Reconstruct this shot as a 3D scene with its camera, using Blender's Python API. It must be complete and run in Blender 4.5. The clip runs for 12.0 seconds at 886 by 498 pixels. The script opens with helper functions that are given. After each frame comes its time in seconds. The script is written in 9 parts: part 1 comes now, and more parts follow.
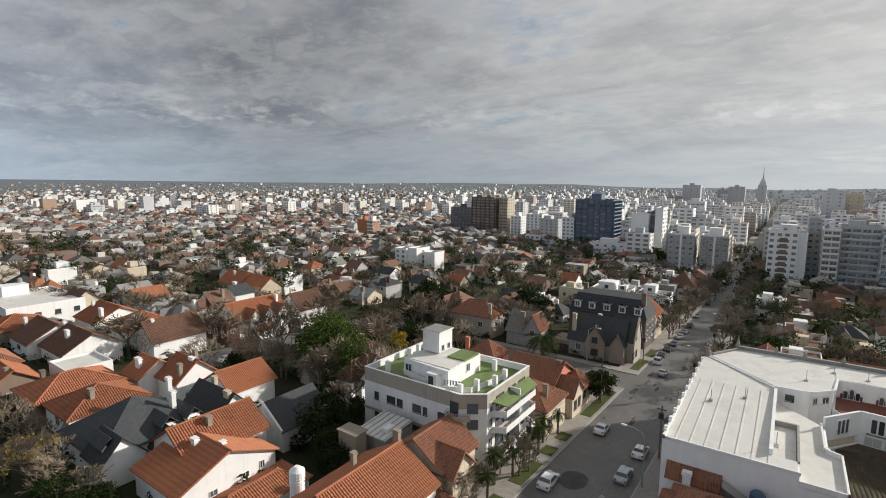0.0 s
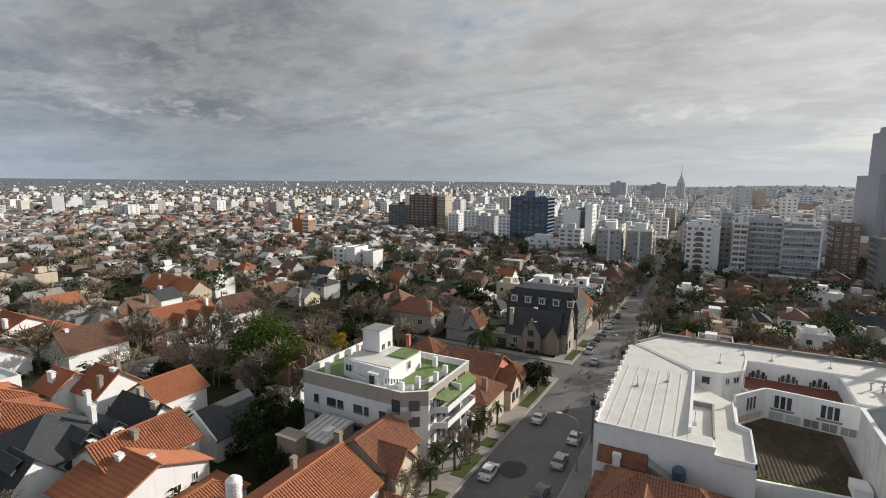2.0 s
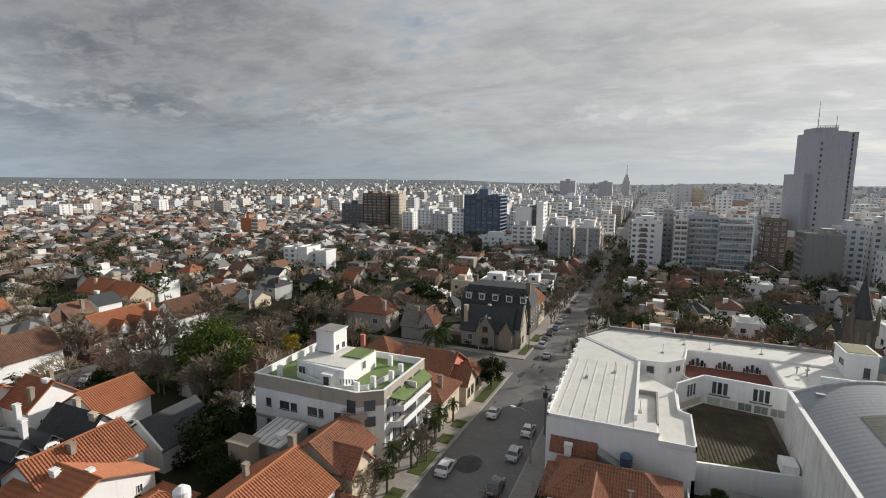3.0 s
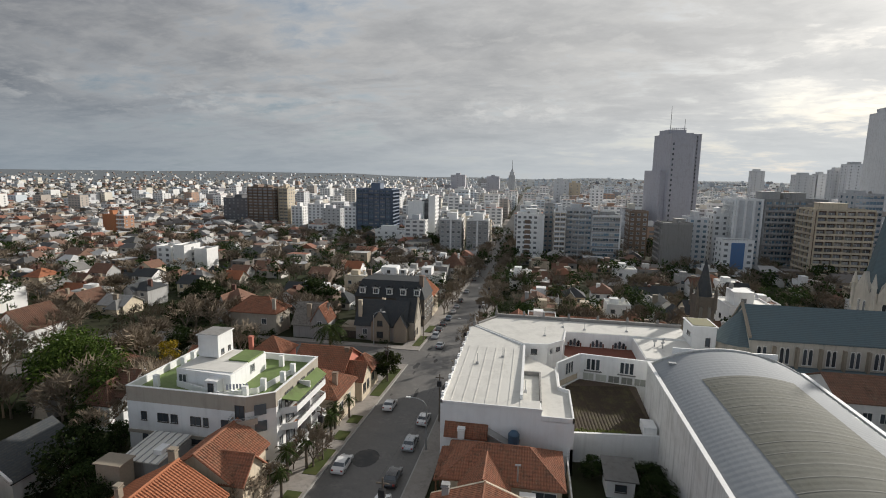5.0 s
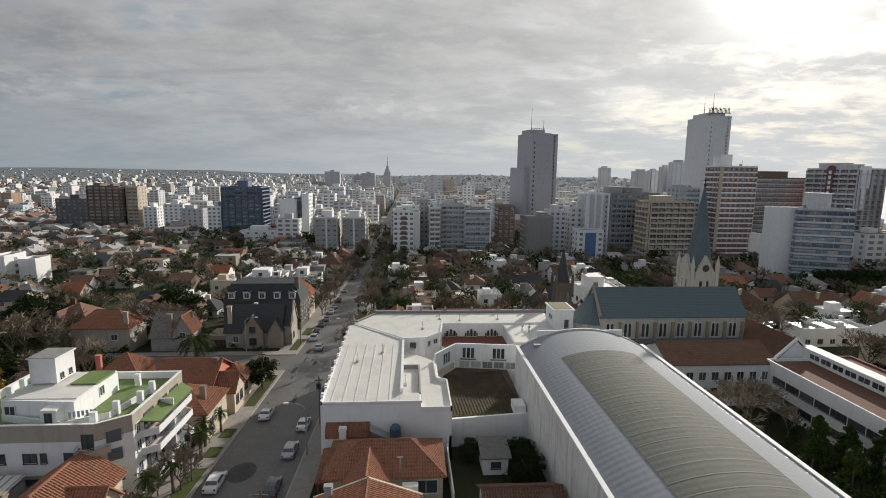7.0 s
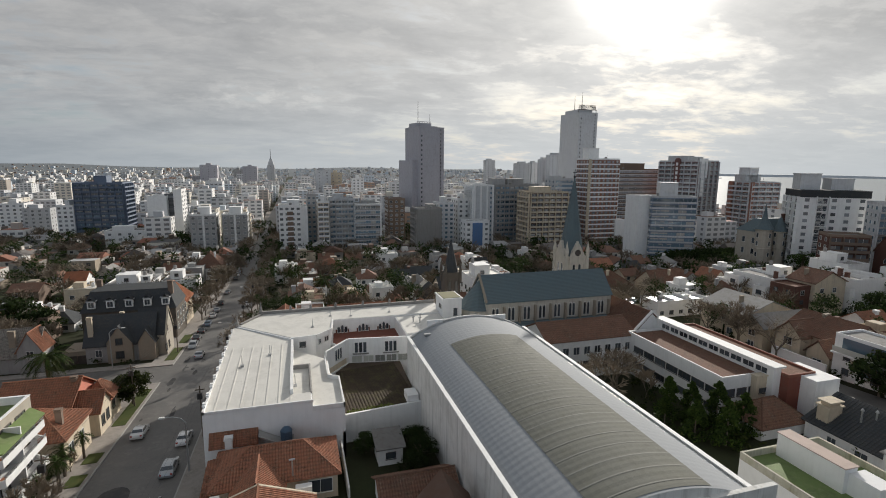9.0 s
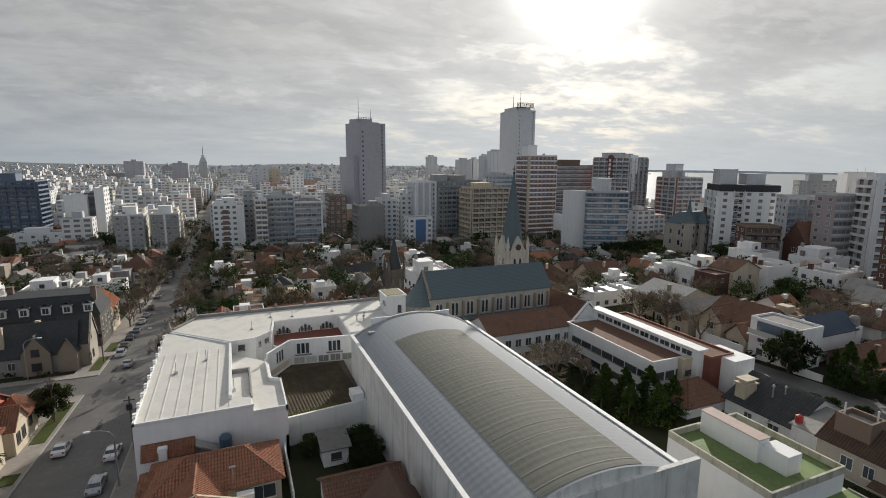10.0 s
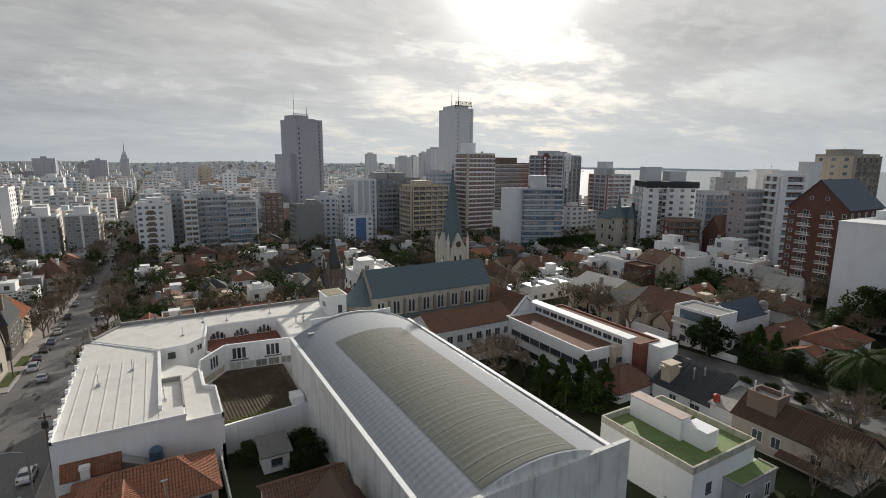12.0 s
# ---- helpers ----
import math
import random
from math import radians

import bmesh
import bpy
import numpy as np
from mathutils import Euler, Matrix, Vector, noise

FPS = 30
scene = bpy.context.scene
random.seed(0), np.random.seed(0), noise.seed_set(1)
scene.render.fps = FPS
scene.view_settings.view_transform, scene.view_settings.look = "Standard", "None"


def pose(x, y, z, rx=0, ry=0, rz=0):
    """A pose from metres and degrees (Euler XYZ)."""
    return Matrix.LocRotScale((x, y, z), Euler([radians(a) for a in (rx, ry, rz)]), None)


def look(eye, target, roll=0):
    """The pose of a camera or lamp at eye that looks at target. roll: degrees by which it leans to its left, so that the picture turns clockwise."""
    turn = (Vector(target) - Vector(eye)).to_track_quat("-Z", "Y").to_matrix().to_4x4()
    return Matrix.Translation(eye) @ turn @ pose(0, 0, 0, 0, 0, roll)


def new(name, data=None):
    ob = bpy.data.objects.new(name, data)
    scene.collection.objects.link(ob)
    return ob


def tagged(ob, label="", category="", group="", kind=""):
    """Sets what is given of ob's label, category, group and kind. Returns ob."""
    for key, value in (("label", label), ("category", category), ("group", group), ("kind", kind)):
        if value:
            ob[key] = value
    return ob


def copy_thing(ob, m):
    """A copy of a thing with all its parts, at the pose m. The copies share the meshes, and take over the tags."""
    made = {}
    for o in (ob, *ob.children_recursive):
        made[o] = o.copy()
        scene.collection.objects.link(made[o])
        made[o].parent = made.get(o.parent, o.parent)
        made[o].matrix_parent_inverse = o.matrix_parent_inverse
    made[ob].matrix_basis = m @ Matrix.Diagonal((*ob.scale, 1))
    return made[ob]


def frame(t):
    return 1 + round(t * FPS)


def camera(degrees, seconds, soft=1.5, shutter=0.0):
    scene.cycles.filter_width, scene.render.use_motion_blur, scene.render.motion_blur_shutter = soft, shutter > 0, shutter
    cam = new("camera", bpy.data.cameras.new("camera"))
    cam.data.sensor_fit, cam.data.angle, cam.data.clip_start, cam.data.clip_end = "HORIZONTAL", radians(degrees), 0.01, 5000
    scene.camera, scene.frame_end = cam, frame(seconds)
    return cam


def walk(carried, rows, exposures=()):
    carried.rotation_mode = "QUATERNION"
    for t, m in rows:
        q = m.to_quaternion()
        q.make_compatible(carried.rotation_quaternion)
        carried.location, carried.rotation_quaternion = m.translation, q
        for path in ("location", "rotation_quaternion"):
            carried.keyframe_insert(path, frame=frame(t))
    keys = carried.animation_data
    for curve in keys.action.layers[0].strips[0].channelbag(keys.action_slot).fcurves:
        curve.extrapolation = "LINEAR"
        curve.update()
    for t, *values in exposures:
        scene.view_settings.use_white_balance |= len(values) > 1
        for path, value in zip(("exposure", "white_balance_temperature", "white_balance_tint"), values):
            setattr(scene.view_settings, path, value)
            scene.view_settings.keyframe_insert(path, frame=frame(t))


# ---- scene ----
import itertools

# ---------------------------------------------------------------- camera
EYE = 40.0
ROWS = [
    (0.0, -0.000, 0.000, -0.000, 34.947, -7.589, 0.444),
    (0.5, 0.031, -0.085, 0.040, 33.764, -7.702, 0.434),
    (1.0, 0.076, -0.170, 0.080, 32.207, -7.837, 0.368),
    (1.5, 0.137, -0.256, 0.116, 30.187, -7.845, 0.433),
    (2.0, 0.214, -0.346, 0.150, 27.811, -7.798, 0.381),
    (2.5, 0.301, -0.443, 0.183, 25.236, -7.833, 0.351),
    (4.5, 0.765, -0.959, 0.361, 13.465, -8.503, 0.684),
    (5.0, 0.888, -1.140, 0.423, 10.167, -8.576, 0.789),
    (5.5, 1.016, -1.331, 0.487, 6.560, -8.636, 0.826),
    (6.0, 1.151, -1.531, 0.551, 2.877, -8.721, 0.941),
    (6.5, 1.293, -1.735, 0.614, -0.627, -8.750, 0.951),
    (7.0, 1.442, -1.940, 0.677, -3.972, -8.776, 0.706),
    (9.0, 2.135, -2.784, 0.926, -16.475, -9.495, 0.455),
    (9.5, 2.212, -2.964, 0.964, -19.784, -9.658, 0.440),
    (10.0, 2.268, -3.129, 1.003, -23.029, -9.853, 0.422),
    (10.5, 2.302, -3.274, 1.040, -25.846, -9.976, 0.459),
    (11.0, 2.321, -3.389, 1.068, -27.868, -10.045, 0.520),
    (11.5, 2.331, -3.480, 1.090, -29.095, -10.080, 0.482),
    (12.0, 2.337, -3.561, 1.108, -29.867, -10.073, 0.485),
]
cam = camera(83.56, 12.0, soft=1.0)
walk(cam, [(t, pose(x, y, EYE + z, 0, 0, yaw) @ pose(0, 0, 0, 90 + pitch) @ pose(0, 0, 0, 0, 0, roll))
           for t, x, y, z, yaw, pitch, roll in ROWS],
     exposures=[(0.0, 0.0), (2.5, -0.03), (5.5, -0.14), (9.0, -0.19), (12.0, -0.16)])

# ---------------------------------------------------------------- sky and sun
SUN_AZ, SUN_EL = radians(37.0), radians(20.0)
SUN = Vector((math.sin(SUN_AZ) * math.cos(SUN_EL), math.cos(SUN_AZ) * math.cos(SUN_EL), math.sin(SUN_EL)))
lamp = bpy.data.lights.new("sun", "SUN")
lamp.energy, lamp.angle, lamp.color = 5.2, radians(1.2), (1.0, 0.94, 0.855)
sun = new("sun", lamp)
sun.matrix_world = look(SUN * 900, (0, 0, 0))


class Nodes:
    """Short hand for a node tree."""

    def __init__(self, tree):
        self.tree = tree
        tree.nodes.clear()

    def add(self, kind, ins=None):
        n = self.tree.nodes.new(kind)
        for k, v in (ins or {}).items():
            if isinstance(v, bpy.types.NodeSocket):
                self.tree.links.new(v, n.inputs[k])
            else:
                n.inputs[k].default_value = v
        return n

    def math(self, op, a, b=0.0):
        n = self.add("ShaderNodeMath", {0: a, 1: b})
        n.operation = op
        return n.outputs[0]

    def vmath(self, op, a, b):
        n = self.add("ShaderNodeVectorMath", {0: a})
        n.operation = op
        for s in [n.inputs["Scale"] if op == "SCALE" else n.inputs[1]]:
            if isinstance(b, bpy.types.NodeSocket):
                self.tree.links.new(b, s)
            else:
                s.default_value = b
        return n.outputs["Value"] if op == "DOT_PRODUCT" else n.outputs[0]

    def mix(self, f, a, b, blend="MIX"):
        n = self.add("ShaderNodeMix")
        n.data_type, n.blend_type = "RGBA", blend
        for k, v in ((0, f), (6, a), (7, b)):
            if isinstance(v, bpy.types.NodeSocket):
                self.tree.links.new(v, n.inputs[k])
            else:
                n.inputs[k].default_value = v if k == 0 else (*v[:3], 1)
        return n.outputs[2]

    def ramp(self, f, stops, interp="LINEAR"):
        n = self.add("ShaderNodeValToRGB", {0: f})
        n.color_ramp.interpolation = interp
        els = n.color_ramp.elements
        while len(els) < len(stops):
            els.new(0.5)
        for e, (p, c) in zip(els, stops):
            e.position, e.color = p, (*c[:3], 1)
        return n.outputs[0]

    def noise(self, vec, scale, detail=4, rough=0.55, dist=0.0):
        return self.add("ShaderNodeTexNoise", {"Vector": vec, "Scale": scale, "Detail": detail, "Roughness": rough, "Distortion": dist}).outputs[0]

    def scaled(self, vec, s, rot=(0, 0, 0)):
        return self.add("ShaderNodeMapping", {0: vec, 2: rot, 3: s}).outputs[0]


def make_world():
    world = bpy.data.worlds.new("sky")
    scene.world = world
    world.use_nodes = True
    n = Nodes(world.node_tree)
    way = n.add("ShaderNodeTexCoord").outputs["Generated"]
    xyz = n.add("ShaderNodeSeparateXYZ", {0: way})
    up = n.math("ADD", n.math("MAXIMUM", xyz.outputs[2], 0.0), 0.17)
    flat = n.add("ShaderNodeCombineXYZ", {0: n.math("DIVIDE", xyz.outputs[0], up), 1: n.math("DIVIDE", xyz.outputs[1], up)}).outputs[0]
    sky = n.add("ShaderNodeTexSky")
    sky.sky_type, sky.sun_disc, sky.sun_elevation, sky.sun_rotation = "NISHITA", False, SUN_EL, SUN_AZ
    blue = n.mix(1.0, sky.outputs[0], (0.075, 0.075, 0.075), "MULTIPLY")
    long = n.scaled(flat, (0.7, 1.0, 1.0), (0, 0, 0.35))
    broad = n.noise(flat, 0.5, 4, 0.55, 0.5)
    lumps = n.noise(long, 1.7, 8, 0.6, 0.25)
    puffs = n.noise(n.scaled(flat, (0.8, 1.0, 1.0), (0, 0, 0.5)), 8.0, 6, 0.62, 0.3)
    body = n.math("ADD", n.math("MULTIPLY", broad, 0.5), n.math("MULTIPLY", lumps, 0.5))
    cover = n.ramp(n.math("ADD", body, n.math("MULTIPLY", n.math("SUBTRACT", puffs, 0.5), 0.22)), [(0.37, (0, 0, 0)), (0.48, (1, 1, 1))])
    depth = n.math("ADD", n.math("MULTIPLY", lumps, 0.8), n.math("MULTIPLY", puffs, 0.2))
    shade = n.ramp(depth, [(0.36, (0.45, 0.455, 0.462)), (0.45, (0.385, 0.394, 0.408)), (0.53, (0.29, 0.305, 0.33)), (0.64, (0.19, 0.208, 0.238))])
    lit = n.ramp(broad, [(0.38, (1.30, 1.28, 1.25)), (0.50, (1.0, 1.0, 1.0)), (0.62, (0.72, 0.74, 0.77))])
    shade = n.mix(1.0, shade, lit, "MULTIPLY")
    clouds = n.mix(cover, n.mix(0.5, blue, (0.24, 0.315, 0.41)), shade)
    streaks = n.ramp(n.noise(n.scaled(flat, (0.35, 1.6, 1.0), (0, 0, 0.3)), 3.2, 6, 0.66, 0.4), [(0.55, (0, 0, 0)), (0.66, (1, 1, 1))])
    clouds = n.mix(n.math("MULTIPLY", streaks, 0.3), clouds, (0.20, 0.215, 0.24))
    wisps = n.ramp(n.math("ADD", n.math("MULTIPLY", puffs, 0.6), n.math("MULTIPLY", n.noise(flat, 1.1, 3, 0.5, 0.2), 0.4)), [(0.51, (0, 0, 0)), (0.60, (1, 1, 1))])
    clouds = n.mix(n.math("MULTIPLY", wisps, 0.4), clouds, (0.50, 0.502, 0.505))
    # a row of small lit puffs low over the land
    row = n.ramp(xyz.outputs[2], [(0.088, (0, 0, 0)), (0.112, (1, 1, 1)), (0.128, (1, 1, 1)), (0.16, (0, 0, 0))])
    tufts = n.ramp(n.noise(n.scaled(way, (24.0, 24.0, 60.0)), 1.0, 5, 0.6, 0.1), [(0.48, (0, 0, 0)), (0.62, (1, 1, 1))])
    patchy = n.ramp(n.noise(n.scaled(way, (5.0, 5.0, 2.0)), 1.0, 2), [(0.44, (0, 0, 0)), (0.58, (1, 1, 1))])
    clouds = n.mix(n.math("MULTIPLY", n.math("MULTIPLY", row, tufts), n.math("MULTIPLY", patchy, 0.6)), clouds, (0.60, 0.60, 0.595))
    low = n.ramp(xyz.outputs[2], [(0.0, (1, 1, 1)), (0.04, (0.8, 0.8, 0.8)), (0.12, (0.25, 0.25, 0.25)), (0.22, (0, 0, 0))])
    haze = n.mix(n.math("MULTIPLY", low, 0.75), clouds, (0.335, 0.40, 0.46))
    dot = n.vmath("DOT_PRODUCT", way, tuple(SUN))
    near = n.math("MAXIMUM", dot, 0.0)
    veil = n.math("ADD", n.math("MULTIPLY", n.math("POWER", near, 1.8), 0.40), n.math("MULTIPLY", n.math("POWER", near, 30.0), 0.22))
    veil = n.math("ADD", veil, n.math("MULTIPLY", n.math("POWER", near, 260.0), 3.0))
    front = n.math("MULTIPLY", n.math("POWER", n.math("MAXIMUM", n.math("MULTIPLY", dot, -1.0), 0.0), 0.8), 0.9)
    haze = n.vmath("SCALE", haze, n.math("ADD", 0.9, n.math("MULTIPLY", front, 0.9)))      # front-lit clouds opposite the sun, out of view, raised to fill shaded walls
    # blue tint added there to cool the fill on shaded white walls
    haze = n.mix(front, haze, n.mix(1.0, haze, (0.90, 0.985, 1.09), "MULTIPLY"))
    glow = n.mix(1.0, haze, n.vmath("SCALE", (1.0, 0.96, 0.88), veil), "ADD")
    back = n.add("ShaderNodeBackground", {0: glow, 1: 1.0})
    n.add("ShaderNodeOutputWorld", {0: back.outputs[0]})


make_world()

# ---------------------------------------------------------------- materials


def mat(name, col, rough=0.8, metal=0.0, var=0.16, scale=0.6, fine=14.0, bump=0.15, streak=0.0, rnd=0.0,
        dirt=(0.16, 0.14, 0.12), dirt_amount=0.25, bands=0.0, band_axis="Z", coat=0.0, islands=None, spec=0.35, mottle=None):
    """A weathered surface: a base colour with large stains, fine grain and bump, with optional drips, courses and variation by object."""
    m = bpy.data.materials.new(name)
    m.use_nodes = True
    n = Nodes(m.node_tree)
    at = n.add("ShaderNodeTexCoord").outputs["Object"]
    base = n.add("ShaderNodeRGB")
    base.outputs[0].default_value = (*col, 1)
    c = base.outputs[0]
    if islands:
        c = n.ramp(n.add("ShaderNodeNewGeometry").outputs["Random Per Island"], islands, "CONSTANT")
    stain = n.noise(at, scale, 5, 0.6, 0.3)
    grain = n.noise(at, fine, 6, 0.65)
    c = n.mix(n.math("MULTIPLY", n.ramp(stain, [(0.46, (0, 0, 0)), (0.72, (1, 1, 1))]), dirt_amount), c, dirt)
    for shade, size, share in mottle or ():
        spots = n.ramp(n.noise(at, size, 4, 0.7), [(0.50, (0, 0, 0)), (0.62, (1, 1, 1))])
        patch = n.ramp(n.noise(at, size * 0.17, 3, 0.6, 0.4), [(0.36, (0, 0, 0)), (0.66, (1, 1, 1))])
        c = n.mix(n.math("MULTIPLY", n.math("MULTIPLY", spots, patch), share), c, shade)
    light = n.math("ADD", 1.0 - var, n.math("MULTIPLY", n.math("ADD", n.math("MULTIPLY", grain, 0.6), n.math("MULTIPLY", stain, 0.4)), 2 * var))
    if rnd:
        chance = n.add("ShaderNodeObjectInfo").outputs["Random"]
        light = n.math("MULTIPLY", light, n.math("ADD", 1.0 - rnd, n.math("MULTIPLY", chance, 2 * rnd)))
    c = n.mix(1.0, c, n.add("ShaderNodeCombineXYZ", {0: light, 1: light, 2: light}).outputs[0], "MULTIPLY")
    if streak:
        drip = n.noise(n.scaled(at, (1.3, 1.3, 0.09)), 1.0, 7, 0.68)
        c = n.mix(n.math("MULTIPLY", n.ramp(drip, [(0.5, (0, 0, 0)), (0.70, (1, 1, 1))]), streak), c, (0.10, 0.095, 0.085))
    height = grain
    if bands:
        band = n.add("ShaderNodeTexWave", {"Vector": at, "Scale": bands, "Distortion": 0.4, "Detail": 1.0})
        band.bands_direction = band_axis
        wave = band.outputs[1]
        height = n.math("ADD", n.math("MULTIPLY", grain, 0.35), wave)
        c = n.mix(n.math("MULTIPLY", n.math("SUBTRACT", 1.0, wave), 0.28), c, (0.05, 0.035, 0.03))
    b = n.add("ShaderNodeBump", {"Strength": bump, "Distance": 0.05, "Height": height})
    s = n.add("ShaderNodeBsdfPrincipled", {"Base Color": c, "Roughness": rough, "Metallic": metal, "Coat Weight": coat, "Specular IOR Level": spec, "Normal": b.outputs[0]})
    n.add("ShaderNodeOutputMaterial", {0: s.outputs[0]})
    return m


def glass(name, col=(0.03, 0.035, 0.04), rough=0.08):
    m = bpy.data.materials.new(name)
    m.use_nodes = True
    n = Nodes(m.node_tree)
    chance = n.add("ShaderNodeObjectInfo").outputs["Random"]
    c = n.mix(chance, col, [k * 3.2 for k in col])
    at = n.add("ShaderNodeTexCoord").outputs["Object"]
    b = n.add("ShaderNodeBump", {"Strength": 0.04, "Distance": 0.02, "Height": n.noise(at, 1.5, 2)})
    s = n.add("ShaderNodeBsdfPrincipled", {"Base Color": c, "Roughness": rough, "IOR": 1.5, "Coat Weight": 0.5, "Normal": b.outputs[0]})
    n.add("ShaderNodeOutputMaterial", {0: s.outputs[0]})
    return m


def leaf(name, dark, light):
    m = bpy.data.materials.new(name)
    m.use_nodes = True
    n = Nodes(m.node_tree)
    pick = n.add("ShaderNodeNewGeometry").outputs["Random Per Island"]
    chance = n.add("ShaderNodeObjectInfo").outputs["Random"]
    c = n.mix(pick, dark, light)
    k = n.math("ADD", 0.75, n.math("MULTIPLY", chance, 0.5))
    c = n.mix(1.0, c, n.add("ShaderNodeCombineXYZ", {0: k, 1: k, 2: k}).outputs[0], "MULTIPLY")
    s = n.add("ShaderNodeBsdfPrincipled", {"Base Color": c, "Roughness": 0.75, "Specular IOR Level": 0.1})
    t = n.add("ShaderNodeBsdfTranslucent", {0: c})
    mixed = n.add("ShaderNodeMixShader", {0: 0.25, 1: s.outputs[0], 2: t.outputs[0]})
    n.add("ShaderNodeOutputMaterial", {0: mixed.outputs[0]})
    return m


ASPHALT = mat("asphalt", (0.125, 0.119, 0.112), 0.58, var=0.3, scale=0.25, fine=6.0, dirt=(0.06, 0.06, 0.06), dirt_amount=0.5, spec=0.55, mottle=[((0.19, 0.18, 0.165), 0.9, 0.6), ((0.055, 0.055, 0.057), 2.2, 0.4)])
PATCH = mat("asphalt_patch", (0.062, 0.062, 0.063), 0.9, var=0.3, dirt_amount=0.4)
PAVING = mat("paving", (0.30, 0.275, 0.25), 0.9, var=0.25, scale=0.5, fine=5, dirt_amount=0.5, mottle=[((0.14, 0.13, 0.12), 1.6, 0.5)])
KERB = mat("kerb_stone", (0.36, 0.35, 0.33), 0.85)
EARTH = mat("earth", (0.034, 0.036, 0.020), 0.95, var=0.4, scale=0.05, fine=1.2, dirt=(0.035, 0.05, 0.02), dirt_amount=0.7, spec=0.12)
GRASS = mat("grass", (0.062, 0.078, 0.026), 0.95, var=0.4, scale=0.4, fine=9, dirt=(0.09, 0.08, 0.03), dirt_amount=0.5, spec=0.12)
WHITE = mat("white_paint", (0.81, 0.81, 0.80), 0.7, var=0.06, streak=0.12, rnd=0.06, dirt_amount=0.12)
STAINED = mat("stained_white_wall", (0.72, 0.715, 0.69), 0.8, var=0.1, scale=0.3, streak=0.45, dirt_amount=0.45, dirt=(0.34, 0.33, 0.29))
COURT_WHITE = mat("lightly_stained_white", (0.82, 0.82, 0.815), 0.75, var=0.07, scale=0.3, streak=0.07, dirt_amount=0.2, dirt=(0.45, 0.44, 0.42))
CREAM = mat("cream_render", (0.58, 0.50, 0.38), 0.8, streak=0.3, rnd=0.12)
BEIGE = mat("beige_render", (0.42, 0.38, 0.32), 0.8, streak=0.2, rnd=0.05)
GREY = mat("grey_render", (0.36, 0.36, 0.355), 0.8, streak=0.35, rnd=0.2)
DARKGREY = mat("dark_grey_render", (0.12, 0.125, 0.135), 0.7, streak=0.2, rnd=0.2)
BROWN = mat("brown_render", (0.20, 0.145, 0.11), 0.8, streak=0.2, rnd=0.15)
PALESTONE = mat("pale_church_stone", (0.54, 0.50, 0.43), 0.85, var=0.2, scale=0.8, fine=5, streak=0.35, bump=0.3)
DARKSTONE = mat("dark_weathered_stone", (0.105, 0.09, 0.075), 0.9, var=0.35, scale=1.2, fine=4, bump=0.5)
STONE = mat("grey_brown_stone", (0.30, 0.255, 0.20), 0.9, var=0.35, scale=1.2, fine=4, bump=0.5)
BRICK = mat("red_brown_brick", (0.135, 0.062, 0.046), 0.85, var=0.2, fine=18, bands=2.2, bump=0.25, rnd=0.05)
SALMON = mat("salmon_paint", (0.58, 0.21, 0.15), 0.75, streak=0.2)
TILE = mat("clay_tile", (0.41, 0.155, 0.082), 0.8, var=0.3, scale=0.7, fine=5, bands=1.25, rnd=0.16, dirt=(0.17, 0.08, 0.05), dirt_amount=0.55, spec=0.12, mottle=[((0.12, 0.06, 0.04), 3.0, 0.6), ((0.45, 0.30, 0.20), 5.0, 0.3)])
TILE_BRIGHT = mat("orange_clay_tile", (0.45, 0.18, 0.095), 0.8, var=0.3, scale=0.6, fine=5, bands=1.25, rnd=0.08, dirt=(0.28, 0.12, 0.07), dirt_amount=0.45, spec=0.12, mottle=[((0.19, 0.085, 0.05), 3.4, 0.45)])
TILE_MID = mat("weathered_clay_tile", (0.36, 0.16, 0.10), 0.85, var=0.45, scale=0.9, fine=5, bands=1.25, rnd=0.15, dirt=(0.13, 0.075, 0.05), dirt_amount=0.65, spec=0.12, mottle=[((0.07, 0.05, 0.038), 3.2, 0.75), ((0.42, 0.36, 0.26), 5.5, 0.35)])
TILE_OLD = mat("old_brown_tile", (0.205, 0.11, 0.078), 0.85, var=0.32, scale=0.8, fine=5, bands=1.25, rnd=0.22, dirt=(0.10, 0.075, 0.06), dirt_amount=0.6, spec=0.12, mottle=[((0.07, 0.05, 0.038), 3.2, 0.75), ((0.42, 0.36, 0.26), 5.5, 0.35)])
SLATE = mat("slate", (0.055, 0.063, 0.070), 0.8, var=0.3, scale=0.7, fine=6, bands=1.6, rnd=0.2, dirt=(0.075, 0.075, 0.07), dirt_amount=0.5, spec=0.12, mottle=[((0.12, 0.12, 0.10), 2.6, 0.5)])
BLUESLATE_DARK = mat("dark_blue_slate", (0.05, 0.082, 0.125), 0.5, var=0.3, scale=0.7, bands=0.9, spec=0.2)
BLUESLATE = mat("blue_grey_slate", (0.125, 0.172, 0.19), 0.6, var=0.25, scale=0.5, fine=6, bands=1.2, dirt=(0.12, 0.14, 0.14), dirt_amount=0.4, spec=0.12, mottle=[((0.09, 0.115, 0.12), 1.8, 0.5)])
ROOFGREY = mat("grey_roof_felt", (0.27, 0.265, 0.255), 0.85, rnd=0.35, dirt_amount=0.5, spec=0.12, mottle=[((0.12, 0.11, 0.10), 1.5, 0.5)])
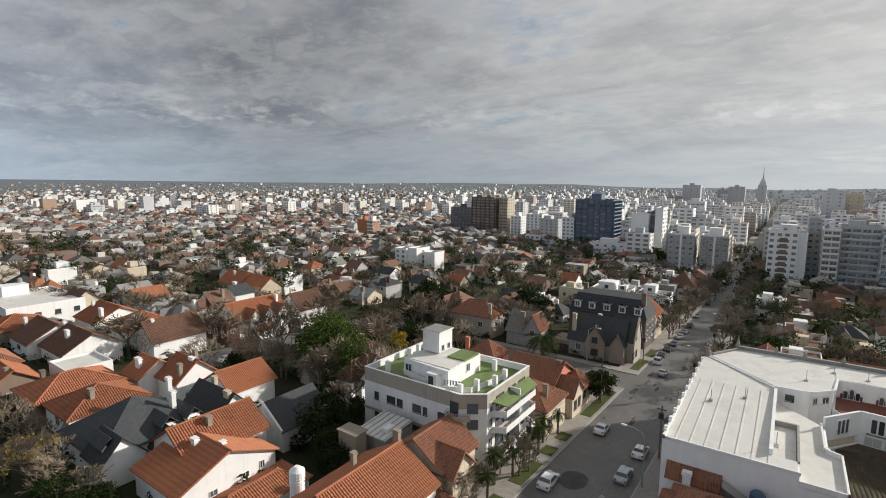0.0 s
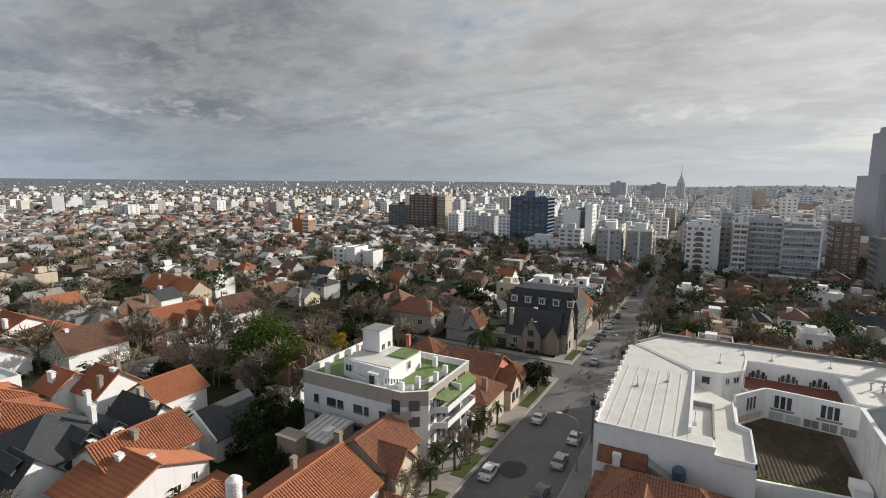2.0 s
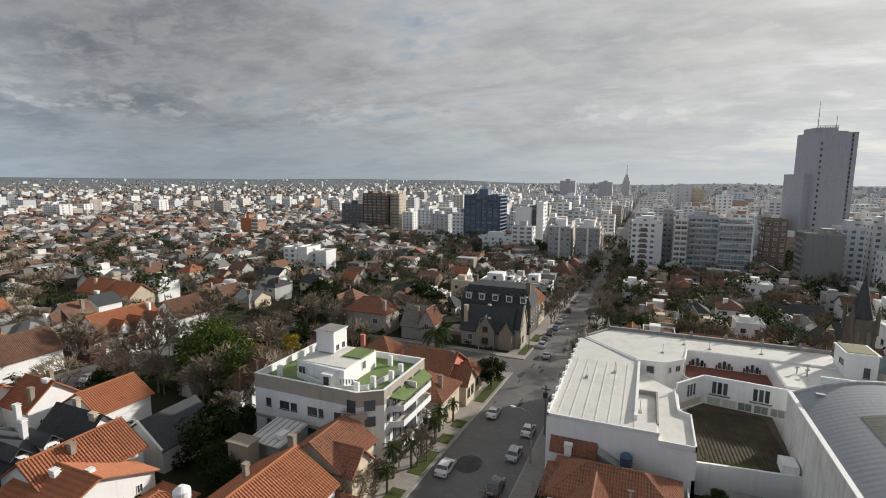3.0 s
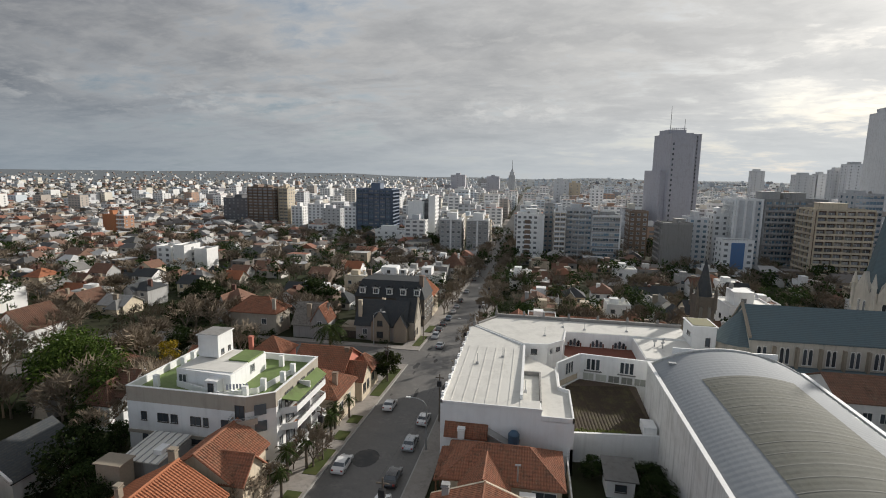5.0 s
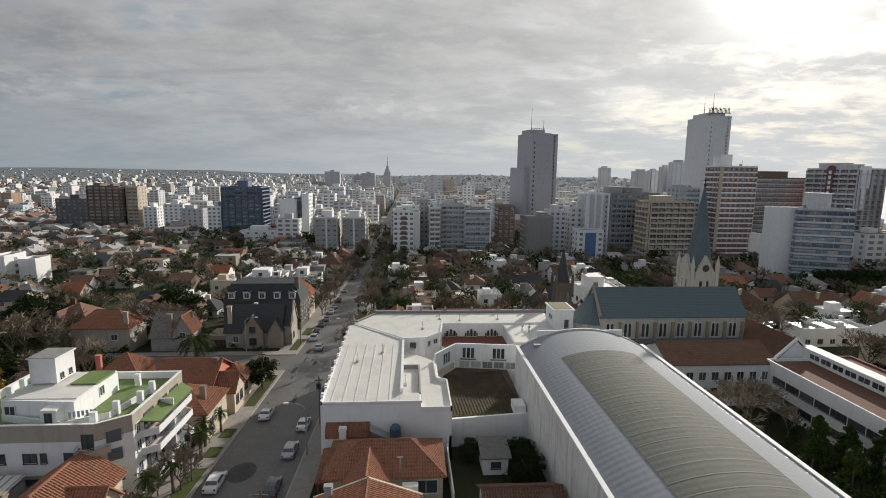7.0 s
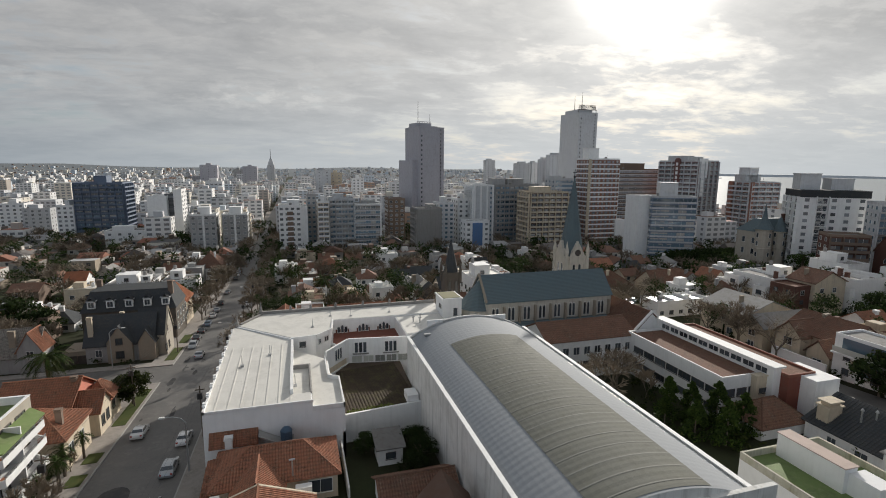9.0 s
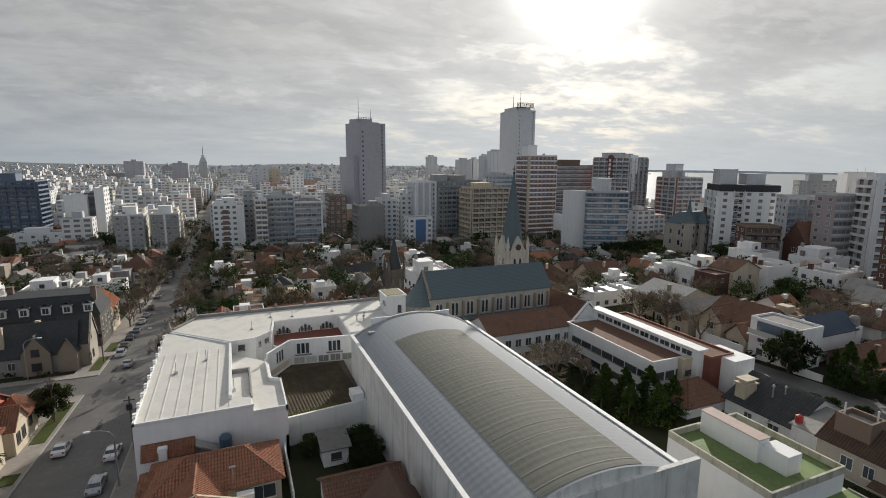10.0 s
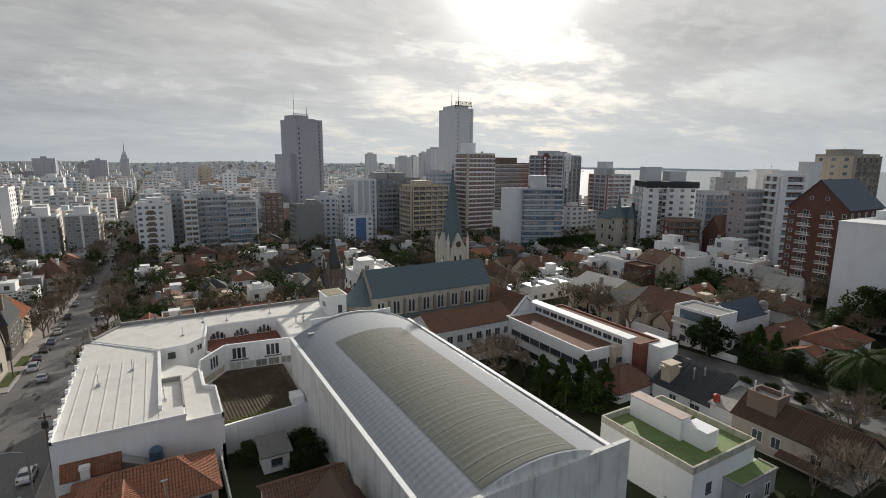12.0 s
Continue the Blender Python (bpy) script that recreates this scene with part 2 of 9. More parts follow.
MEMBRANE = mat("white_roof_coating", (0.665, 0.65, 0.605), 0.6, var=0.1, scale=0.3, dirt=(0.42, 0.41, 0.38), dirt_amount=0.5, mottle=[((0.47, 0.45, 0.40), 1.3, 0.4)])
GREENROOF = mat("green_roof_coating", (0.15, 0.215, 0.07), 0.7, var=0.3, scale=0.5, dirt=(0.07, 0.085, 0.04), dirt_amount=0.6, mottle=[((0.27, 0.28, 0.15), 1.6, 0.4)])
SHEET = mat("blue_white_roof_sheet", (0.315, 0.33, 0.345), 0.8, var=0.12, scale=0.35, dirt=(0.30, 0.32, 0.34), dirt_amount=0.35, spec=0.12)
STRIP = mat("weathered_translucent_sheet", (0.165, 0.167, 0.145), 0.8, var=0.2, scale=0.4, dirt=(0.13, 0.13, 0.10), dirt_amount=0.5, spec=0.12, mottle=[((0.11, 0.108, 0.09), 0.9, 0.45)])
METAL = mat("galvanised_metal", (0.45, 0.46, 0.47), 0.4, metal=0.8)
DARKMETAL = mat("dark_metal", (0.04, 0.04, 0.043), 0.5, metal=0.4)
CONCRETE = mat("concrete", (0.30, 0.29, 0.275), 0.85, var=0.25, streak=0.4, rnd=0.15)
FRAME_WHITE = mat("white_window_frame", (0.72, 0.72, 0.70), 0.5)
FRAME_DARK = mat("dark_window_frame", (0.06, 0.05, 0.045), 0.5)
SHUTTER = mat("grey_roller_blind", (0.40, 0.39, 0.37), 0.6, bands=6, rnd=0.35)
PANE = glass("window_glass")
BLUEPANE = glass("blue_tinted_glass", (0.06, 0.09, 0.115))
# curtained panes of distant blocks, lightened to take in haze as well
HAZED_PANE = glass("hazed_curtained_glass", (0.10, 0.105, 0.11), 0.15)
FROSTED = glass("pale_frosted_glass", (0.16, 0.165, 0.15), 0.35)
# grey tower walls, kept pale so the colour carries the haze
HAZED_GREY = mat("hazed_pale_grey_render", (0.58, 0.59, 0.60), 0.8, streak=0.25, rnd=0.14)
# wooded land near the horizon, its blue-grey standing in for haze
HAZED_LAND = mat("hazed_wooded_land", (0.16, 0.18, 0.195), 0.95, var=0.3, scale=0.004, fine=0.05, bump=0.0, spec=0.1)
BARK = mat("bark", (0.14, 0.115, 0.09), 0.95, rnd=0.2)
TWIG = mat("twigs", (0.205, 0.165, 0.12), 0.95, rnd=0.25)
LEAF_GREEN = leaf("green_leaves", (0.018, 0.036, 0.008), (0.095, 0.14, 0.028))
LEAF_DARK = leaf("dark_green_leaves", (0.011, 0.022, 0.007), (0.044, 0.066, 0.02))
# distant foliage with haze mixed into its green
LEAF_HAZED = leaf("hazed_grey_green_leaves", (0.05, 0.06, 0.045), (0.11, 0.12, 0.09))
LEAF_CYPRESS = leaf("cypress_leaves", (0.012, 0.03, 0.008), (0.07, 0.105, 0.022))
LEAF_YELLOW = leaf("yellow_leaves", (0.16, 0.12, 0.015), (0.42, 0.30, 0.03))
LEAF_OLIVE = leaf("olive_leaves", (0.013, 0.02, 0.006), (0.052, 0.064, 0.018))
TYRE = mat("tyre_rubber", (0.02, 0.02, 0.02), 0.9)
WOOD = mat("varnished_wood", (0.16, 0.075, 0.035), 0.6)
RED = mat("red_paint", (0.35, 0.04, 0.03), 0.6)

# ---------------------------------------------------------------- building blocks


def ground(y):
    """Height of the ground: a hill that falls along the street and levels out."""
    for (a, za), (b, zb) in zip(((-1e4, 1.8), (30, 1.8), (170, -6.6), (300, -10), (600, -12)), ((30, 1.8), (170, -6.6), (300, -10), (600, -12), (1e5, -12))):
        if y <= b:
            return za + (zb - za) * (y - a) / (b - a)
    return -12.0


class B:
    """A mesh in the making."""

    def __init__(self):
        self.v, self.f, self.m = [], [], []

    def poly(self, pts, mi=0):
        k = len(self.v)
        self.v += [tuple(p) for p in pts]
        self.f.append(tuple(range(k, k + len(pts))))
        self.m.append(mi)
        return self

    def box(self, x0, y0, z0, x1, y1, z1, mi=0, top=None):
        k = len(self.v)
        self.v += [(x0, y0, z0), (x1, y0, z0), (x1, y1, z0), (x0, y1, z0), (x0, y0, z1), (x1, y0, z1), (x1, y1, z1), (x0, y1, z1)]
        for f in ((0, 3, 2, 1), (4, 5, 6, 7), (0, 1, 5, 4), (1, 2, 6, 5), (2, 3, 7, 6), (3, 0, 4, 7)):
            self.f.append(tuple(k + i for i in f))
            self.m.append(mi)
        if top is not None:
            self.m[-5] = top
        return self

    def prism(self, pts, z0, z1, mi=0, top=None):
        """An upright prism over a plan, counter-clockwise. z0, z1: numbers or functions of x, y."""
        a = z0 if callable(z0) else lambda x, y: z0
        b = z1 if callable(z1) else lambda x, y: z1
        k, n = len(self.v), len(pts)
        self.v += [(x, y, a(x, y)) for x, y in pts] + [(x, y, b(x, y)) for x, y in pts]
        self.f.append(tuple(k + i for i in reversed(range(n))))
        self.f.append(tuple(k + n + i for i in range(n)))
        self.m += [mi, mi if top is None else top]
        for i in range(n):
            j = (i + 1) % n
            self.f.append((k + i, k + j, k + n + j, k + n + i))
            self.m.append(mi)
        return self

    def slab(self, pts, thick, mi=0):
        """A sloping plate: the given upper face and a lower one straight beneath it."""
        k, n = len(self.v), len(pts)
        self.v += [tuple(p) for p in pts] + [(p[0], p[1], p[2] - thick) for p in pts]
        self.f.append(tuple(k + i for i in range(n)))
        self.f.append(tuple(k + n + i for i in reversed(range(n))))
        self.m += [mi, mi]
        for i in range(n):
            j = (i + 1) % n
            self.f.append((k + j, k + i, k + n + i, k + n + j))
            self.m.append(mi)
        return self

    def tube(self, p, q, r0, r1, n=6, mi=0, caps=True):
        p, q = Vector(p), Vector(q)
        d = (q - p)
        if d.length < 1e-6:
            return self
        d.normalize()
        u = d.orthogonal().normalized()
        w = d.cross(u)
        k = len(self.v)
        for c, r in ((p, r0), (q, r1)):
            for i in range(n):
                a = 2 * math.pi * i / n
                self.v.append(tuple(c + (u * math.cos(a) + w * math.sin(a)) * r))
        for i in range(n):
            j = (i + 1) % n
            self.f.append((k + i, k + j, k + n + j, k + n + i))
            self.m.append(mi)
        if caps:
            self.f.append(tuple(k + i for i in reversed(range(n))))
            self.f.append(tuple(k + n + i for i in range(n)))
            self.m += [mi, mi]
        return self

    def lathe(self, x, y, prof, n=12, mi=0):
        k = len(self.v)
        for r, z in prof:
            for i in range(n):
                a = 2 * math.pi * i / n
                self.v.append((x + r * math.cos(a), y + r * math.sin(a), z))
        for s in range(len(prof) - 1):
            for i in range(n):
                j = (i + 1) % n
                self.f.append((k + s * n + i, k + s * n + j, k + (s + 1) * n + j, k + (s + 1) * n + i))
                self.m.append(mi)
        self.f.append(tuple(k + (len(prof) - 1) * n + i for i in range(n)))
        self.m.append(mi)
        return self

    def weld(self):
        """Joins points that lie at the same place."""
        seen, to, kept = {}, [], []
        for p in self.v:
            key = (round(p[0], 3), round(p[1], 3), round(p[2], 3))
            if key not in seen:
                seen[key] = len(kept)
                kept.append(p)
            to.append(seen[key])
        faces, mats = [], []
        for f, m in zip(self.f, self.m):
            g = []
            for i in f:
                if to[i] not in g:
                    g.append(to[i])
            if len(g) > 2:
                faces.append(tuple(g))
                mats.append(m)
        self.v, self.f, self.m = kept, faces, mats
        return self

    def mesh(self, name, mats, off=(0, 0, 0), smooth=False):
        me = bpy.data.meshes.new(name)
        ox, oy, oz = off
        me.from_pydata([(x - ox, y - oy, z - oz) for x, y, z in self.v], [], self.f)
        for m in mats if isinstance(mats, (list, tuple)) else [mats]:
            me.materials.append(m)
        me.polygons.foreach_set("material_index", self.m)
        if smooth:
            me.polygons.foreach_set("use_smooth", [True] * len(self.f))
        me.update()
        return me


def thing(name, x, y, z, label, category, group="", yaw=0.0):
    ob = new(name)
    ob.empty_display_size = 0.3
    ob.matrix_world = pose(x, y, z, 0, 0, yaw)
    return tagged(ob, label, category, group)


def top_of(ob):
    while ob.parent:
        ob = ob.parent
    return ob


def part(name, b, mats, parent, label="", world=True, smooth=False):
    """Links a mesh as one part of a thing; world: its points are given in the world, for a thing that is not turned."""
    off = top_of(parent).location if world else (0, 0, 0)
    ob = new(name, b.mesh(name, mats, off, smooth))
    ob.parent = parent
    if label:
        ob["label"] = label
    return ob


def structure(name, b, mats, label, category):
    return tagged(new(name, b.mesh(name, mats)), label, category, kind="structure")


SHARED = {}
FACING = {"s": 0, "e": 90, "n": 180, "w": -90}


def window(parent, x, y, z, w, h, face="s", frame_mat=None, pane_mat=None, bars=1, blind=0.0, local=False, plain=False, arch=False):
    """A window in a wall that faces s, e, n or w: frame, sill and mullions, with the pane as a part of it. (x, y, z): the middle of its lower edge."""
    frame_mat, pane_mat = frame_mat or FRAME_WHITE, pane_mat or PANE
    key = (round(w, 2), round(h, 2), frame_mat.name, pane_mat.name, bars, round(blind, 1), plain, arch)
    if key not in SHARED:
        b, e = B(), 0.07
        hw = w / 2
        if not plain:
            b.box(-hw - e, -0.08, -e, -hw, 0.05, h + e).box(hw, -0.08, -e, hw + e, 0.05, h + e)
            b.box(-hw, -0.08, h, hw, 0.05, h + e).box(-hw - 0.12, -0.16, -e - 0.05, hw + 0.12, 0.05, -e)
            for i in range(bars):
                c = -hw + w * (i + 1) / (bars + 1)
                b.box(c - 0.03, -0.06, 0, c + 0.03, 0.04, h)
        else:
            b.box(-hw - 0.1, -0.14, -0.12, hw + 0.1, 0.05, 0).box(-hw, -0.08, h, hw, 0.05, h + 0.08)
            b.box(-hw - 0.05, -0.08, 0, -hw, 0.05, h).box(hw, -0.08, 0, hw + 0.05, 0.05, h)
        p = B()
        if arch:
            p.poly([(-hw, -0.03, 0), (hw, -0.03, 0), (hw, -0.03, h * 0.72)] + [(hw * math.cos(a), -0.03, h * 0.72 + h * 0.28 * math.sin(a)) for a in (0.5, 1.0, 1.57, 2.14, 2.64)] + [(-hw, -0.03, h * 0.72)])
        else:
            p.box(-hw, -0.03, 0, hw, 0.02, h)
        if blind:
            p.box(-hw, -0.05, h * (1 - blind), hw, 0.02, h, 1)
        SHARED[key] = (b.mesh("window", frame_mat), p.mesh("pane", [pane_mat, SHUTTER]))
    off = Vector((0, 0, 0)) if local else top_of(parent).location
    ob = new("window", SHARED[key][0])
    ob.parent = parent
    ob.matrix_basis = pose(x - off[0], y - off[1], z - off[2], 0, 0, FACING[face])
    pane = new("pane", SHARED[key][1])
    pane.parent = ob
    return ob


def tile_slope(b, a, c, d, e=None, period=0.34, rise=0.07):
    """Barrel tiles on one plane of a roof: a, c the eaves' ends; d, e the ridge's ends above c and a (one point for a hip's triangle)."""
    a, c, d = Vector(a), Vector(c), Vector(d)
    e = Vector(e) if e is not None else d.copy()
    u = (c - a)
    width = u.length
    u.normalize()
    nrm = u.cross(d - a)
    if nrm.length < 1e-6:
        nrm = u.cross(e - a)
    nrm.normalize()
    if nrm.z < 0:
        nrm = -nrm
    v = nrm.cross(u)
    if v.z < 0:
        v = -v
    ue, ve = (e - a).dot(u), (e - a).dot(v)
    ud, vd = (d - a).dot(u), (d - a).dot(v)

    def high(t):
        if t < ue:
            return ve * t / ue if ue > 1e-6 else ve
        if t > ud:
            return vd * (width - t) / (width - ud) if width - ud > 1e-6 else vd
        return ve + (vd - ve) * (t - ue) / max(ud - ue, 1e-6)

    t, prev = 0.0, None
    while t < width:
        for f, h in ((0.0, 0.0), (0.22, 1.0), (0.58, 1.0), (0.80, 0.0)):
            s = min(t + f * period, width)
            lo = a + u * s + nrm * (h * rise)
            hi = lo + v * max(high(s), 0.0)
            k = len(b.v)
            b.v += [tuple(lo), tuple(hi)]
            if prev is not None:
                b.f.append((prev, k, k + 1, prev + 1))
                b.m.append(0)
            prev = k
        t += period
    return b


def pitched(parent, x0, x1, y0, y1, z0, ze, zr, kind="gable", axis="x", wall=None, roof=None, over=0.4, tiles=True, ridge_cap=None, world=True, wall_name="wall"):
    """Walls and a pitched roof over a rectangle: gable or hip, its ridge along the axis. Eaves at ze, ridge at zr."""
    wall, roof = wall or WHITE, roof or TILE
    tiles = tiles and roof.name.endswith("tile")
    w = B()
    w.box(x0, y0, z0, x1, y1, ze)
    mx, my = (x0 + x1) / 2, (y0 + y1) / 2
    if kind == "gable":
        if axis == "x":
            for xa, xb in ((x0, x0 + 0.25), (x1 - 0.25, x1)):
                k = len(w.v)
                w.v += [(xa, y0, ze), (xa, y1, ze), (xa, my, zr - 0.1), (xb, y0, ze), (xb, y1, ze), (xb, my, zr - 0.1)]
                w.f += [(k, k + 2, k + 1), (k + 3, k + 4, k + 5), (k, k + 3, k + 5, k + 2), (k + 1, k + 2, k + 5, k + 4)]
                w.m += [0] * 4
        else:
            for ya, yb in ((y0, y0 + 0.25), (y1 - 0.25, y1)):
                k = len(w.v)
                w.v += [(x0, ya, ze), (x1, ya, ze), (mx, ya, zr - 0.1), (x0, yb, ze), (x1, yb, ze), (mx, yb, zr - 0.1)]
                w.f += [(k, k + 1, k + 2), (k + 3, k + 5, k + 4), (k, k + 2, k + 5, k + 3), (k + 1, k + 4, k + 5, k + 2)]
                w.m += [0] * 4
    part(wall_name, w, wall, parent, world=world)
    half = (y1 - y0) / 2 if axis == "x" else (x1 - x0) / 2
    drop = over * (zr - ze) / half
    X0, X1, Y0, Y1, E = x0 - over, x1 + over, y0 - over, y1 + over, ze - drop
    if kind == "gable":
        r0, r1 = ((X0, my, zr), (X1, my, zr)) if axis == "x" else ((mx, Y0, zr), (mx, Y1, zr))
    elif axis == "x":
        k = min(half + over, (X1 - X0) / 2 - 0.05)
        r0, r1 = (X0 + k, my, zr), (X1 - k, my, zr)
    else:
        k = min(half + over, (Y1 - Y0) / 2 - 0.05)
        r0, r1 = (mx, Y0 + k, zr), (mx, Y1 - k, zr)
    A, C, D, F = (X0, Y0, E), (X1, Y0, E), (X1, Y1, E), (X0, Y1, E)
    if axis == "x":
        planes = [(A, C, r1, r0), (D, F, r0, r1)] + ([(C, D, r1, None), (F, A, r0, None)] if kind == "hip" else [])
    else:
        planes = [(C, D, r1, r0), (F, A, r0, r1)] + ([(A, C, r0, None), (D, F, r1, None)] if kind == "hip" else [])
    r = B()
    up = 0.14
    lift = lambda p: (p[0], p[1], p[2] + up)
    for a, c, d, e in planes:
        pts = [lift(a), lift(c), lift(d)] + ([lift(e)] if e is not None else [])
        r.slab(pts, 0.16)
        if tiles:
            tile_slope(r, lift(a), lift(c), lift(d), lift(e) if e is not None else None)
    roof_ob = part("roof", r.weld(), roof, parent, world=world)
    if tiles or ridge_cap:
        rc = B()
        rc.tube(lift(r0), lift(r1), 0.15, 0.15, 6)
        if kind == "hip":
            for p, q in ((A, r0), (F, r0), (C, r1), (D, r1)) if axis == "x" else ((A, r0), (C, r0), (D, r1), (F, r1)):
                rc.tube(lift(p), lift(q), 0.13, 0.13, 6)
        cap = part("ridge_cap", rc, ridge_cap or roof, roof_ob, world=world)
    return roof_ob


def chimney(parent, x, y, z0, z1, w=0.7, d=0.6, m=None, cap=True, world=True, pot=False):
    m = m or WHITE
    b = B().box(x - w / 2, y - d / 2, z0, x + w / 2, y + d / 2, z1)
    if cap:
        b.box(x - w / 2 - 0.1, y - d / 2 - 0.1, z1, x + w / 2 + 0.1, y + d / 2 + 0.1, z1 + 0.12)
        b.box(x - w / 2 + 0.05, y - d / 2 + 0.05, z1 + 0.12, x + w / 2 - 0.05, y + d / 2 - 0.05, z1 + 0.3)
        b.box(x - w / 2 - 0.08, y - d / 2 - 0.08, z1 + 0.3, x + w / 2 + 0.08, y + d / 2 + 0.08, z1 + 0.38)
    if pot:
        b.lathe(x, y, [(0.2, z1), (0.2, z1 + 0.6), (0.3, z1 + 0.62), (0.28, z1 + 0.75)], 10)
    return part("chimney", b, m, parent, world=world)


def parapet(b, x0, y0, x1, y1, z0, z1, t=0.2, mi=0):
    b.box(x0, y0, z0, x1, y0 + t, z1, mi).box(x0, y1 - t, z0, x1, y1, z1, mi)
    b.box(x0, y0 + t, z0, x0 + t, y1 - t, z1, mi).box(x1 - t, y0 + t, z0, x1, y1 - t, z1, mi)
    return b.weld()

# ---------------------------------------------------------------- ground, streets, sea


def coast(x, y):
    """Distance past the shore line, positive out at sea."""
    a = (x - 330) * math.cos(radians(43.5)) - (y - 350) * math.sin(radians(43.5))
    b = (x - 330) * 0.96 + (y - 350) * 0.28
    return min(a, b)


def terrain(x, y):
    z = ground(y)
    if coast(x, y) > 0:
        return -17.0
    far = math.hypot(x, y)
    if far > 2400:
        k = min((far - 2400) / 2300, 1.0)
        rise = 47 - 25 * max(0.0, min(1.0, (x + 2600) / 2600))
        z += k * k * (rise + 7 * math.sin(x * 0.0021) + 6 * math.sin(x * 0.0053 + y * 0.001))
    return z


def make_ground():
    xs = [-4600, -4200, -3800, -3400, -3000, -2600, -2200, -1800, -1400, -1000, -700, -500, -350, -250, -180, -120, -60, -26, -13, 20, 60, 110, 160, 220, 280, 330, 400, 500, 650, 850, 1100, 1400, 1800, 2200, 2600, 3000, 3400, 3800, 4200, 4600]
    ys = [-400, -100, 0, 30, 60, 90, 120, 150, 170, 200, 240, 300, 360, 430, 500, 600, 800, 1000, 1300, 1600, 2000, 2400, 2700, 3000, 3300, 3600, 3900, 4200, 4500, 4800]
    b = B()
    b.v = [(x, y, terrain(x, y) - 0.06) for y in ys for x in xs]
    n = len(xs)
    for j in range(len(ys) - 1):
        for i in range(n - 1):
            b.f.append((j * n + i, j * n + i + 1, (j + 1) * n + i + 1, (j + 1) * n + i))
            # ground beyond 2300 m gets the colour with haze in it
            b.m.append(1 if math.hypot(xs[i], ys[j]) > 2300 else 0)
    structure("ground", b, [EARTH, HAZED_LAND], "sloping brown and green ground under the town", "ground")


make_ground()

WATER = bpy.data.materials.new("sea_water")
WATER.use_nodes = True
_n = Nodes(WATER.node_tree)
_at = _n.add("ShaderNodeTexCoord").outputs["Object"]
_bump = _n.add("ShaderNodeBump", {"Strength": 0.6, "Distance": 1.0, "Height": _n.noise(_n.scaled(_at, (0.05, 0.12, 0.1)), 1.0, 6)})
_s = _n.add("ShaderNodeBsdfPrincipled", {"Base Color": (0.16, 0.19, 0.20, 1), "Roughness": 0.28, "Normal": _bump.outputs[0]})
_n.add("ShaderNodeOutputMaterial", {0: _s.outputs[0]})
sea = B().poly([(4700, -400, -14), (4700, 4800, -14), (3300, 4800, -14), (250, 350, -14), (340, -400, -14)])
structure("water", sea, WATER, "bright calm sea beyond the town", "sea")
# headland colour is mostly sea haze, painted as pale grey-blue
HAZED_HILL = mat("hazed_far_hill", (0.70, 0.73, 0.76), 0.95, var=0.15, scale=0.002, fine=0.02)
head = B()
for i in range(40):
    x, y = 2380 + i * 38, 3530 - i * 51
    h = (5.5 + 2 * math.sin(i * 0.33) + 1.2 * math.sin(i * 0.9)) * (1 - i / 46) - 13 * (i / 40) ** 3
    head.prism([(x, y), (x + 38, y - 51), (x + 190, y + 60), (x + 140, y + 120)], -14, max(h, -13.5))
structure("backdrop_headland", head, HAZED_HILL, "low headland far across the bay, pale with haze", "headland")

ROAD_L, ROAD_R = -25.6, -13.9          # kerbs of the main street
X_ROADS = [(-110, -99), (ROAD_L, ROAD_R), (92, 102)]
Y_ROADS = [(103.5, 114.5)]
YS = [-20, 0, 15, 30, 50, 75, 103.5, 114.5, 140, 170, 206, 216, 260, 300, 318, 328, 380, 425, 435, 500, 600]


def strip_y(b, x0, x1, ys, dz, thick=0.0):
    for y0, y1 in zip(ys, ys[1:]):
        b.slab([(x0, y0, ground(y0) + dz), (x1, y0, ground(y0) + dz), (x1, y1, ground(y1) + dz), (x0, y1, ground(y1) + dz)], 0.3)


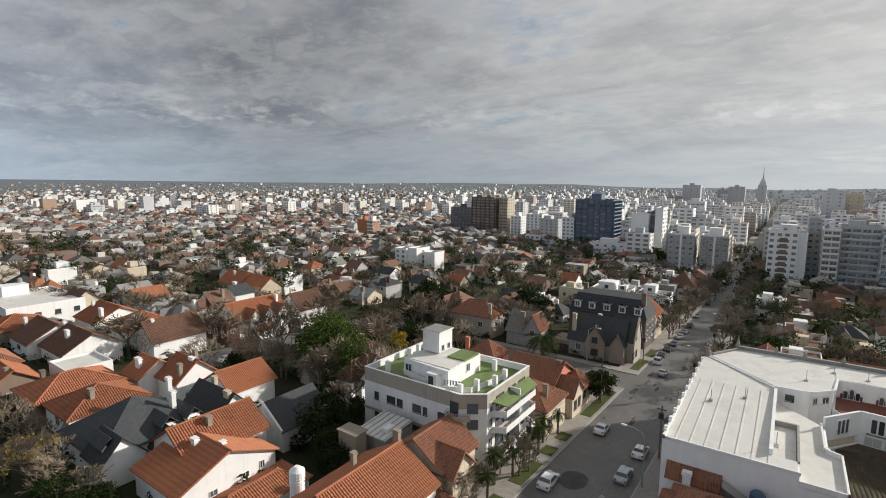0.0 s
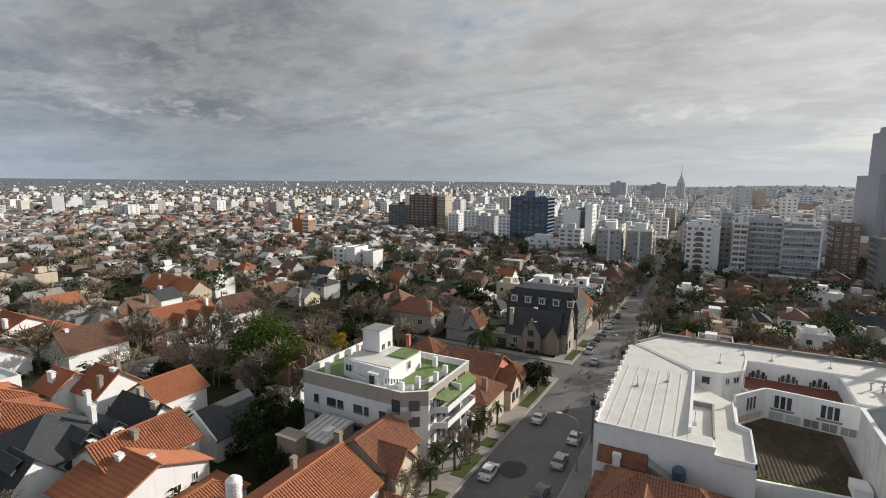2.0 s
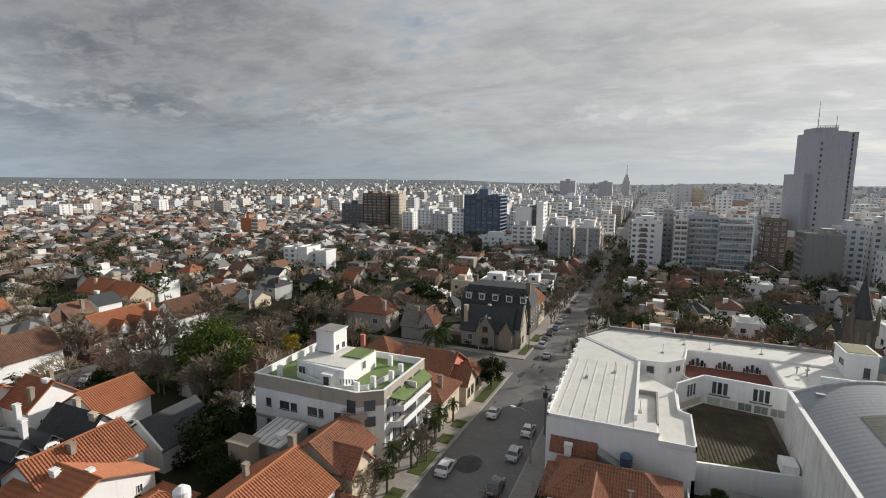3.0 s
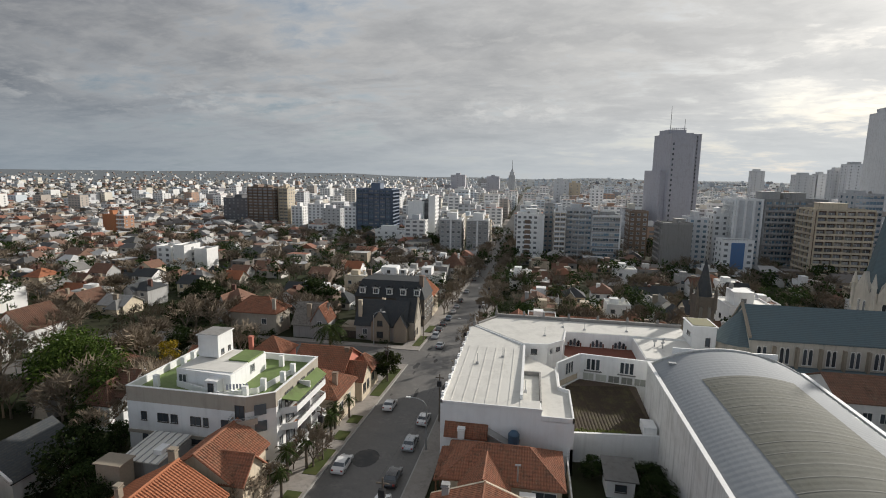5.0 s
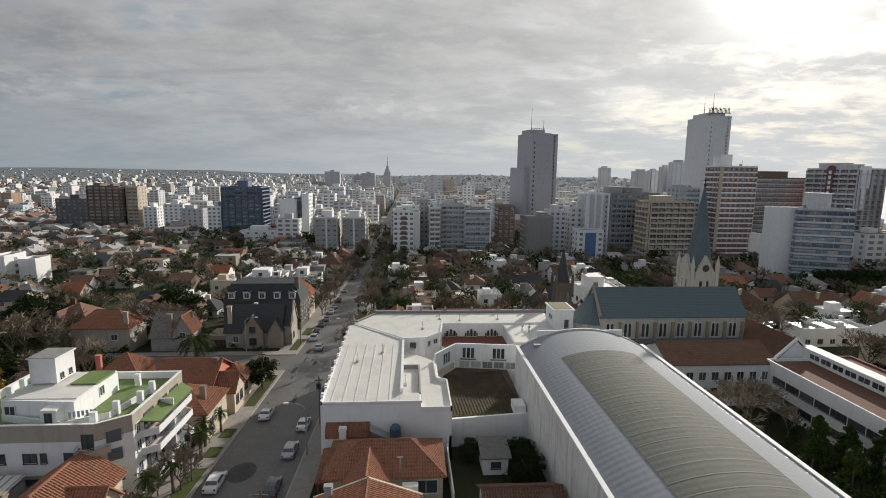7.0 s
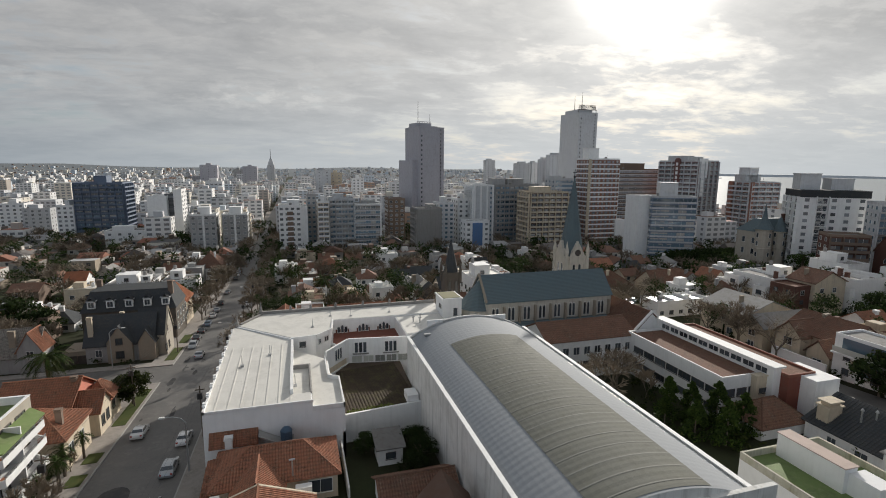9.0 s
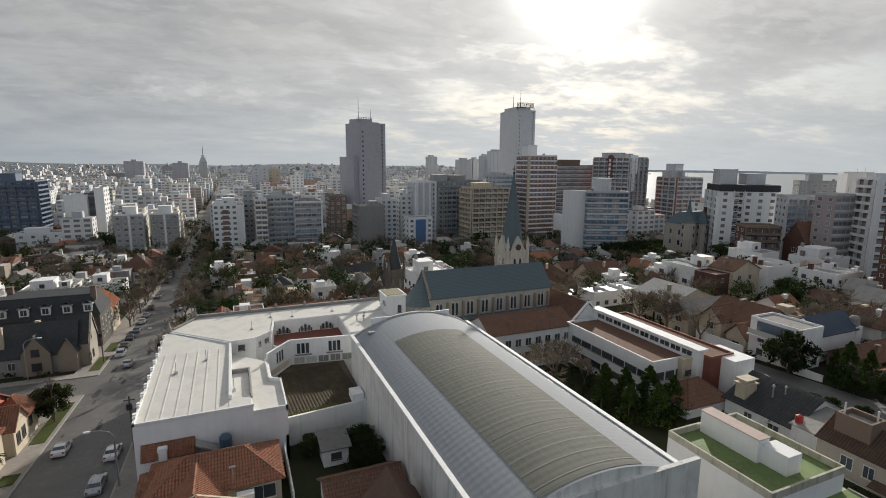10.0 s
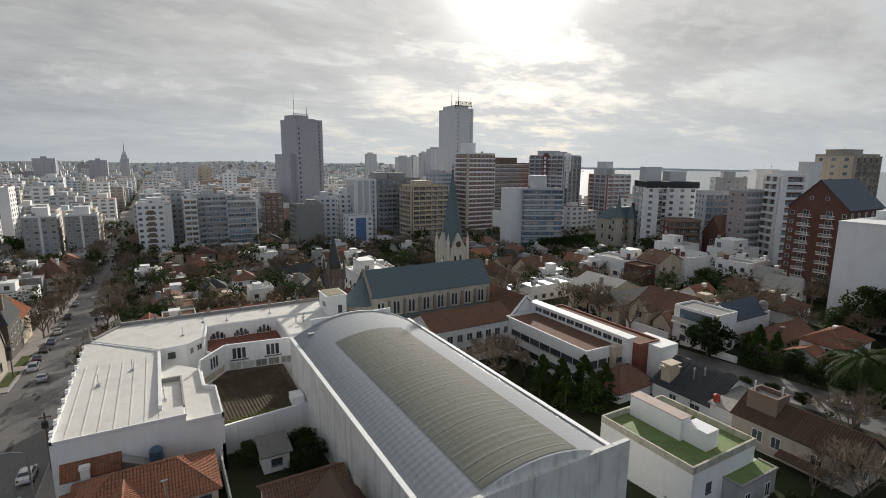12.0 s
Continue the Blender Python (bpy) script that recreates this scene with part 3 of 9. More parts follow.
def make_roads():
    r = B()
    for x0, x1 in X_ROADS:
        strip_y(r, x0, x1, YS if x0 == ROAD_L else [y for y in YS if 44 < y < 120] if x0 < 0 else [y for y in YS if y < 170], 0.0)
    for y0, y1 in [(600, 900), (900, 1300), (1300, 1800)]:
        strip_y(r, ROAD_L, ROAD_R, [y0, y1], 0.0)
    for y0, y1 in Y_ROADS:
        for (a, b), (c, d) in zip(X_ROADS, X_ROADS[1:]):
            r.slab([(b, y0, ground(y0) + 0.0), (c, y0, ground(y0) + 0.0), (c, y1, ground(y1) + 0.0), (b, y1, ground(y1) + 0.0)], 0.3)
    structure("road", r, ASPHALT, "worn grey asphalt street with patches and cracks", "road")
    # raised pavements with kerbs along the main street and the first cross street
    p, k, g = B(), B(), B()
    spans = [[y for y in YS if a <= y <= c] for a, c in ((-20, 103.5), (114.5, 600))]
    for s in spans:
        strip_y(p, ROAD_L - 5.0, ROAD_L - 0.18, s, 0.14)
        strip_y(p, ROAD_R + 0.18, ROAD_R + 3.0, s, 0.14)
        strip_y(k, ROAD_L - 0.18, ROAD_L, s, 0.16)
        strip_y(k, ROAD_R, ROAD_R + 0.18, s, 0.16)
    for a, c in ((-98, ROAD_L - 5), (ROAD_R + 3, 91)):
        for y0, y1 in ((100.5, 103.4), (114.6, 117.5)):
            p.slab([(a, y0, ground(y0) + 0.14), (c, y0, ground(y0) + 0.14), (c, y1, ground(y1) + 0.14), (a, y1, ground(y1) + 0.14)], 0.3)
    structure("pavement", p, PAVING, "pale worn paving slabs along the street", "pavement")
    structure("kerb", k, KERB, "grey stone kerb with a real step", "kerb")
    for y0, y1 in ((36, 44), (47, 52), (56, 63), (66, 69), (72, 75), (84, 100), (118, 128), (132, 140)):
        strip_y(g, ROAD_L - 2.6, ROAD_L - 0.6, [y0, (y0 + y1) / 2, y1], 0.19)
    structure("grass_verge", g, GRASS, "grass strips between kerb and paving", "grass")
    q = B()
    for cx, cy, rx, ry in ((-21.3, 62.0, 1.9, 2.6),):
        q.poly([(cx + rx * math.cos(a * 0.449), cy + ry * math.sin(a * 0.449), ground(cy + ry * math.sin(a * 0.449)) + 0.012) for a in range(14)])
    pr = random.Random(14)
    for i in range(16):
        cx, cy, rx, ry = pr.uniform(-24.6, -15), pr.uniform(40, 130), pr.uniform(0.2, 0.9), pr.uniform(0.4, 2.6)
        q.poly([(cx + rx * math.cos(a * 0.7) * pr.uniform(.7, 1.2), cy + ry * math.sin(a * 0.7) * pr.uniform(.7, 1.2), ground(cy + ry * math.sin(a * 0.7)) + 0.012) for a in range(9)])
    structure("road_patch", q, PATCH, "dark tar patch in the street", "road patch")


make_roads()

# ---------------------------------------------------------------- apartment building with green roof terrace


def apartment_house():
    x0, x1, y0, y1, zt = -52.3, -31.6, 53.8, 69.2, 11.6
    z0 = ground(60)
    ch = 3.0                                           # cut corner towards the street
    plan = [(x0, y0), (x1 - ch, y0), (x1, y0 + 2.2), (x1, y1), (x0, y1)]
    h = thing("apartment_building", -42, 61, z0, "white four-storey apartment building with green roof terrace", "apartment building")
    part("wall", B().prism(plan, z0 - 2, zt - 2.1), WHITE, h)
    band = B()
    inner = [(x0 + .22, y0 + .22), (x1 - ch - .1, y0 + .22), (x1 - .22, y0 + 2.3), (x1 - .22, y1 - .22), (x0 + .22, y1 - .22)]
    for (a, c), (d, e) in zip(zip(plan, plan[1:] + plan[:1]), zip(inner, inner[1:] + inner[:1])):
        band.prism([a, c, e, d], zt - 2.1, zt)
    part("parapet", band, BEIGE, h, "beige band and parapet round the roof")
    part("roof", B().prism(inner, zt - 1.5, zt - 0.95), GREENROOF, h, "green coated roof terrace")
    lining = B()
    core = [(x0 + .3, y0 + .3), (x1 - ch - .06, y0 + .3), (x1 - .3, y0 + 2.34), (x1 - .3, y1 - .3), (x0 + .3, y1 - .3)]
    for (a, c), (d, e) in zip(zip(inner, inner[1:] + inner[:1]), zip(core, core[1:] + core[:1])):
        lining.prism([a, c, e, d], zt - 0.95, zt - 0.02)
    part("parapet_lining", lining, WHITE, h, "white inner face of the parapet")
    coping = B()
    outer = [(x0 - .06, y0 - .06), (x1 - ch + .02, y0 - .06), (x1 + .06, y0 + 2.16), (x1 + .06, y1 + .06), (x0 - .06, y1 + .06)]
    for (a, c), (d, e) in zip(zip(outer, outer[1:] + outer[:1]), zip(core, core[1:] + core[:1])):
        coping.prism([a, c, e, d], zt, zt + 0.06)
    part("coping", coping, WHITE, h)
    for z in (2.2, 5.0):
        part("ledge", B().box(x0 - 0.1, y0 - 0.12, z0 + z, x1 - 3.2, y0 - 0.003, z0 + z + 0.45), BEIGE, h)
    for z in (1.0, 3.9, 6.7):
        for x, w in ((-49.8, 0.7), (-46.9, 1.5), (-45.2, 0.9), (-42.0, 1.4), (-40.5, 0.6), (-37.6, 1.2)):
            window(h, x, y0, z0 + z + 0.3, w, 1.1, "s", FRAME_DARK)
    # street front: curved-off corner, balconies with dark glazing
    for i, z in enumerate((0.2, 3.05, 5.9, 8.2)):
        if i:
            rim = [(x1 - 0.1, 57.0), (x1 + 1.9, 58.2), (x1 + 1.9, 67.6), (x1 - 0.1, 68.8)]
            slab = B().prism(rim, z0 + z - 0.28, z0 + z)
            for a, c in zip(rim, rim[1:]):
                dx, dy = c[0] - a[0], c[1] - a[1]
                k = 0.14 / math.hypot(dx, dy)
                slab.prism([a, c, (c[0] - dy * k, c[1] + dx * k), (a[0] - dy * k, a[1] + dx * k)], z0 + z, z0 + z + 0.62)
            part("balcony", slab, WHITE, h, "white balcony with solid parapet")
            part("balcony_soffit", B().prism([(x1 + 0.0, 57.3), (x1 + 1.75, 58.3), (x1 + 1.75, 67.5), (x1 + 0.0, 68.5)], z0 + z - 0.36, z0 + z - 0.284), BROWN, h)
            rail = B().box(x1 + 1.8, 58.2, z0 + z + 0.95, x1 + 1.88, 67.6, z0 + z + 1.0)
            for k in range(9):
                y = 58.3 + k * 9.2 / 8
                rail.box(x1 + 1.81, y - 0.025, z0 + z + 0.62, x1 + 1.87, y + 0.025, z0 + z + 0.95)
            part("railing", rail, METAL, h)
            part("divider", B().box(x1 + 0.003, 62.6, z0 + z, x1 + 1.7, 62.8, z0 + z + 2.3), WHITE, h)
            for y, wd in ((58.2, 0.9), (66.9, 1.2)):
                part("planter", B().box(x1 + 1.2, y, z0 + z, x1 + 1.7, y + wd, z0 + z + 0.5), TILE_MID, h)
            lip = [(x1 - 5.0, y0 + 0.0), (x1 - 4.8, y0 - 1.2), (x1 - 3.4, y0 - 1.2), (x1 - 1.6, y0 + 0.3)]
            bal = B().prism(lip + [(x1 - 1.9, y0 + 0.9), (x1 - 3.2, y0 + 0.1)], z0 + z - 0.25, z0 + z)
            for a, c in zip(lip, lip[1:]):
                dx, dy = c[0] - a[0], c[1] - a[1]
                k = 0.12 / math.hypot(dx, dy)
                bal.prism([a, c, (c[0] - dy * k, c[1] + dx * k), (a[0] - dy * k, a[1] + dx * k)], z0 + z, z0 + z + 0.55)
            part("balcony", bal, BEIGE, h, "beige corner balcony")
            rb = B()
            for a, c in zip(lip, lip[1:]):
                for e in (0.72, 0.9):
                    rb.tube((a[0], a[1], z0 + z + e), (c[0], c[1], z0 + z + e), 0.03, 0.03, 5)
            part("railing", rb, METAL, h)
            window(h, x1 - 3.9, y0, z0 + z + 0.1, 1.2, 2.0, "s", FRAME_DARK)
        part("corner_glazing", B().prism([(x1 - 2.1, y0 + 0.42), (x1 - 0.9, y0 + 1.34), (x1 - 1.0, y0 + 1.49), (x1 - 2.2, y0 + 0.57)], z0 + z + 0.7, z0 + z + 2.1), PANE, h)
        for y in (59.6, 63.2, 66.4):
            window(h, x1, y, z0 + z + 0.1, 2.2, 2.1, "e", FRAME_DARK, bars=2)
        window(h, x1, 57.0, z0 + z + 0.6, 0.8, 1.3, "e", FRAME_WHITE)
    part("awning", B().slab([(x1 + 0.003, 57.4, zt - 1.5), (x1 + 1.9, 58.4, zt - 2.1), (x1 + 1.9, 68.0, zt - 2.1), (x1 + 0.003, 68.8, zt - 1.5)], 0.15), GREENROOF, h, "green coated canopy over the upper balcony")
    # penthouse on the terrace
    zr = zt - 0.95
    pent = part("penthouse", B().prism([(-47.0, 57.0), (-38.2, 56.2), (-38.2, 65.2), (-47.0, 65.2)], zr, zr + 2.6), WHITE, h)
    part("penthouse_roof", B().box(-46.8, 57.1, zr + 2.6, -41.5, 65.1, zr + 2.68), MEMBRANE, pent)
    part("penthouse_roof", B().box(-41.5, 60.8, zr + 2.6, -38.4, 65.0, zr + 2.9), GREENROOF, pent)
    part("penthouse_roof", B().box(-41.5, 57.0, zr + 2.6, -38.4, 60.8, zr + 2.7), MEMBRANE, pent)
    part("porch", B().box(-41.2, 54.9, zr, -39.4, 56.7, zr + 2.2), WHITE, pent)
    for x in (-45.9, -43.0):
        window(h, x, 56.75, zr + 0.8, 1.1, 1.1, "s", FRAME_WHITE)
    window(h, -38.2, 61.5, zr + 1.1, 0.9, 1.1, "e", FRAME_WHITE)
    window(h, -40.3, 54.9, zr + 0.2, 0.7, 1.6, "s", FRAME_DARK)
    part("tank_house", B().box(-46.4, 61.0, zr + 2.9, -43.2, 64.6, zr + 6.1).box(-46.6, 60.8, zr + 6.1, -43.0, 64.8, zr + 6.25), WHITE, h)
    part("tank_house_roof", B().box(-46.5, 60.9, zr + 6.25, -43.1, 64.7, zr + 6.32), ROOFGREY, h)
    window(h, -43.2, 62.0, zr + 3.3, 0.45, 0.6, "e", FRAME_DARK, bars=0)
    window(h, -43.2, 63.6, zr + 3.3, 0.45, 0.6, "e", FRAME_DARK, bars=0)
    for x, y in ((-49.6, 56.2), (-50.6, 63.0), (-50.8, 65.5), (-35.6, 55.4), (-34.6, 58.2), (-33.2, 61.0), (-33.2, 64.0), (-36.4, 66.6), (-40.2, 67.6)):
        part("roof_pier", B().box(x - 0.35, y - 0.25, zr, x + 0.35, y + 0.25, zr + 1.7), WHITE, h)
    part("roof_wall", B().prism([(-47.0, 57.0), (-47.0, 56.85), (-38.9, 54.6), (-38.9, 54.75)], zr, zr + 0.9), WHITE, h)
    part("roof_wall", B().prism([(-38.9, 54.6), (-34.8, 57.0), (-34.9, 57.15), (-39.0, 54.75)], zr, zr + 0.8), WHITE, h)
    part("roof_wall", B().prism([(-34.8, 57.0), (-33.4, 64.0), (-33.55, 64.0), (-34.95, 57.05)], zr, zr + 0.8), WHITE, h)
    line = B().tube((-38.8, 55.3, zr + 1.7), (-35.7, 56.4, zr + 1.6), 0.012, 0.012, 4)
    for i in range(7):
        x = -38.4 + i * 0.4
        line.box(x, 55.4 + i * 0.14, zr + 0.9 + 0.15 * (i % 2), x + 0.3, 55.42 + i * 0.14, zr + 1.68)
    part("clothes_line", line, mat("laundry", (0.35, 0.36, 0.42), 0.9), h, "washing on a line")


apartment_house()

# ---------------------------------------------------------------- white complex with courtyard


def white_complex():
    h = thing("convent_building", 0, 80, ground(64), "large white flat-roofed complex round a courtyard", "institution")
    g = ground(64) - 1.5
    # ribbed main roof
    x0, x1, y0, y1, zt = -10.8, 0.3, 63.7, 88.4, 8.9
    part("wall", B().prism([(x0, y0), (x1 + 2.9, y0), (x1 + 2.9, 66.5), (x1, 66.5), (x1, y1), (x0, 98.4)], g - 2, zt - 0.25), COURT_WHITE, h)
    part("roof", B().prism([(x0 + .2, y0 + .2), (x1 + 2.7, y0 + .2), (x1 + 2.7, 66.5), (x1 - .1, 66.5), (x1 - .1, y1), (x0 + .2, 98)], zt - 0.26, lambda x, y: zt - 0.1 + 0.018 * (y - 64)), MEMBRANE, h, "white coated ribbed roof")
    for i in range(7):
        x = x0 + 1.3 + i * 1.62
        part("roof_rib", B().slab([(x, y0 + 0.4, zt - 0.04), (x + 0.14, y0 + 0.4, zt - 0.04), (x + 0.14, 86.3, zt + 0.37), (x, 86.3, zt + 0.37)], 0.2), MEMBRANE, h)
    edge = B().box(x0, y0, zt - 0.3, x1 + 3.0, y0 + 0.2, zt + 0.06).box(x1 - 0.1, 66.5, zt - 0.3, x1 + 0.3, y1, zt + 0.65)
    edge.box(x0, y0, zt - 0.3, x0 + 0.25, 98.2, zt + 0.25)
    part("parapet", edge, WHITE, h)
    for i in range(11):
        y = y0 + 1.0 + i * 3.1
        part("merlon", B().box(x0 - 0.12, y, zt + 0.25, x0 + 0.28, y + 1.3, zt + 0.52).box(x0 - 0.14, y + 0.4, zt + 0.52, x0 + 0.3, y + 0.9, zt + 0.66), WHITE, h)
    for i in range(6):
        y = 68 + i * 4.9
        window(h, x0, y, 3.4, 1.3, 2.1, "w", FRAME_DARK)
    # lower roof strip by the court, with a light well
    part("wall", B().prism([(3.2, 63.7), (7.6, 63.7), (7.6, 73.0), (6.3, 76), (6.3, 82), (0.3, 88.3), (0.3, 66.5), (3.2, 66.5)], g - 2, 7.35), COURT_WHITE, h)
    part("roof", B().prism([(3.2, 63.9), (7.4, 63.9), (7.4, 73.0), (6.1, 76), (6.1, 82), (0.5, 88), (0.5, 66.5), (3.2, 66.5)], 7.35, 7.45), MEMBRANE, h)
    for a, c in (((7.6, 63.7), (7.6, 73.2)), ((7.6, 73.2), (6.0, 74.0)), ((6.0, 74.0), (5.9, 82.0)), ((3.2, 63.7), (7.6, 63.7))):
        dx, dy = c[0] - a[0], c[1] - a[1]
        k = 0.22 / math.hypot(dx, dy)
        part("parapet", B().prism([a, c, (c[0] - dy * k, c[1] + dx * k), (a[0] - dy * k, a[1] + dx * k)], 7.3, 8.0), WHITE, h)
    part("light_well_wall", B().box(3.0, 66.5, 7.4, 3.25, 77.2, 8.9), CONCRETE, h, "grey wall of the roof light well")
    part("light_well_wall", B().box(0.35, 76.9, 7.4, 3.0, 77.2, 8.9), CONCRETE, h)
    part("light_well_floor", B().box(0.35, 66.6, 8.1, 2.95, 76.9, 8.2), MEMBRANE, h)
    RUST = mat("rust_red_tiles", (0.15, 0.06, 0.04), 0.8)
    # corner block and wing along the cross street
    zc = 9.5
    corner = [(-10.2, 98.2), (0.1, 88.4), (4.6, 88.8), (7.5, 91.8), (8.2, 97.5), (8.2, 105.3), (-6.0, 106.0)]
    part("wall", B().prism(corner, g - 4, zc), WHITE, h)
    part("roof", B().prism([(-9.7, 98.3), (0.2, 88.8), (4.4, 89.1), (7.2, 92.0), (8.0, 97.4), (8.2, 105), (-5.8, 105.6)], zc, zc + 0.08), MEMBRANE, h)
    for a, c in zip(corner[1:5], corner[2:5] + [(8.2, 97.6)]):
        dx, dy = c[0] - a[0], c[1] - a[1]
        k = 0.25 / max(math.hypot(dx, dy), 0.01)
        part("cornice", B().prism([(a[0] + dy * k, a[1] - dx * k), (c[0] + dy * k, c[1] - dx * k), c, a], zc - 0.5, zc + 0.25), WHITE, h)
    window(h, 2.2, 88.55, 7.7, 1.0, 0.9, "s", FRAME_DARK, bars=0)
    for x, y, w in ((5.3, 89.5, 0.7), (6.6, 90.85, 1.1)):
        o = window(h, x, y, 7.7, w, 0.9, "s", FRAME_WHITE, bars=1)
        o.matrix_basis = o.matrix_basis @ pose(0, -0.06, 0, 0, 0, 46)
    part("wall", B().box(8.2, 97.5, g - 4, 32.0, 105.2, zc), WHITE, h)
    part("roof", B().box(8.2, 97.7, zc, 31.8, 105.0, zc + 0.08), MEMBRANE, h)
    for k in range(3):
        x = 10.2 + k * 4.3
        part("arch_surround", B().prism([(x - 1.35, 97.38), (x + 1.35, 97.38), (x + 1.35, 97.497), (x - 1.35, 97.497)], 6.78, 7.5), RUST, h, "dark red tiled surround under an arch")
        for i, (dx, hh) in enumerate(((-0.75, 1.2), (0.0, 1.55), (0.75, 1.2))):
            window(h, x + dx, 97.36, 6.85, 0.5, hh, "s", FRAME_WHITE, arch=True, plain=True)
    # ornate parapet at the far street side, with small pinnacles
    far = B().box(-6.2, 105.2, zc - 0.2, 32.0, 105.6, zc + 0.55).box(-6.4, 105.1, zc + 0.55, 32.2, 105.7, zc + 0.7)
    part("parapet", far, CONCRETE, h, "grey weathered ornate parapet")
    for x in (-6.0, 0.0, 4.2, 9.5, 15.5, 21.5, 27.5):
        part("pinnacle", B().box(x - 0.25, 105.15, zc + 0.7, x + 0.25, 105.65, zc + 1.15).lathe(x, 105.4, [(0.2, zc + 1.15), (0.26, zc + 1.35), (0.03, zc + 1.7)], 8), CONCRETE, h)
    for x, y, t in ((-10.0, 98.3, 12.0), (-6.0, 105.5, 12.2)):
        part("pinnacle", B().lathe(x, y, [(0.42, zc - 0.5), (0.36, zc + 0.6), (0.5, zc + 0.7), (0.22, zc + 1.0), (0.03, t)], 8), CONCRETE, h)
    part("gable", B().prism([(-9.6, 99.0), (-9.2, 98.7), (-5.6, 104.9), (-6.0, 105.2)], zc, lambda x, y: zc + 0.4 + max(0, 1.6 - abs(y - 102) * 0.6)), CONCRETE, h)
    # dark red terrace and the classroom range with tall windows
    part("terrace", B().prism([(7.6, 92.0), (10.4, 87.2), (21.2, 85.8), (21.2, 97.5), (8.2, 97.5)], g - 3, 6.7), WHITE, h)
    part("terrace_floor", B().prism([(7.9, 92.0), (10.6, 87.5), (21.1, 86.2), (21.1, 97.4), (8.4, 97.4)], 6.7, 6.78), mat("red_terrace_tiles", (0.17, 0.055, 0.035), 0.8), h, "dark red tiled terrace")
    wall_line = [(6.2, 81.6), (10.4, 86.9), (22.4, 85.4)]
    for a, c in zip(wall_line, wall_line[1:]):
        dx, dy = c[0] - a[0], c[1] - a[1]
        k = 0.35 / math.hypot(dx, dy)
        part("wall", B().prism([a, c, (c[0] - dy * k, c[1] + dx * k), (a[0] - dy * k, a[1] + dx * k)], 5.6, 9.0), WHITE, h)
        part("gallery_wall", B().prism([(a[0] - dy * k * 1.5, a[1] + dx * k * 1.5), (c[0] - dy * k * 1.5, c[1] + dx * k * 1.5), (c[0] - dy * k * 2.5, c[1] + dx * k * 2.5), (a[0] - dy * k * 2.5, a[1] + dx * k * 2.5)], g, 5.6), CREAM, h)
        part("gallery_sill", B().prism([a, c, (c[0] - dy * k, c[1] + dx * k), (a[0] - dy * k, a[1] + dx * k)], g, 4.3), WHITE, h)
    yaw = math.degrees(math.atan2(-1.5, 12.0))
    for x in (12.6, 18.2):
        for dx in (-0.78, 0.0, 0.78):
            w = window(h, x + dx, 86.9 - (x + dx - 10.4) * 0.125, 6.3, 0.56, 1.95, "s", FRAME_WHITE, bars=0)
            w.matrix_basis = w.matrix_basis @ pose(0, -0.05, 0, 0, 0, yaw)
        o = part("window_ledge", B().box(-1.5, -0.3, 0, 1.5, 0.02, 0.16), ROOFGREY, h, world=False)
        o.matrix_basis = pose(x - h.location.x, 86.85 - (x - 10.4) * 0.125 - h.location.y, 6.0 - h.location.z, 0, 0, yaw)
    for d in (-0.75, 0.0, 0.75):
        w = window(h, 8.3 + d * 0.62, 84.25 + d * 0.784, 6.3, 0.54, 1.95, "s", FRAME_WHITE, bars=0)
        w.matrix_basis = w.matrix_basis @ pose(0, -0.05, 0, 0, 0, 51.6)
    for i in range(5):
        x = 11.9 + i * 2.15
        w = window(h, x, 86.75 - (x - 10.4) * 0.125 + 0.22, 4.35, 1.75, 1.2, "s", FRAME_WHITE, FROSTED, bars=1)
        w.matrix_basis = w.matrix_basis @ pose(0, 0, 0, 0, 0, yaw)
    # courtyard: tiled low roof and garden wall
    DARKTILE = mat("dark_courtyard_tile", (0.06, 0.046, 0.034), 0.85, var=0.4, scale=0.8, dirt=(0.10, 0.095, 0.04), dirt_amount=0.6, spec=0.12)
    cb = B()
    tile_slope(cb, (7.9, 69.0, 3.68), (19.6, 69.9, 3.68), (19.6, 85.2, 4.36), (7.9, 83.2, 4.36), 0.5, 0.06)
    part("courtyard_tiles", cb, DARKTILE, h)
    part("courtyard_roof", B().slab([(7.7, 68.2, 3.6), (19.8, 69.6, 3.6), (19.8, 85.4, 4.3), (10.4, 86.8, 4.3), (7.7, 83.0, 4.3)], 0.3), mat("dark_roof_tiles", (0.085, 0.06, 0.045), 0.85, var=0.4, bands=1.3, band_axis="X", dirt=(0.13, 0.11, 0.05), dirt_amount=0.6), h, "dark mossy tiled courtyard roof")
    part("garden_wall", B().prism([(7.6, 67.6), (19.9, 69.0), (19.9, 69.4), (7.6, 68.0)], g - 2, 4.0), WHITE, h)
    MOSS = mat("moss", (0.11, 0.125, 0.03), 0.95, var=0.5, scale=2.0, fine=20, bump=0.6)
    rm = random.Random(3)
    moss = B()
    for i in range(150):
        x = rm.uniform(8.4, 15.6)
        y, r = 68.25 + (x - 8) * 0.105 + abs(rm.gauss(0, 0.45)), rm.uniform(0.08, 0.26)
        moss.lathe(x, y, [(r, 3.66), (r * 0.8, 3.74 + r * 0.7), (r * 0.2, 3.78 + r * 1.1)], 5)
    part("moss", moss, MOSS, h, "yellow-green moss along the roof edge")
    part("pier", B().box(17.8, 69.3, g, 19.6, 72.0, 5.0), WHITE, h)
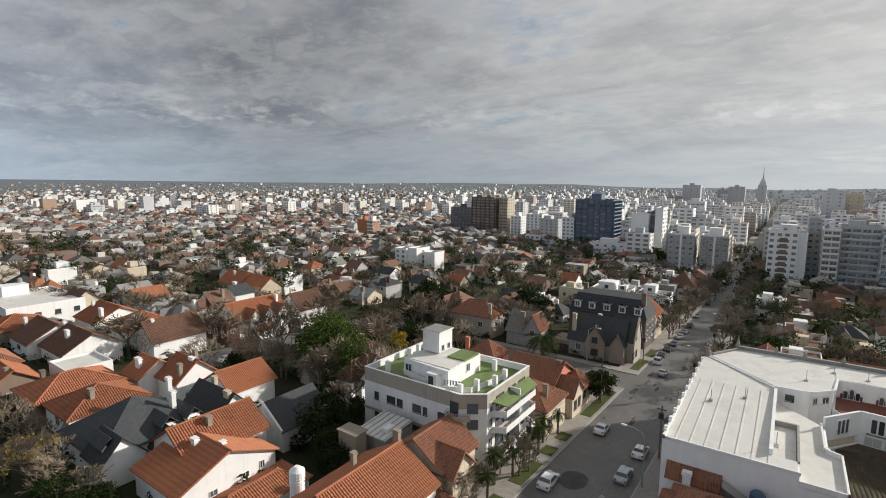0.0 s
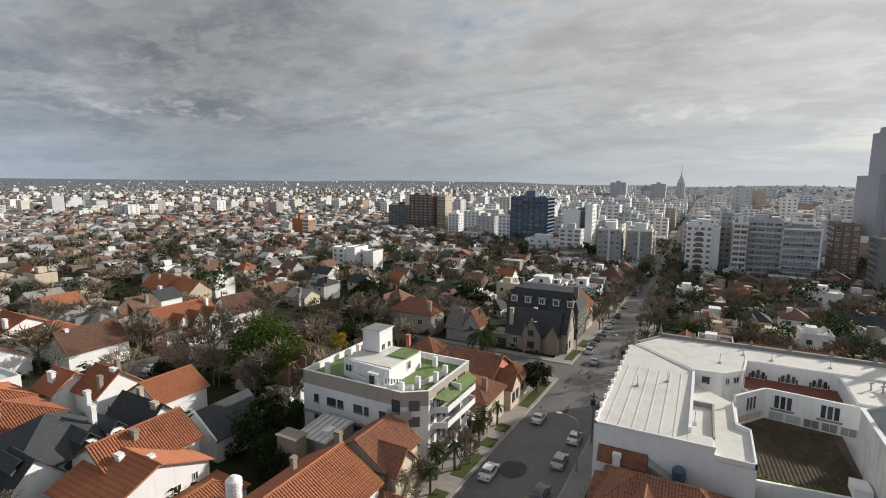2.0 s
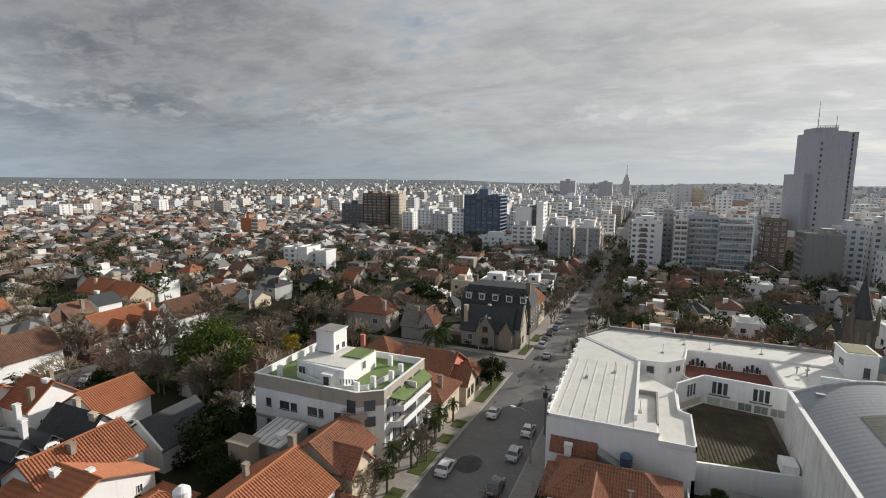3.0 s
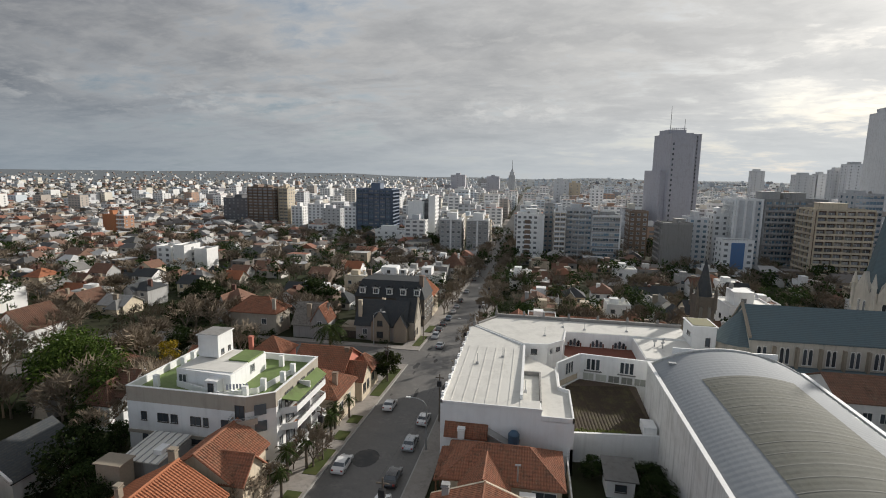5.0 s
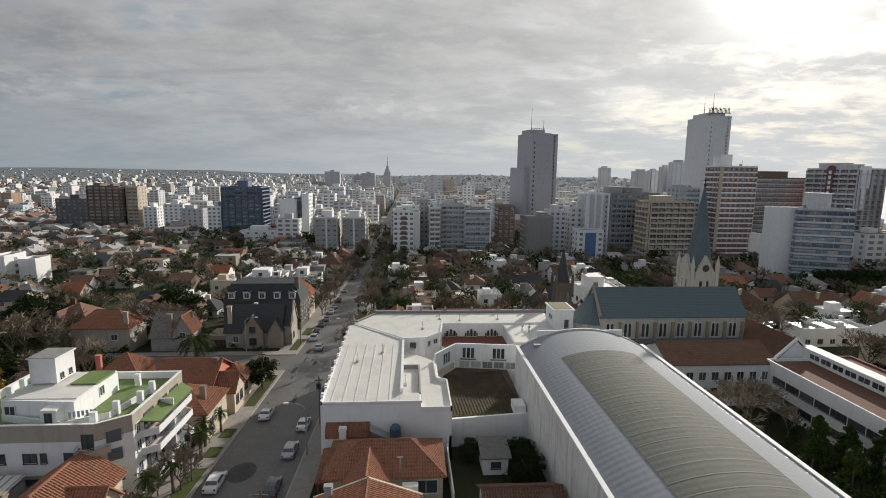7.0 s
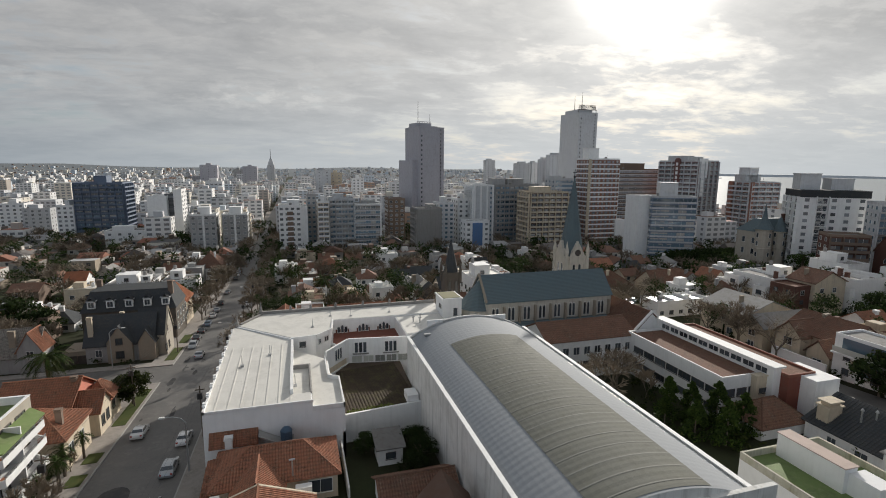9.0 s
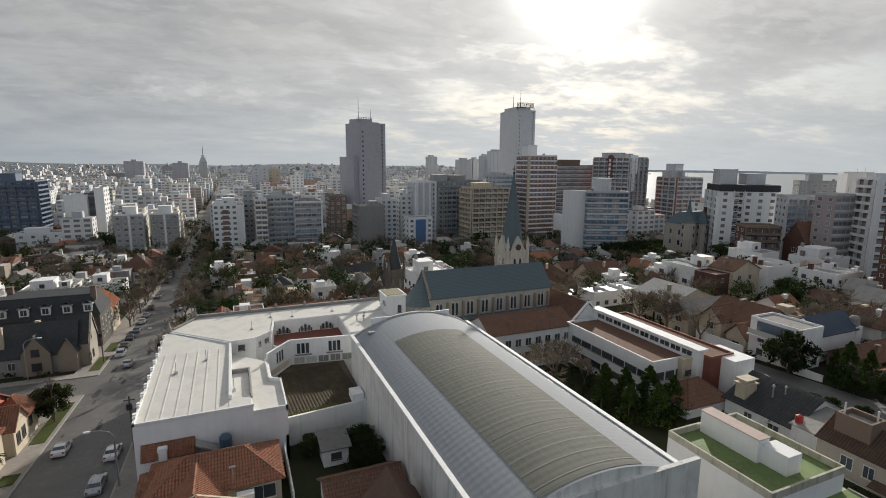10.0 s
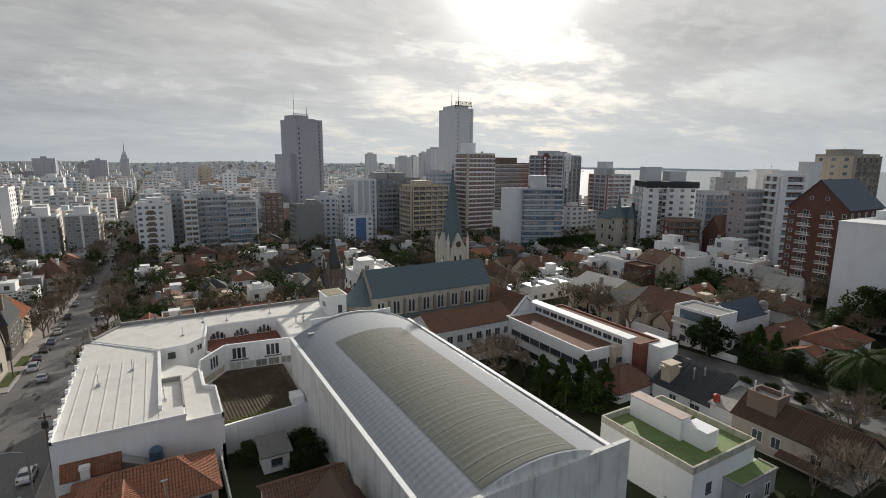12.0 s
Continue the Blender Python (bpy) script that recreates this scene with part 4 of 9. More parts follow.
    # stair tower
    part("stair_tower", B().box(31.0, 94.6, g - 4, 35.2, 100.2, 13.0).box(30.8, 94.4, 13.0, 35.4, 100.4, 13.25), WHITE, h)
    part("tower_roof", B().box(31.2, 94.8, 13.25, 35.0, 100.0, 13.34), mat("lichen_roof", (0.24, 0.23, 0.13), 0.9), h)
    window(h, 33.8, 94.6, 9.4, 0.7, 1.6, "s", FRAME_DARK, bars=0)
    window(h, 31.0, 96.5, 11.0, 1.6, 0.6, "w", FRAME_DARK, bars=0)
    part("wall", B().box(21.2, 86.2, g - 4, 31.0, 97.5, 9.2), WHITE, h)
    part("roof", B().box(21.4, 86.4, 9.2, 31.0, 97.4, 9.28), MEMBRANE, h)
    for x, y in ((24.2, 93.0), (25.4, 92.2), (26.0, 94.4)):
        part("roof_vent", B().tube((x, y, 9.2), (x, y, 10.3), 0.12, 0.12, 8).tube((x - 0.3, y, 10.3), (x + 0.3, y, 10.4), 0.14, 0.14, 8), METAL, h)
    for x, y, z in ((-3.2, 82, 9.2), (-7.2, 78.2, 9.2), (0.9, 69.0, 9.0), (12.2, 99.5, 9.6), (20.5, 100.2, 9.6), (4.2, 94.0, 9.6), (8.0, 100.5, 9.6)):
        part("vent_pipe", B().tube((x, y, z - 0.2), (x, y, z + 1.7), 0.05, 0.05, 6).box(x - 0.25, y - 0.25, z - 0.2, x + 0.25, y + 0.25, z + 0.15), METAL, h)
    part("rooftop_tank", B().lathe(-0.4, 62.6, [(0.75, 4.3), (0.78, 5.6), (0.5, 5.95), (0.1, 6.1)], 14), mat("blue_plastic", (0.06, 0.11, 0.17), 0.5), h, "blue plastic water tank on the wall")
    part("tank_bracket", B().box(-1.2, 61.8, 4.15, 0.5, 63.7, 4.3), CONCRETE, h)


white_complex()

# ---------------------------------------------------------------- vaulted sports hall


def sports_hall():
    x0, x1, y0, y1, ze = 19.9, 42.3, 28.0, 79.0, 11.0
    g = ground(80) - 2
    h = thing("sports_hall", 31, 54, ground(54), "long white hall with curved metal roof", "hall")
    part("side_wall", B().box(x0, y0, g, x0 + 0.35, y1, ze + 0.2), STAINED, h, "off-white wall with black drip stains")
    part("side_wall", B().box(x1 - 0.35, y0, g, x1, y1, ze + 0.2), STAINED, h)
    for x in (x0 - 0.12, x1 - 0.42):
        part("coping", B().box(x, y0, ze + 0.2, x + 0.55, y1, ze + 0.34), WHITE, h)
    crown, n = 3.2, 28
    mx, hw = (x0 + x1) / 2, (x1 - x0) / 2 - 0.35
    rad = (hw * hw + crown * crown) / (2 * crown)
    arc = lambda t: (mx + rad * math.sin(t), ze - 0.1 + crown - rad + rad * math.cos(t))
    top = math.asin(hw / rad)
    ts = [-top + 2 * top * i / n for i in range(n + 1)]
    for ya, yb in ((y0, y0 + 0.3), (y1 - 0.3, y1)):
        ends = B()
        k = len(ends.v)
        prof = [(x0, g), (x1, g)] + [(arc(t)[0], arc(t)[1] + (0.25 if ya > 50 else 0.0)) for t in reversed(ts)]
        ends.v += [(x, ya, z) for x, z in prof] + [(x, yb, z) for x, z in prof]
        m = len(prof)
        ends.f += [tuple(k + i for i in range(m)), tuple(k + m + i for i in reversed(range(m)))] + [(k + (i + 1) % m, k + i, k + m + i, k + m + (i + 1) % m) for i in range(m)]
        ends.m += [0] * (m + 2)
        part("end_wall", ends, STAINED, h)
    part("front_wall", B().box(x0, y0 - 0.5, g, x1 + 0.4, y0, ze + 1.9), STAINED, h, "stained straight-topped end wall")
    # curved sheets with corrugation across; a translucent strip runs along the crown
    a0, a1 = 6, 20

    def skin(i0, i1, ya, yb, lift, step, m, name):
        b = B()
        y, prev = ya, None
        rows = []
        while y < yb + 1e-6:
            rows.append(y)
            y += step / 2
        for j, y in enumerate(rows):
            k = len(b.v)
            for i in range(i0, i1 + 1):
                x, z = arc(ts[i])
                b.v.append((x, y, z + lift + (0.014 if j % 2 else 0.0)))
            if j:
                w = i1 - i0 + 1
                for i in range(w - 1):
                    b.f.append((k - w + i, k - w + i + 1, k + i + 1, k + i))
                    b.m.append(0)
        return part(name, b, m, h, smooth=False)

    skin(0, n, y0, y1 - 0.3, 0.0, 0.9, SHEET, "roof_sheet")
    skin(a0, a1, y0 + 0.3, 69.2, 0.05, 0.9, STRIP, "skylight_strip")
    for j in range(20):
        y = y0 + 1.2 + j * 2.05
        b = B()
        b.v = [(arc(ts[i])[0], yy, arc(ts[i])[1] + dz) for yy, dz in ((y, 0.07), (y + 0.09, 0.082), (y + 0.18, 0.07)) for i in range(a0, a1 + 1)]
        m = a1 - a0 + 1
        b.f = [(r * m + i, r * m + i + 1, (r + 1) * m + i + 1, (r + 1) * m + i) for r in range(2) for i in range(m - 1)]
        b.m = [0] * len(b.f)
        part("sheet_lap", b, mat("pale_sheet_lap", (0.20, 0.202, 0.18), 0.8) if j == 0 else bpy.data.materials["pale_sheet_lap"], h)
    part("gutter", B().box(x1 - 0.9, y0, ze + 0.05, x1 - 0.4, y1, ze + 0.15), METAL, h)
    part("far_parapet", B().box(23.5, y1, g, 38.5, y1 + 0.3, ze + 2.9), WHITE, h)
    part("roof_hatch", B().box(22.2, 75.6, ze + 1.25, 23.3, 76.4, ze + 1.6), METAL, h)


sports_hall()

# ---------------------------------------------------------------- church


def church():
    g = ground(100) - 1
    h = thing("church", 56, 98, ground(98), "stone church with long blue-grey slate roof", "church")
    pitched(h, 40.5, 71.5, 93.6, 102.6, g, 12.0, 17.0, "gable", "x", PALESTONE, BLUESLATE, 0.3)
    part("gable_coping", B().slab([(40.1, 93.3, 12.4), (40.6, 93.3, 12.4), (40.6, 98.1, 17.5), (40.1, 98.1, 17.5)], 0.4).slab([(40.1, 98.1, 17.5), (40.6, 98.1, 17.5), (40.6, 102.9, 12.4), (40.1, 102.9, 12.4)], 0.4), STONE, h)
    for i in range(8):
        x = 42.6 + i * 3.75
        for dx in (-0.45, 0.45):
            window(h, x + dx, 93.6, 7.6, 0.6, 2.9, "s", FRAME_WHITE, arch=True, plain=True)
        part("buttress", B().prism([(x + 1.7, 92.9), (x + 2.1, 92.9), (x + 2.1, 93.6), (x + 1.7, 93.6)], g, 10.8), STONE, h)
    part("aisle_roof", B().slab([(43, 90.6, 6.2), (71, 90.6, 6.2), (71, 93.5, 7.2), (43, 93.5, 7.2)], 0.2), BLUESLATE, h)
    part("aisle_wall", B().box(43, 90.8, g, 71, 93.5, 6.1), PALESTONE, h)
    apse = [(40.5 - 4.6 * math.sin(math.pi * i / 8), 98.1 - 4.3 * math.cos(math.pi * i / 8)) for i in range(9)]
    part("apse", B().prism(list(reversed(apse)), g, 10.2), PALESTONE, h)
    cone = B()
    for p, q in zip(apse, apse[1:]):
        s = lambda u: (40.5 + (u[0] - 40.5) * 1.08, 98.1 + (u[1] - 98.1) * 1.08, 10.1)
        cone.poly([s(p), (40.5, 98.1, 16.2), s(q)])
    part("apse_roof", cone, BLUESLATE, h)
    # porch house and steeple
    st = thing("church_steeple", 77, 121, ground(121), "pale stone belfry with tall green-grey spire", "steeple")
    gs = ground(121) - 1
    part("tower", B().box(73.6, 117.6, gs, 80.2, 124.2, 16.2), PALESTONE, st)
    for x, y in ((73.6, 117.6), (80.2, 117.6), (73.6, 124.2), (80.2, 124.2)):
        part("corner_pinnacle", B().lathe(x, y, [(0.5, 12), (0.5, 17.4), (0.62, 17.5), (0.05, 20.6)], 8), PALESTONE, st)
    spire = B()
    ring = [(76.9 + 3.5 * math.cos(math.pi * (i + 0.5) / 4), 120.9 + 3.5 * math.sin(math.pi * (i + 0.5) / 4)) for i in range(8)]
    for p, q in zip(ring, ring[1:] + ring[:1]):
        spire.poly([(*p, 16.2), (*q, 16.2), (76.9 + (q[0] - 76.9) * 0.04, 120.9 + (q[1] - 120.9) * 0.04, 38.2), (76.9 + (p[0] - 76.9) * 0.04, 120.9 + (p[1] - 120.9) * 0.04, 38.2)])
    part("spire", spire, BLUESLATE, st)
    for face, x, y in (("s", 76.9, 117.6), ("w", 73.6, 120.9)):
        gab = B()
        if face == "s":
            gab.prism([(74.4, 117.3), (79.4, 117.3), (79.4, 117.7), (74.4, 117.7)], 14, lambda x, y: 16.2)
            gab.poly([(74.4, 117.3, 16.2), (79.4, 117.3, 16.2), (76.9, 117.3, 20.6)]).poly([(74.4, 117.3, 16.2), (76.9, 117.3, 20.6), (76.9, 119.6, 20.6)]).poly([(79.4, 117.3, 16.2), (76.9, 119.6, 20.6), (76.9, 117.3, 20.6)])
        else:
            gab.poly([(73.3, 123.4, 16.2), (73.3, 118.4, 16.2), (73.3, 120.9, 20.6)]).poly([(73.3, 123.4, 16.2), (73.3, 120.9, 20.6), (75.6, 120.9, 20.6)]).poly([(73.3, 118.4, 16.2), (75.6, 120.9, 20.6), (73.3, 120.9, 20.6)])
        part("gablet", gab, PALESTONE, st)
        for d in (-0.9, 0.9):
            window(st, x + (d if face == "s" else 0), y + (0 if face == "s" else d), 10.6, 0.8, 3.6, face, FRAME_WHITE, arch=True, plain=True)
    part("clock", B().tube((76.9, 117.2, 17.3), (76.9, 117.35, 17.3), 0.9, 0.9, 16), FRAME_DARK, st)
    part("cross", B().box(76.82, 120.85, 38, 76.98, 120.95, 40.4).box(76.3, 120.85, 39.3, 77.5, 120.95, 39.5).lathe(76.9, 120.9, [(0.3, 38.0), (0.4, 38.3), (0.1, 38.7)], 8), DARKMETAL, st)
    # small dark gothic chapel tower
    dk = thing("chapel_tower", 40.2, 118.6, ground(118), "small dark stone chapel tower with pointed roof", "tower")
    part("tower", B().box(38.2, 116.6, -5, 42.2, 120.6, 13.8), DARKSTONE, dk)
    for x, y in ((38.2, 116.6), (42.2, 116.6), (38.2, 120.6), (42.2, 120.6)):
        part("corner_pinnacle", B().lathe(x, y, [(0.4, 11), (0.4, 14.6), (0.03, 16.8)], 6), DARKSTONE, dk)
    sp = B()
    for i in range(8):
        a, c = math.pi * i / 4, math.pi * (i + 1) / 4
        sp.poly([(40.2 + 2 * math.cos(a), 118.6 + 2 * math.sin(a), 13.8), (40.2 + 2 * math.cos(c), 118.6 + 2 * math.sin(c), 13.8), (40.2, 118.6, 22.6)])
    part("spire", sp, SLATE, dk)
    for x in (39.3, 41.1):
        window(dk, x, 116.6, 8.2, 0.8, 3.4, "s", FRAME_DARK, arch=True, plain=True)


church()

# ---------------------------------------------------------------- school range beyond the hall


def red_hall():
    h = thing("school_wing", 58, 88, ground(85), "white school wing with long brown tiled roof", "school")
    pitched(h, 48.4, 68.4, 80.4, 90.4, ground(90) - 2, 6.9, 9.3, "gable", "x", WHITE, TILE_OLD, 0.4)
    for i in range(8):
        window(h, 50.0 + i * 2.4, 80.4, 3.8, 1.25, 1.5, "s", FRAME_WHITE)
    for i in range(8):
        window(h, 50.0 + i * 2.4, 80.4, 0.6, 1.25, 1.6, "s", FRAME_DARK)
    h2 = thing("gable_house", 74, 92, ground(90), "white gabled house with dark red tiled roof", "house")
    pitched(h2, 69.5, 78.5, 82.6, 106, ground(100) - 2, 6.0, 10.4, "gable", "y", WHITE, TILE_OLD, 0.35)
    part("gable_coping", B().slab([(69.0, 82.2, 6.2), (69.0, 82.8, 6.2), (74.0, 82.8, 10.95), (74.0, 82.2, 10.95)], 0.4).slab([(74.0, 82.2, 10.95), (74.0, 82.8, 10.95), (79.0, 82.8, 6.2), (79.0, 82.2, 6.2)], 0.4), WHITE, h2)


red_hall()


def school():
    g = ground(60) - 2
    h = thing("school_building", 77, 68, ground(68), "white modernist school with ribbon windows and brown roof", "school")
    part("wall", B().box(67.2, 57.0, g, 75.6, 81.0, 6.9), WHITE, h)
    part("terrace", B().box(67.5, 57.3, 6.9, 75.4, 80.8, 7.02), TILE_OLD, h, "brown tiled roof terrace")
    rib = B()
    parapet(rib, 67.2, 57.0, 75.8, 81.0, 6.9, 7.5, 0.25)
    part("parapet", rib, WHITE, h)
    part("clerestory", B().box(75.4, 55.0, g, 77.0, 82.5, 9.0), WHITE, h)
    part("roof_edge", B().box(75.0, 54.5, 9.0, 77.4, 83.0, 9.3), WHITE, h)
    for i in range(10):
        window(h, 75.4, 57.2 + i * 2.5, 7.6, 2.1, 0.9, "w", FRAME_WHITE)
    part("wall", B().box(77.0, 53.6, g, 82.6, 80.0, 7.7), mat("brick_red_render", (0.20, 0.065, 0.045), 0.8, streak=0.2), h, "brick-red rendered wall")
    part("cream_bay", B().box(73.2, 56.0, g, 77.4, 57.0, 7.3).box(73.0, 55.8, 7.3, 77.5, 57.1, 7.5), CREAM, h, "cream stair bay")
    window(h, 75.3, 56.0, 4.4, 2.6, 0.8, "s", FRAME_DARK, bars=2)
    part("roof", B().slab([(77.003, 53.9, 7.86), (82.3, 53.9, 7.86), (82.3, 79.8, 7.86), (77.003, 79.8, 7.86)], 0.2), TILE_OLD, h)
    kerb = B()
    parapet(kerb, 77.01, 53.6, 82.7, 80.1, 7.7, 8.2, 0.25)
    part("roof_kerb", kerb, mat("brick_red_kerb", (0.24, 0.09, 0.06), 0.8, streak=0.2), h)
    part("white_block", B().box(79.6, 51.0, g, 84.6, 53.597, 7.9).box(82.703, 53.597, g, 84.6, 58.0, 7.9), WHITE, h)
    for z in (0.9, 3.9):
        for i in range(7):
            window(h, 67.2, 58.8 + i * 3.1, z, 2.7, 1.15, "w", FRAME_DARK, bars=2)
    for x in (69.0, 71.4, 73.8):
        window(h, x, 57.0, 3.9, 1.8, 1.3, "s", FRAME_DARK)
    part("wood_panel", B().box(70.0, 56.9, 0.6, 73.5, 56.97, 2.9), WOOD, h)


school()


def green_roof_house():
    x0, x1, y0, y1, zt = 51.2, 63.5, 25.6, 38.8, 8.0
    g = ground(30) - 2
    h = thing("flat_house", 57, 32, ground(32), "pale three-storey house with green flat roof and parapet", "house")
    part("wall", B().box(x0, y0, g, x1, y1, zt - 0.9), COURT_WHITE, h)
    p = B()
    parapet(p, x0, y0, x1, y1, zt - 0.9, zt, 0.25)
    part("parapet", p, mat("mossy_render", (0.50, 0.48, 0.40), 0.85, streak=0.5, dirt=(0.25, 0.24, 0.12), dirt_amount=0.6), h)
    part("roof", B().box(x0 + .25, y0 + .25, zt - 0.9, x1 - .25, y1 - .25, zt - 0.82), GREENROOF, h, "green coated flat roof")
    part("roof_block", B().box(56.0, 30.6, zt - 0.82, 57.8, 38.2, zt + 2.0), COURT_WHITE, h)
    part("roof_block_coping", B().box(55.9, 30.5, zt + 2.0, 57.9, 38.3, zt + 2.12), mat("worn_pink_coping", (0.50, 0.40, 0.35), 0.8), h)
    part("roof_block", B().box(56.6, 27.6, zt - 0.82, 58.9, 30.597, zt + 1.5), COURT_WHITE, h)
    part("roof_block", B().box(57.803, 33.0, zt - 0.82, 59.2, 36.4, zt + 1.2), COURT_WHITE, h)
    part("annex", B().box(57.2, 23.4, g, 64.6, y0 + 0.5, zt - 3.2), GREY, h)
    part("annex_kerb", B().box(57.1, 23.3, zt - 3.2, 64.7, 23.55, zt - 2.95).box(57.1, 23.55, zt - 3.2, 57.35, y0 - 0.01, zt - 2.95).box(64.45, 23.55, zt - 3.2, 64.7, y0 - 0.01, zt - 2.95), CONCRETE, h)
    part("annex_roof", B().box(57.35, 23.55, zt - 3.2, 64.45, y0 - 0.01, zt - 3.1), GREENROOF, h)
    for x in (58.6, 62.8):
        window(h, x, 23.4, 1.9, 1.0, 1.7, "s", FRAME_WHITE)
    window(h, 54.4, y0, 3.9, 0.8, 1.2, "s", FRAME_DARK)


green_roof_house()

# ---------------------------------------------------------------- plants


def branch(b, tw, p, d, length, r, depth, rng):
    """A limb that forks; the last forks are twigs."""
    q = p + d * length
    target = b if depth > 2 else tw
    if depth > 1:
        target.tube(p, q, r, r * 0.68, 5 if depth > 3 else 3, caps=False)
    else:
        w = d.orthogonal().normalized() * r * 1.9
        target.poly([p - w, p + w, q + w * 0.5, q - w * 0.5])
    if depth == 0:
        return
    for i in range(3 if depth > 3 else rng.choice((3, 4)) if depth > 1 else 4):
        side = Vector((rng.gauss(0, 1), rng.gauss(0, 1), rng.gauss(0, 0.6)))
        nd = (d * 1.0 + side.normalized() * rng.uniform(0.45, 0.95) + Vector((0, 0, 0.12))).normalized()
        branch(b, tw, p.lerp(q, rng.uniform(0.6, 1.0)), nd, length * rng.uniform(0.62, 0.86), max(r * 0.58, 0.03), depth - 1, rng)


def leaves(b, centre, radius, count, size, rng):
    for _ in range(count):
        d = Vector((rng.gauss(0, 1), rng.gauss(0, 1), rng.gauss(0, 1))).normalized()
        c = centre + Vector((d.x * radius, d.y * radius, d.z * radius * 0.8)) * rng.uniform(0.55, 1.05)
        u = (d.orthogonal().normalized() + Vector((rng.gauss(0, .5), rng.gauss(0, .5), rng.gauss(0, .5)))).normalized()
        w = u.cross(d + Vector((rng.gauss(0, .4), rng.gauss(0, .4), rng.gauss(0, .4)))).normalized()
        s = size * rng.uniform(0.6, 1.3)
        b.poly([c - u * s, c - w * s * 0.55 + d * s * 0.2, c + u * s, c + w * s * 0.55 + d * s * 0.2])


def bare_tree(name, seed, x, y, h, label):
    rng = random.Random(seed)
    t = thing(name, x, y, ground(y), label, "tree", "bare winter trees")
    b, tw = B(), B()
    trunk = rng.uniform(0.16, 0.24) * h
    b.tube((0, 0, -0.3), (0, 0, trunk), 0.024 * h, 0.017 * h, 7)
    for i in range(4):
        a = i * 1.57 + rng.uniform(-0.4, 0.4)
        d = Vector((math.cos(a) * rng.uniform(.4, .75), math.sin(a) * rng.uniform(.4, .75), 1)).normalized()
        branch(b, tw, Vector((0, 0, trunk * rng.uniform(0.85, 1))), d, h * 0.27, 0.0125 * h, 4, rng)
    part("trunk", b, BARK, t, world=False)
    part("twig_crown", tw, TWIG, t, world=False)
    return t


def leafy_tree(name, seed, x, y, h, spread, m, label, clumps=34, size=0.30, trunk=0.25, per=46):
    rng = random.Random(seed)
    t = thing(name, x, y, ground(y), label, "tree", "evergreen trees")
    b, lv = B(), B()
    b.tube((0, 0, -0.3), (0.1, 0, h * 0.5), 0.03 * h, 0.018 * h, 7)
    for i in range(clumps):
        a, k = rng.uniform(0, 6.283), math.sqrt(rng.uniform(0, 1))
        z = h * (trunk + (1 - trunk) * rng.uniform(0.1, 0.95))
        f = math.sin(math.pi * min(max((z / h - trunk) / (1 - trunk), 0.04), 0.96)) ** 0.55
        c = Vector((math.cos(a) * k * spread * f, math.sin(a) * k * spread * f, z))
        b.tube((0.05, 0, h * rng.uniform(0.25, 0.45)), c, 0.009 * h, 0.004 * h, 4, caps=False)
        leaves(lv, c, spread * rng.uniform(0.2, 0.36), per, size, rng)
    part("trunk", b, BARK, t, world=False)
    part("crown", lv, m, t, world=False)
    return t


def conifer(name, seed, x, y, h, r, label):
    rng = random.Random(seed)
    t = thing(name, x, y, ground(y), label, "tree", "conifers")
    part("trunk", B().tube((0, 0, -0.3), (0, 0, h * 0.9), 0.02 * h, 0.005 * h, 6), BARK, t, world=False)
    lv = B()
    for i in range(60):
        k = rng.uniform(0.04, 1)
        a = rng.uniform(0, 6.283)
        rr = r * (1 - k) ** 0.7 * rng.uniform(0.55, 1.0)
        leaves(lv, Vector((math.cos(a) * rr, math.sin(a) * rr, h * (0.06 + 0.92 * k))), 0.13 * h * (1.15 - k), 40, 0.24, rng)
    part("crown", lv, LEAF_CYPRESS, t, world=False)
    return t


def palm(name, seed, x, y, h, reach, label, fronds=46):
    rng = random.Random(seed)
    t = thing(name, x, y, ground(y), label, "palm", "palms")
    b = B()
    for i in range(8):
        b.tube((0, 0, h * i / 8 - 0.2), (0, 0, h * (i + 1) / 8 - 0.2), 0.045 * h * (1.15 if i % 2 else 1.0), 0.045 * h, 8)
    part("trunk", b, BARK, t, world=False)
    for k in range(fronds):
        a = k * 2.4
        lift = rng.uniform(-0.55, 1.1)
        f = B()
        p = Vector((0, 0, h - 0.2))
        d = Vector((math.cos(a), math.sin(a), lift)).normalized()
        n = 9
        side = Vector((-math.sin(a), math.cos(a), 0))
        for i in range(n):
            q = p + d * reach / n
            f.tube(p, q, 0.03, 0.02, 3, caps=False)
            wid = reach * 0.16 * math.sin(math.pi * (i + 1.0) / (n + 1)) + 0.08
            for s in (-1, 1):
                tip = q + side * s * wid + d * 0.18 * reach / 3 - Vector((0, 0, wid * 0.45))
                f.poly([p, p.lerp(q, 0.35), tip])
                f.poly([p.lerp(q, 0.5), p.lerp(q, 0.85), tip + d * 0.05 * reach])
            p = q
            d = (d - Vector((0, 0, 0.17))).normalized()
        part("frond", f, LEAF_CYPRESS if k % 3 else LEAF_OLIVE, t, world=False)
    return t


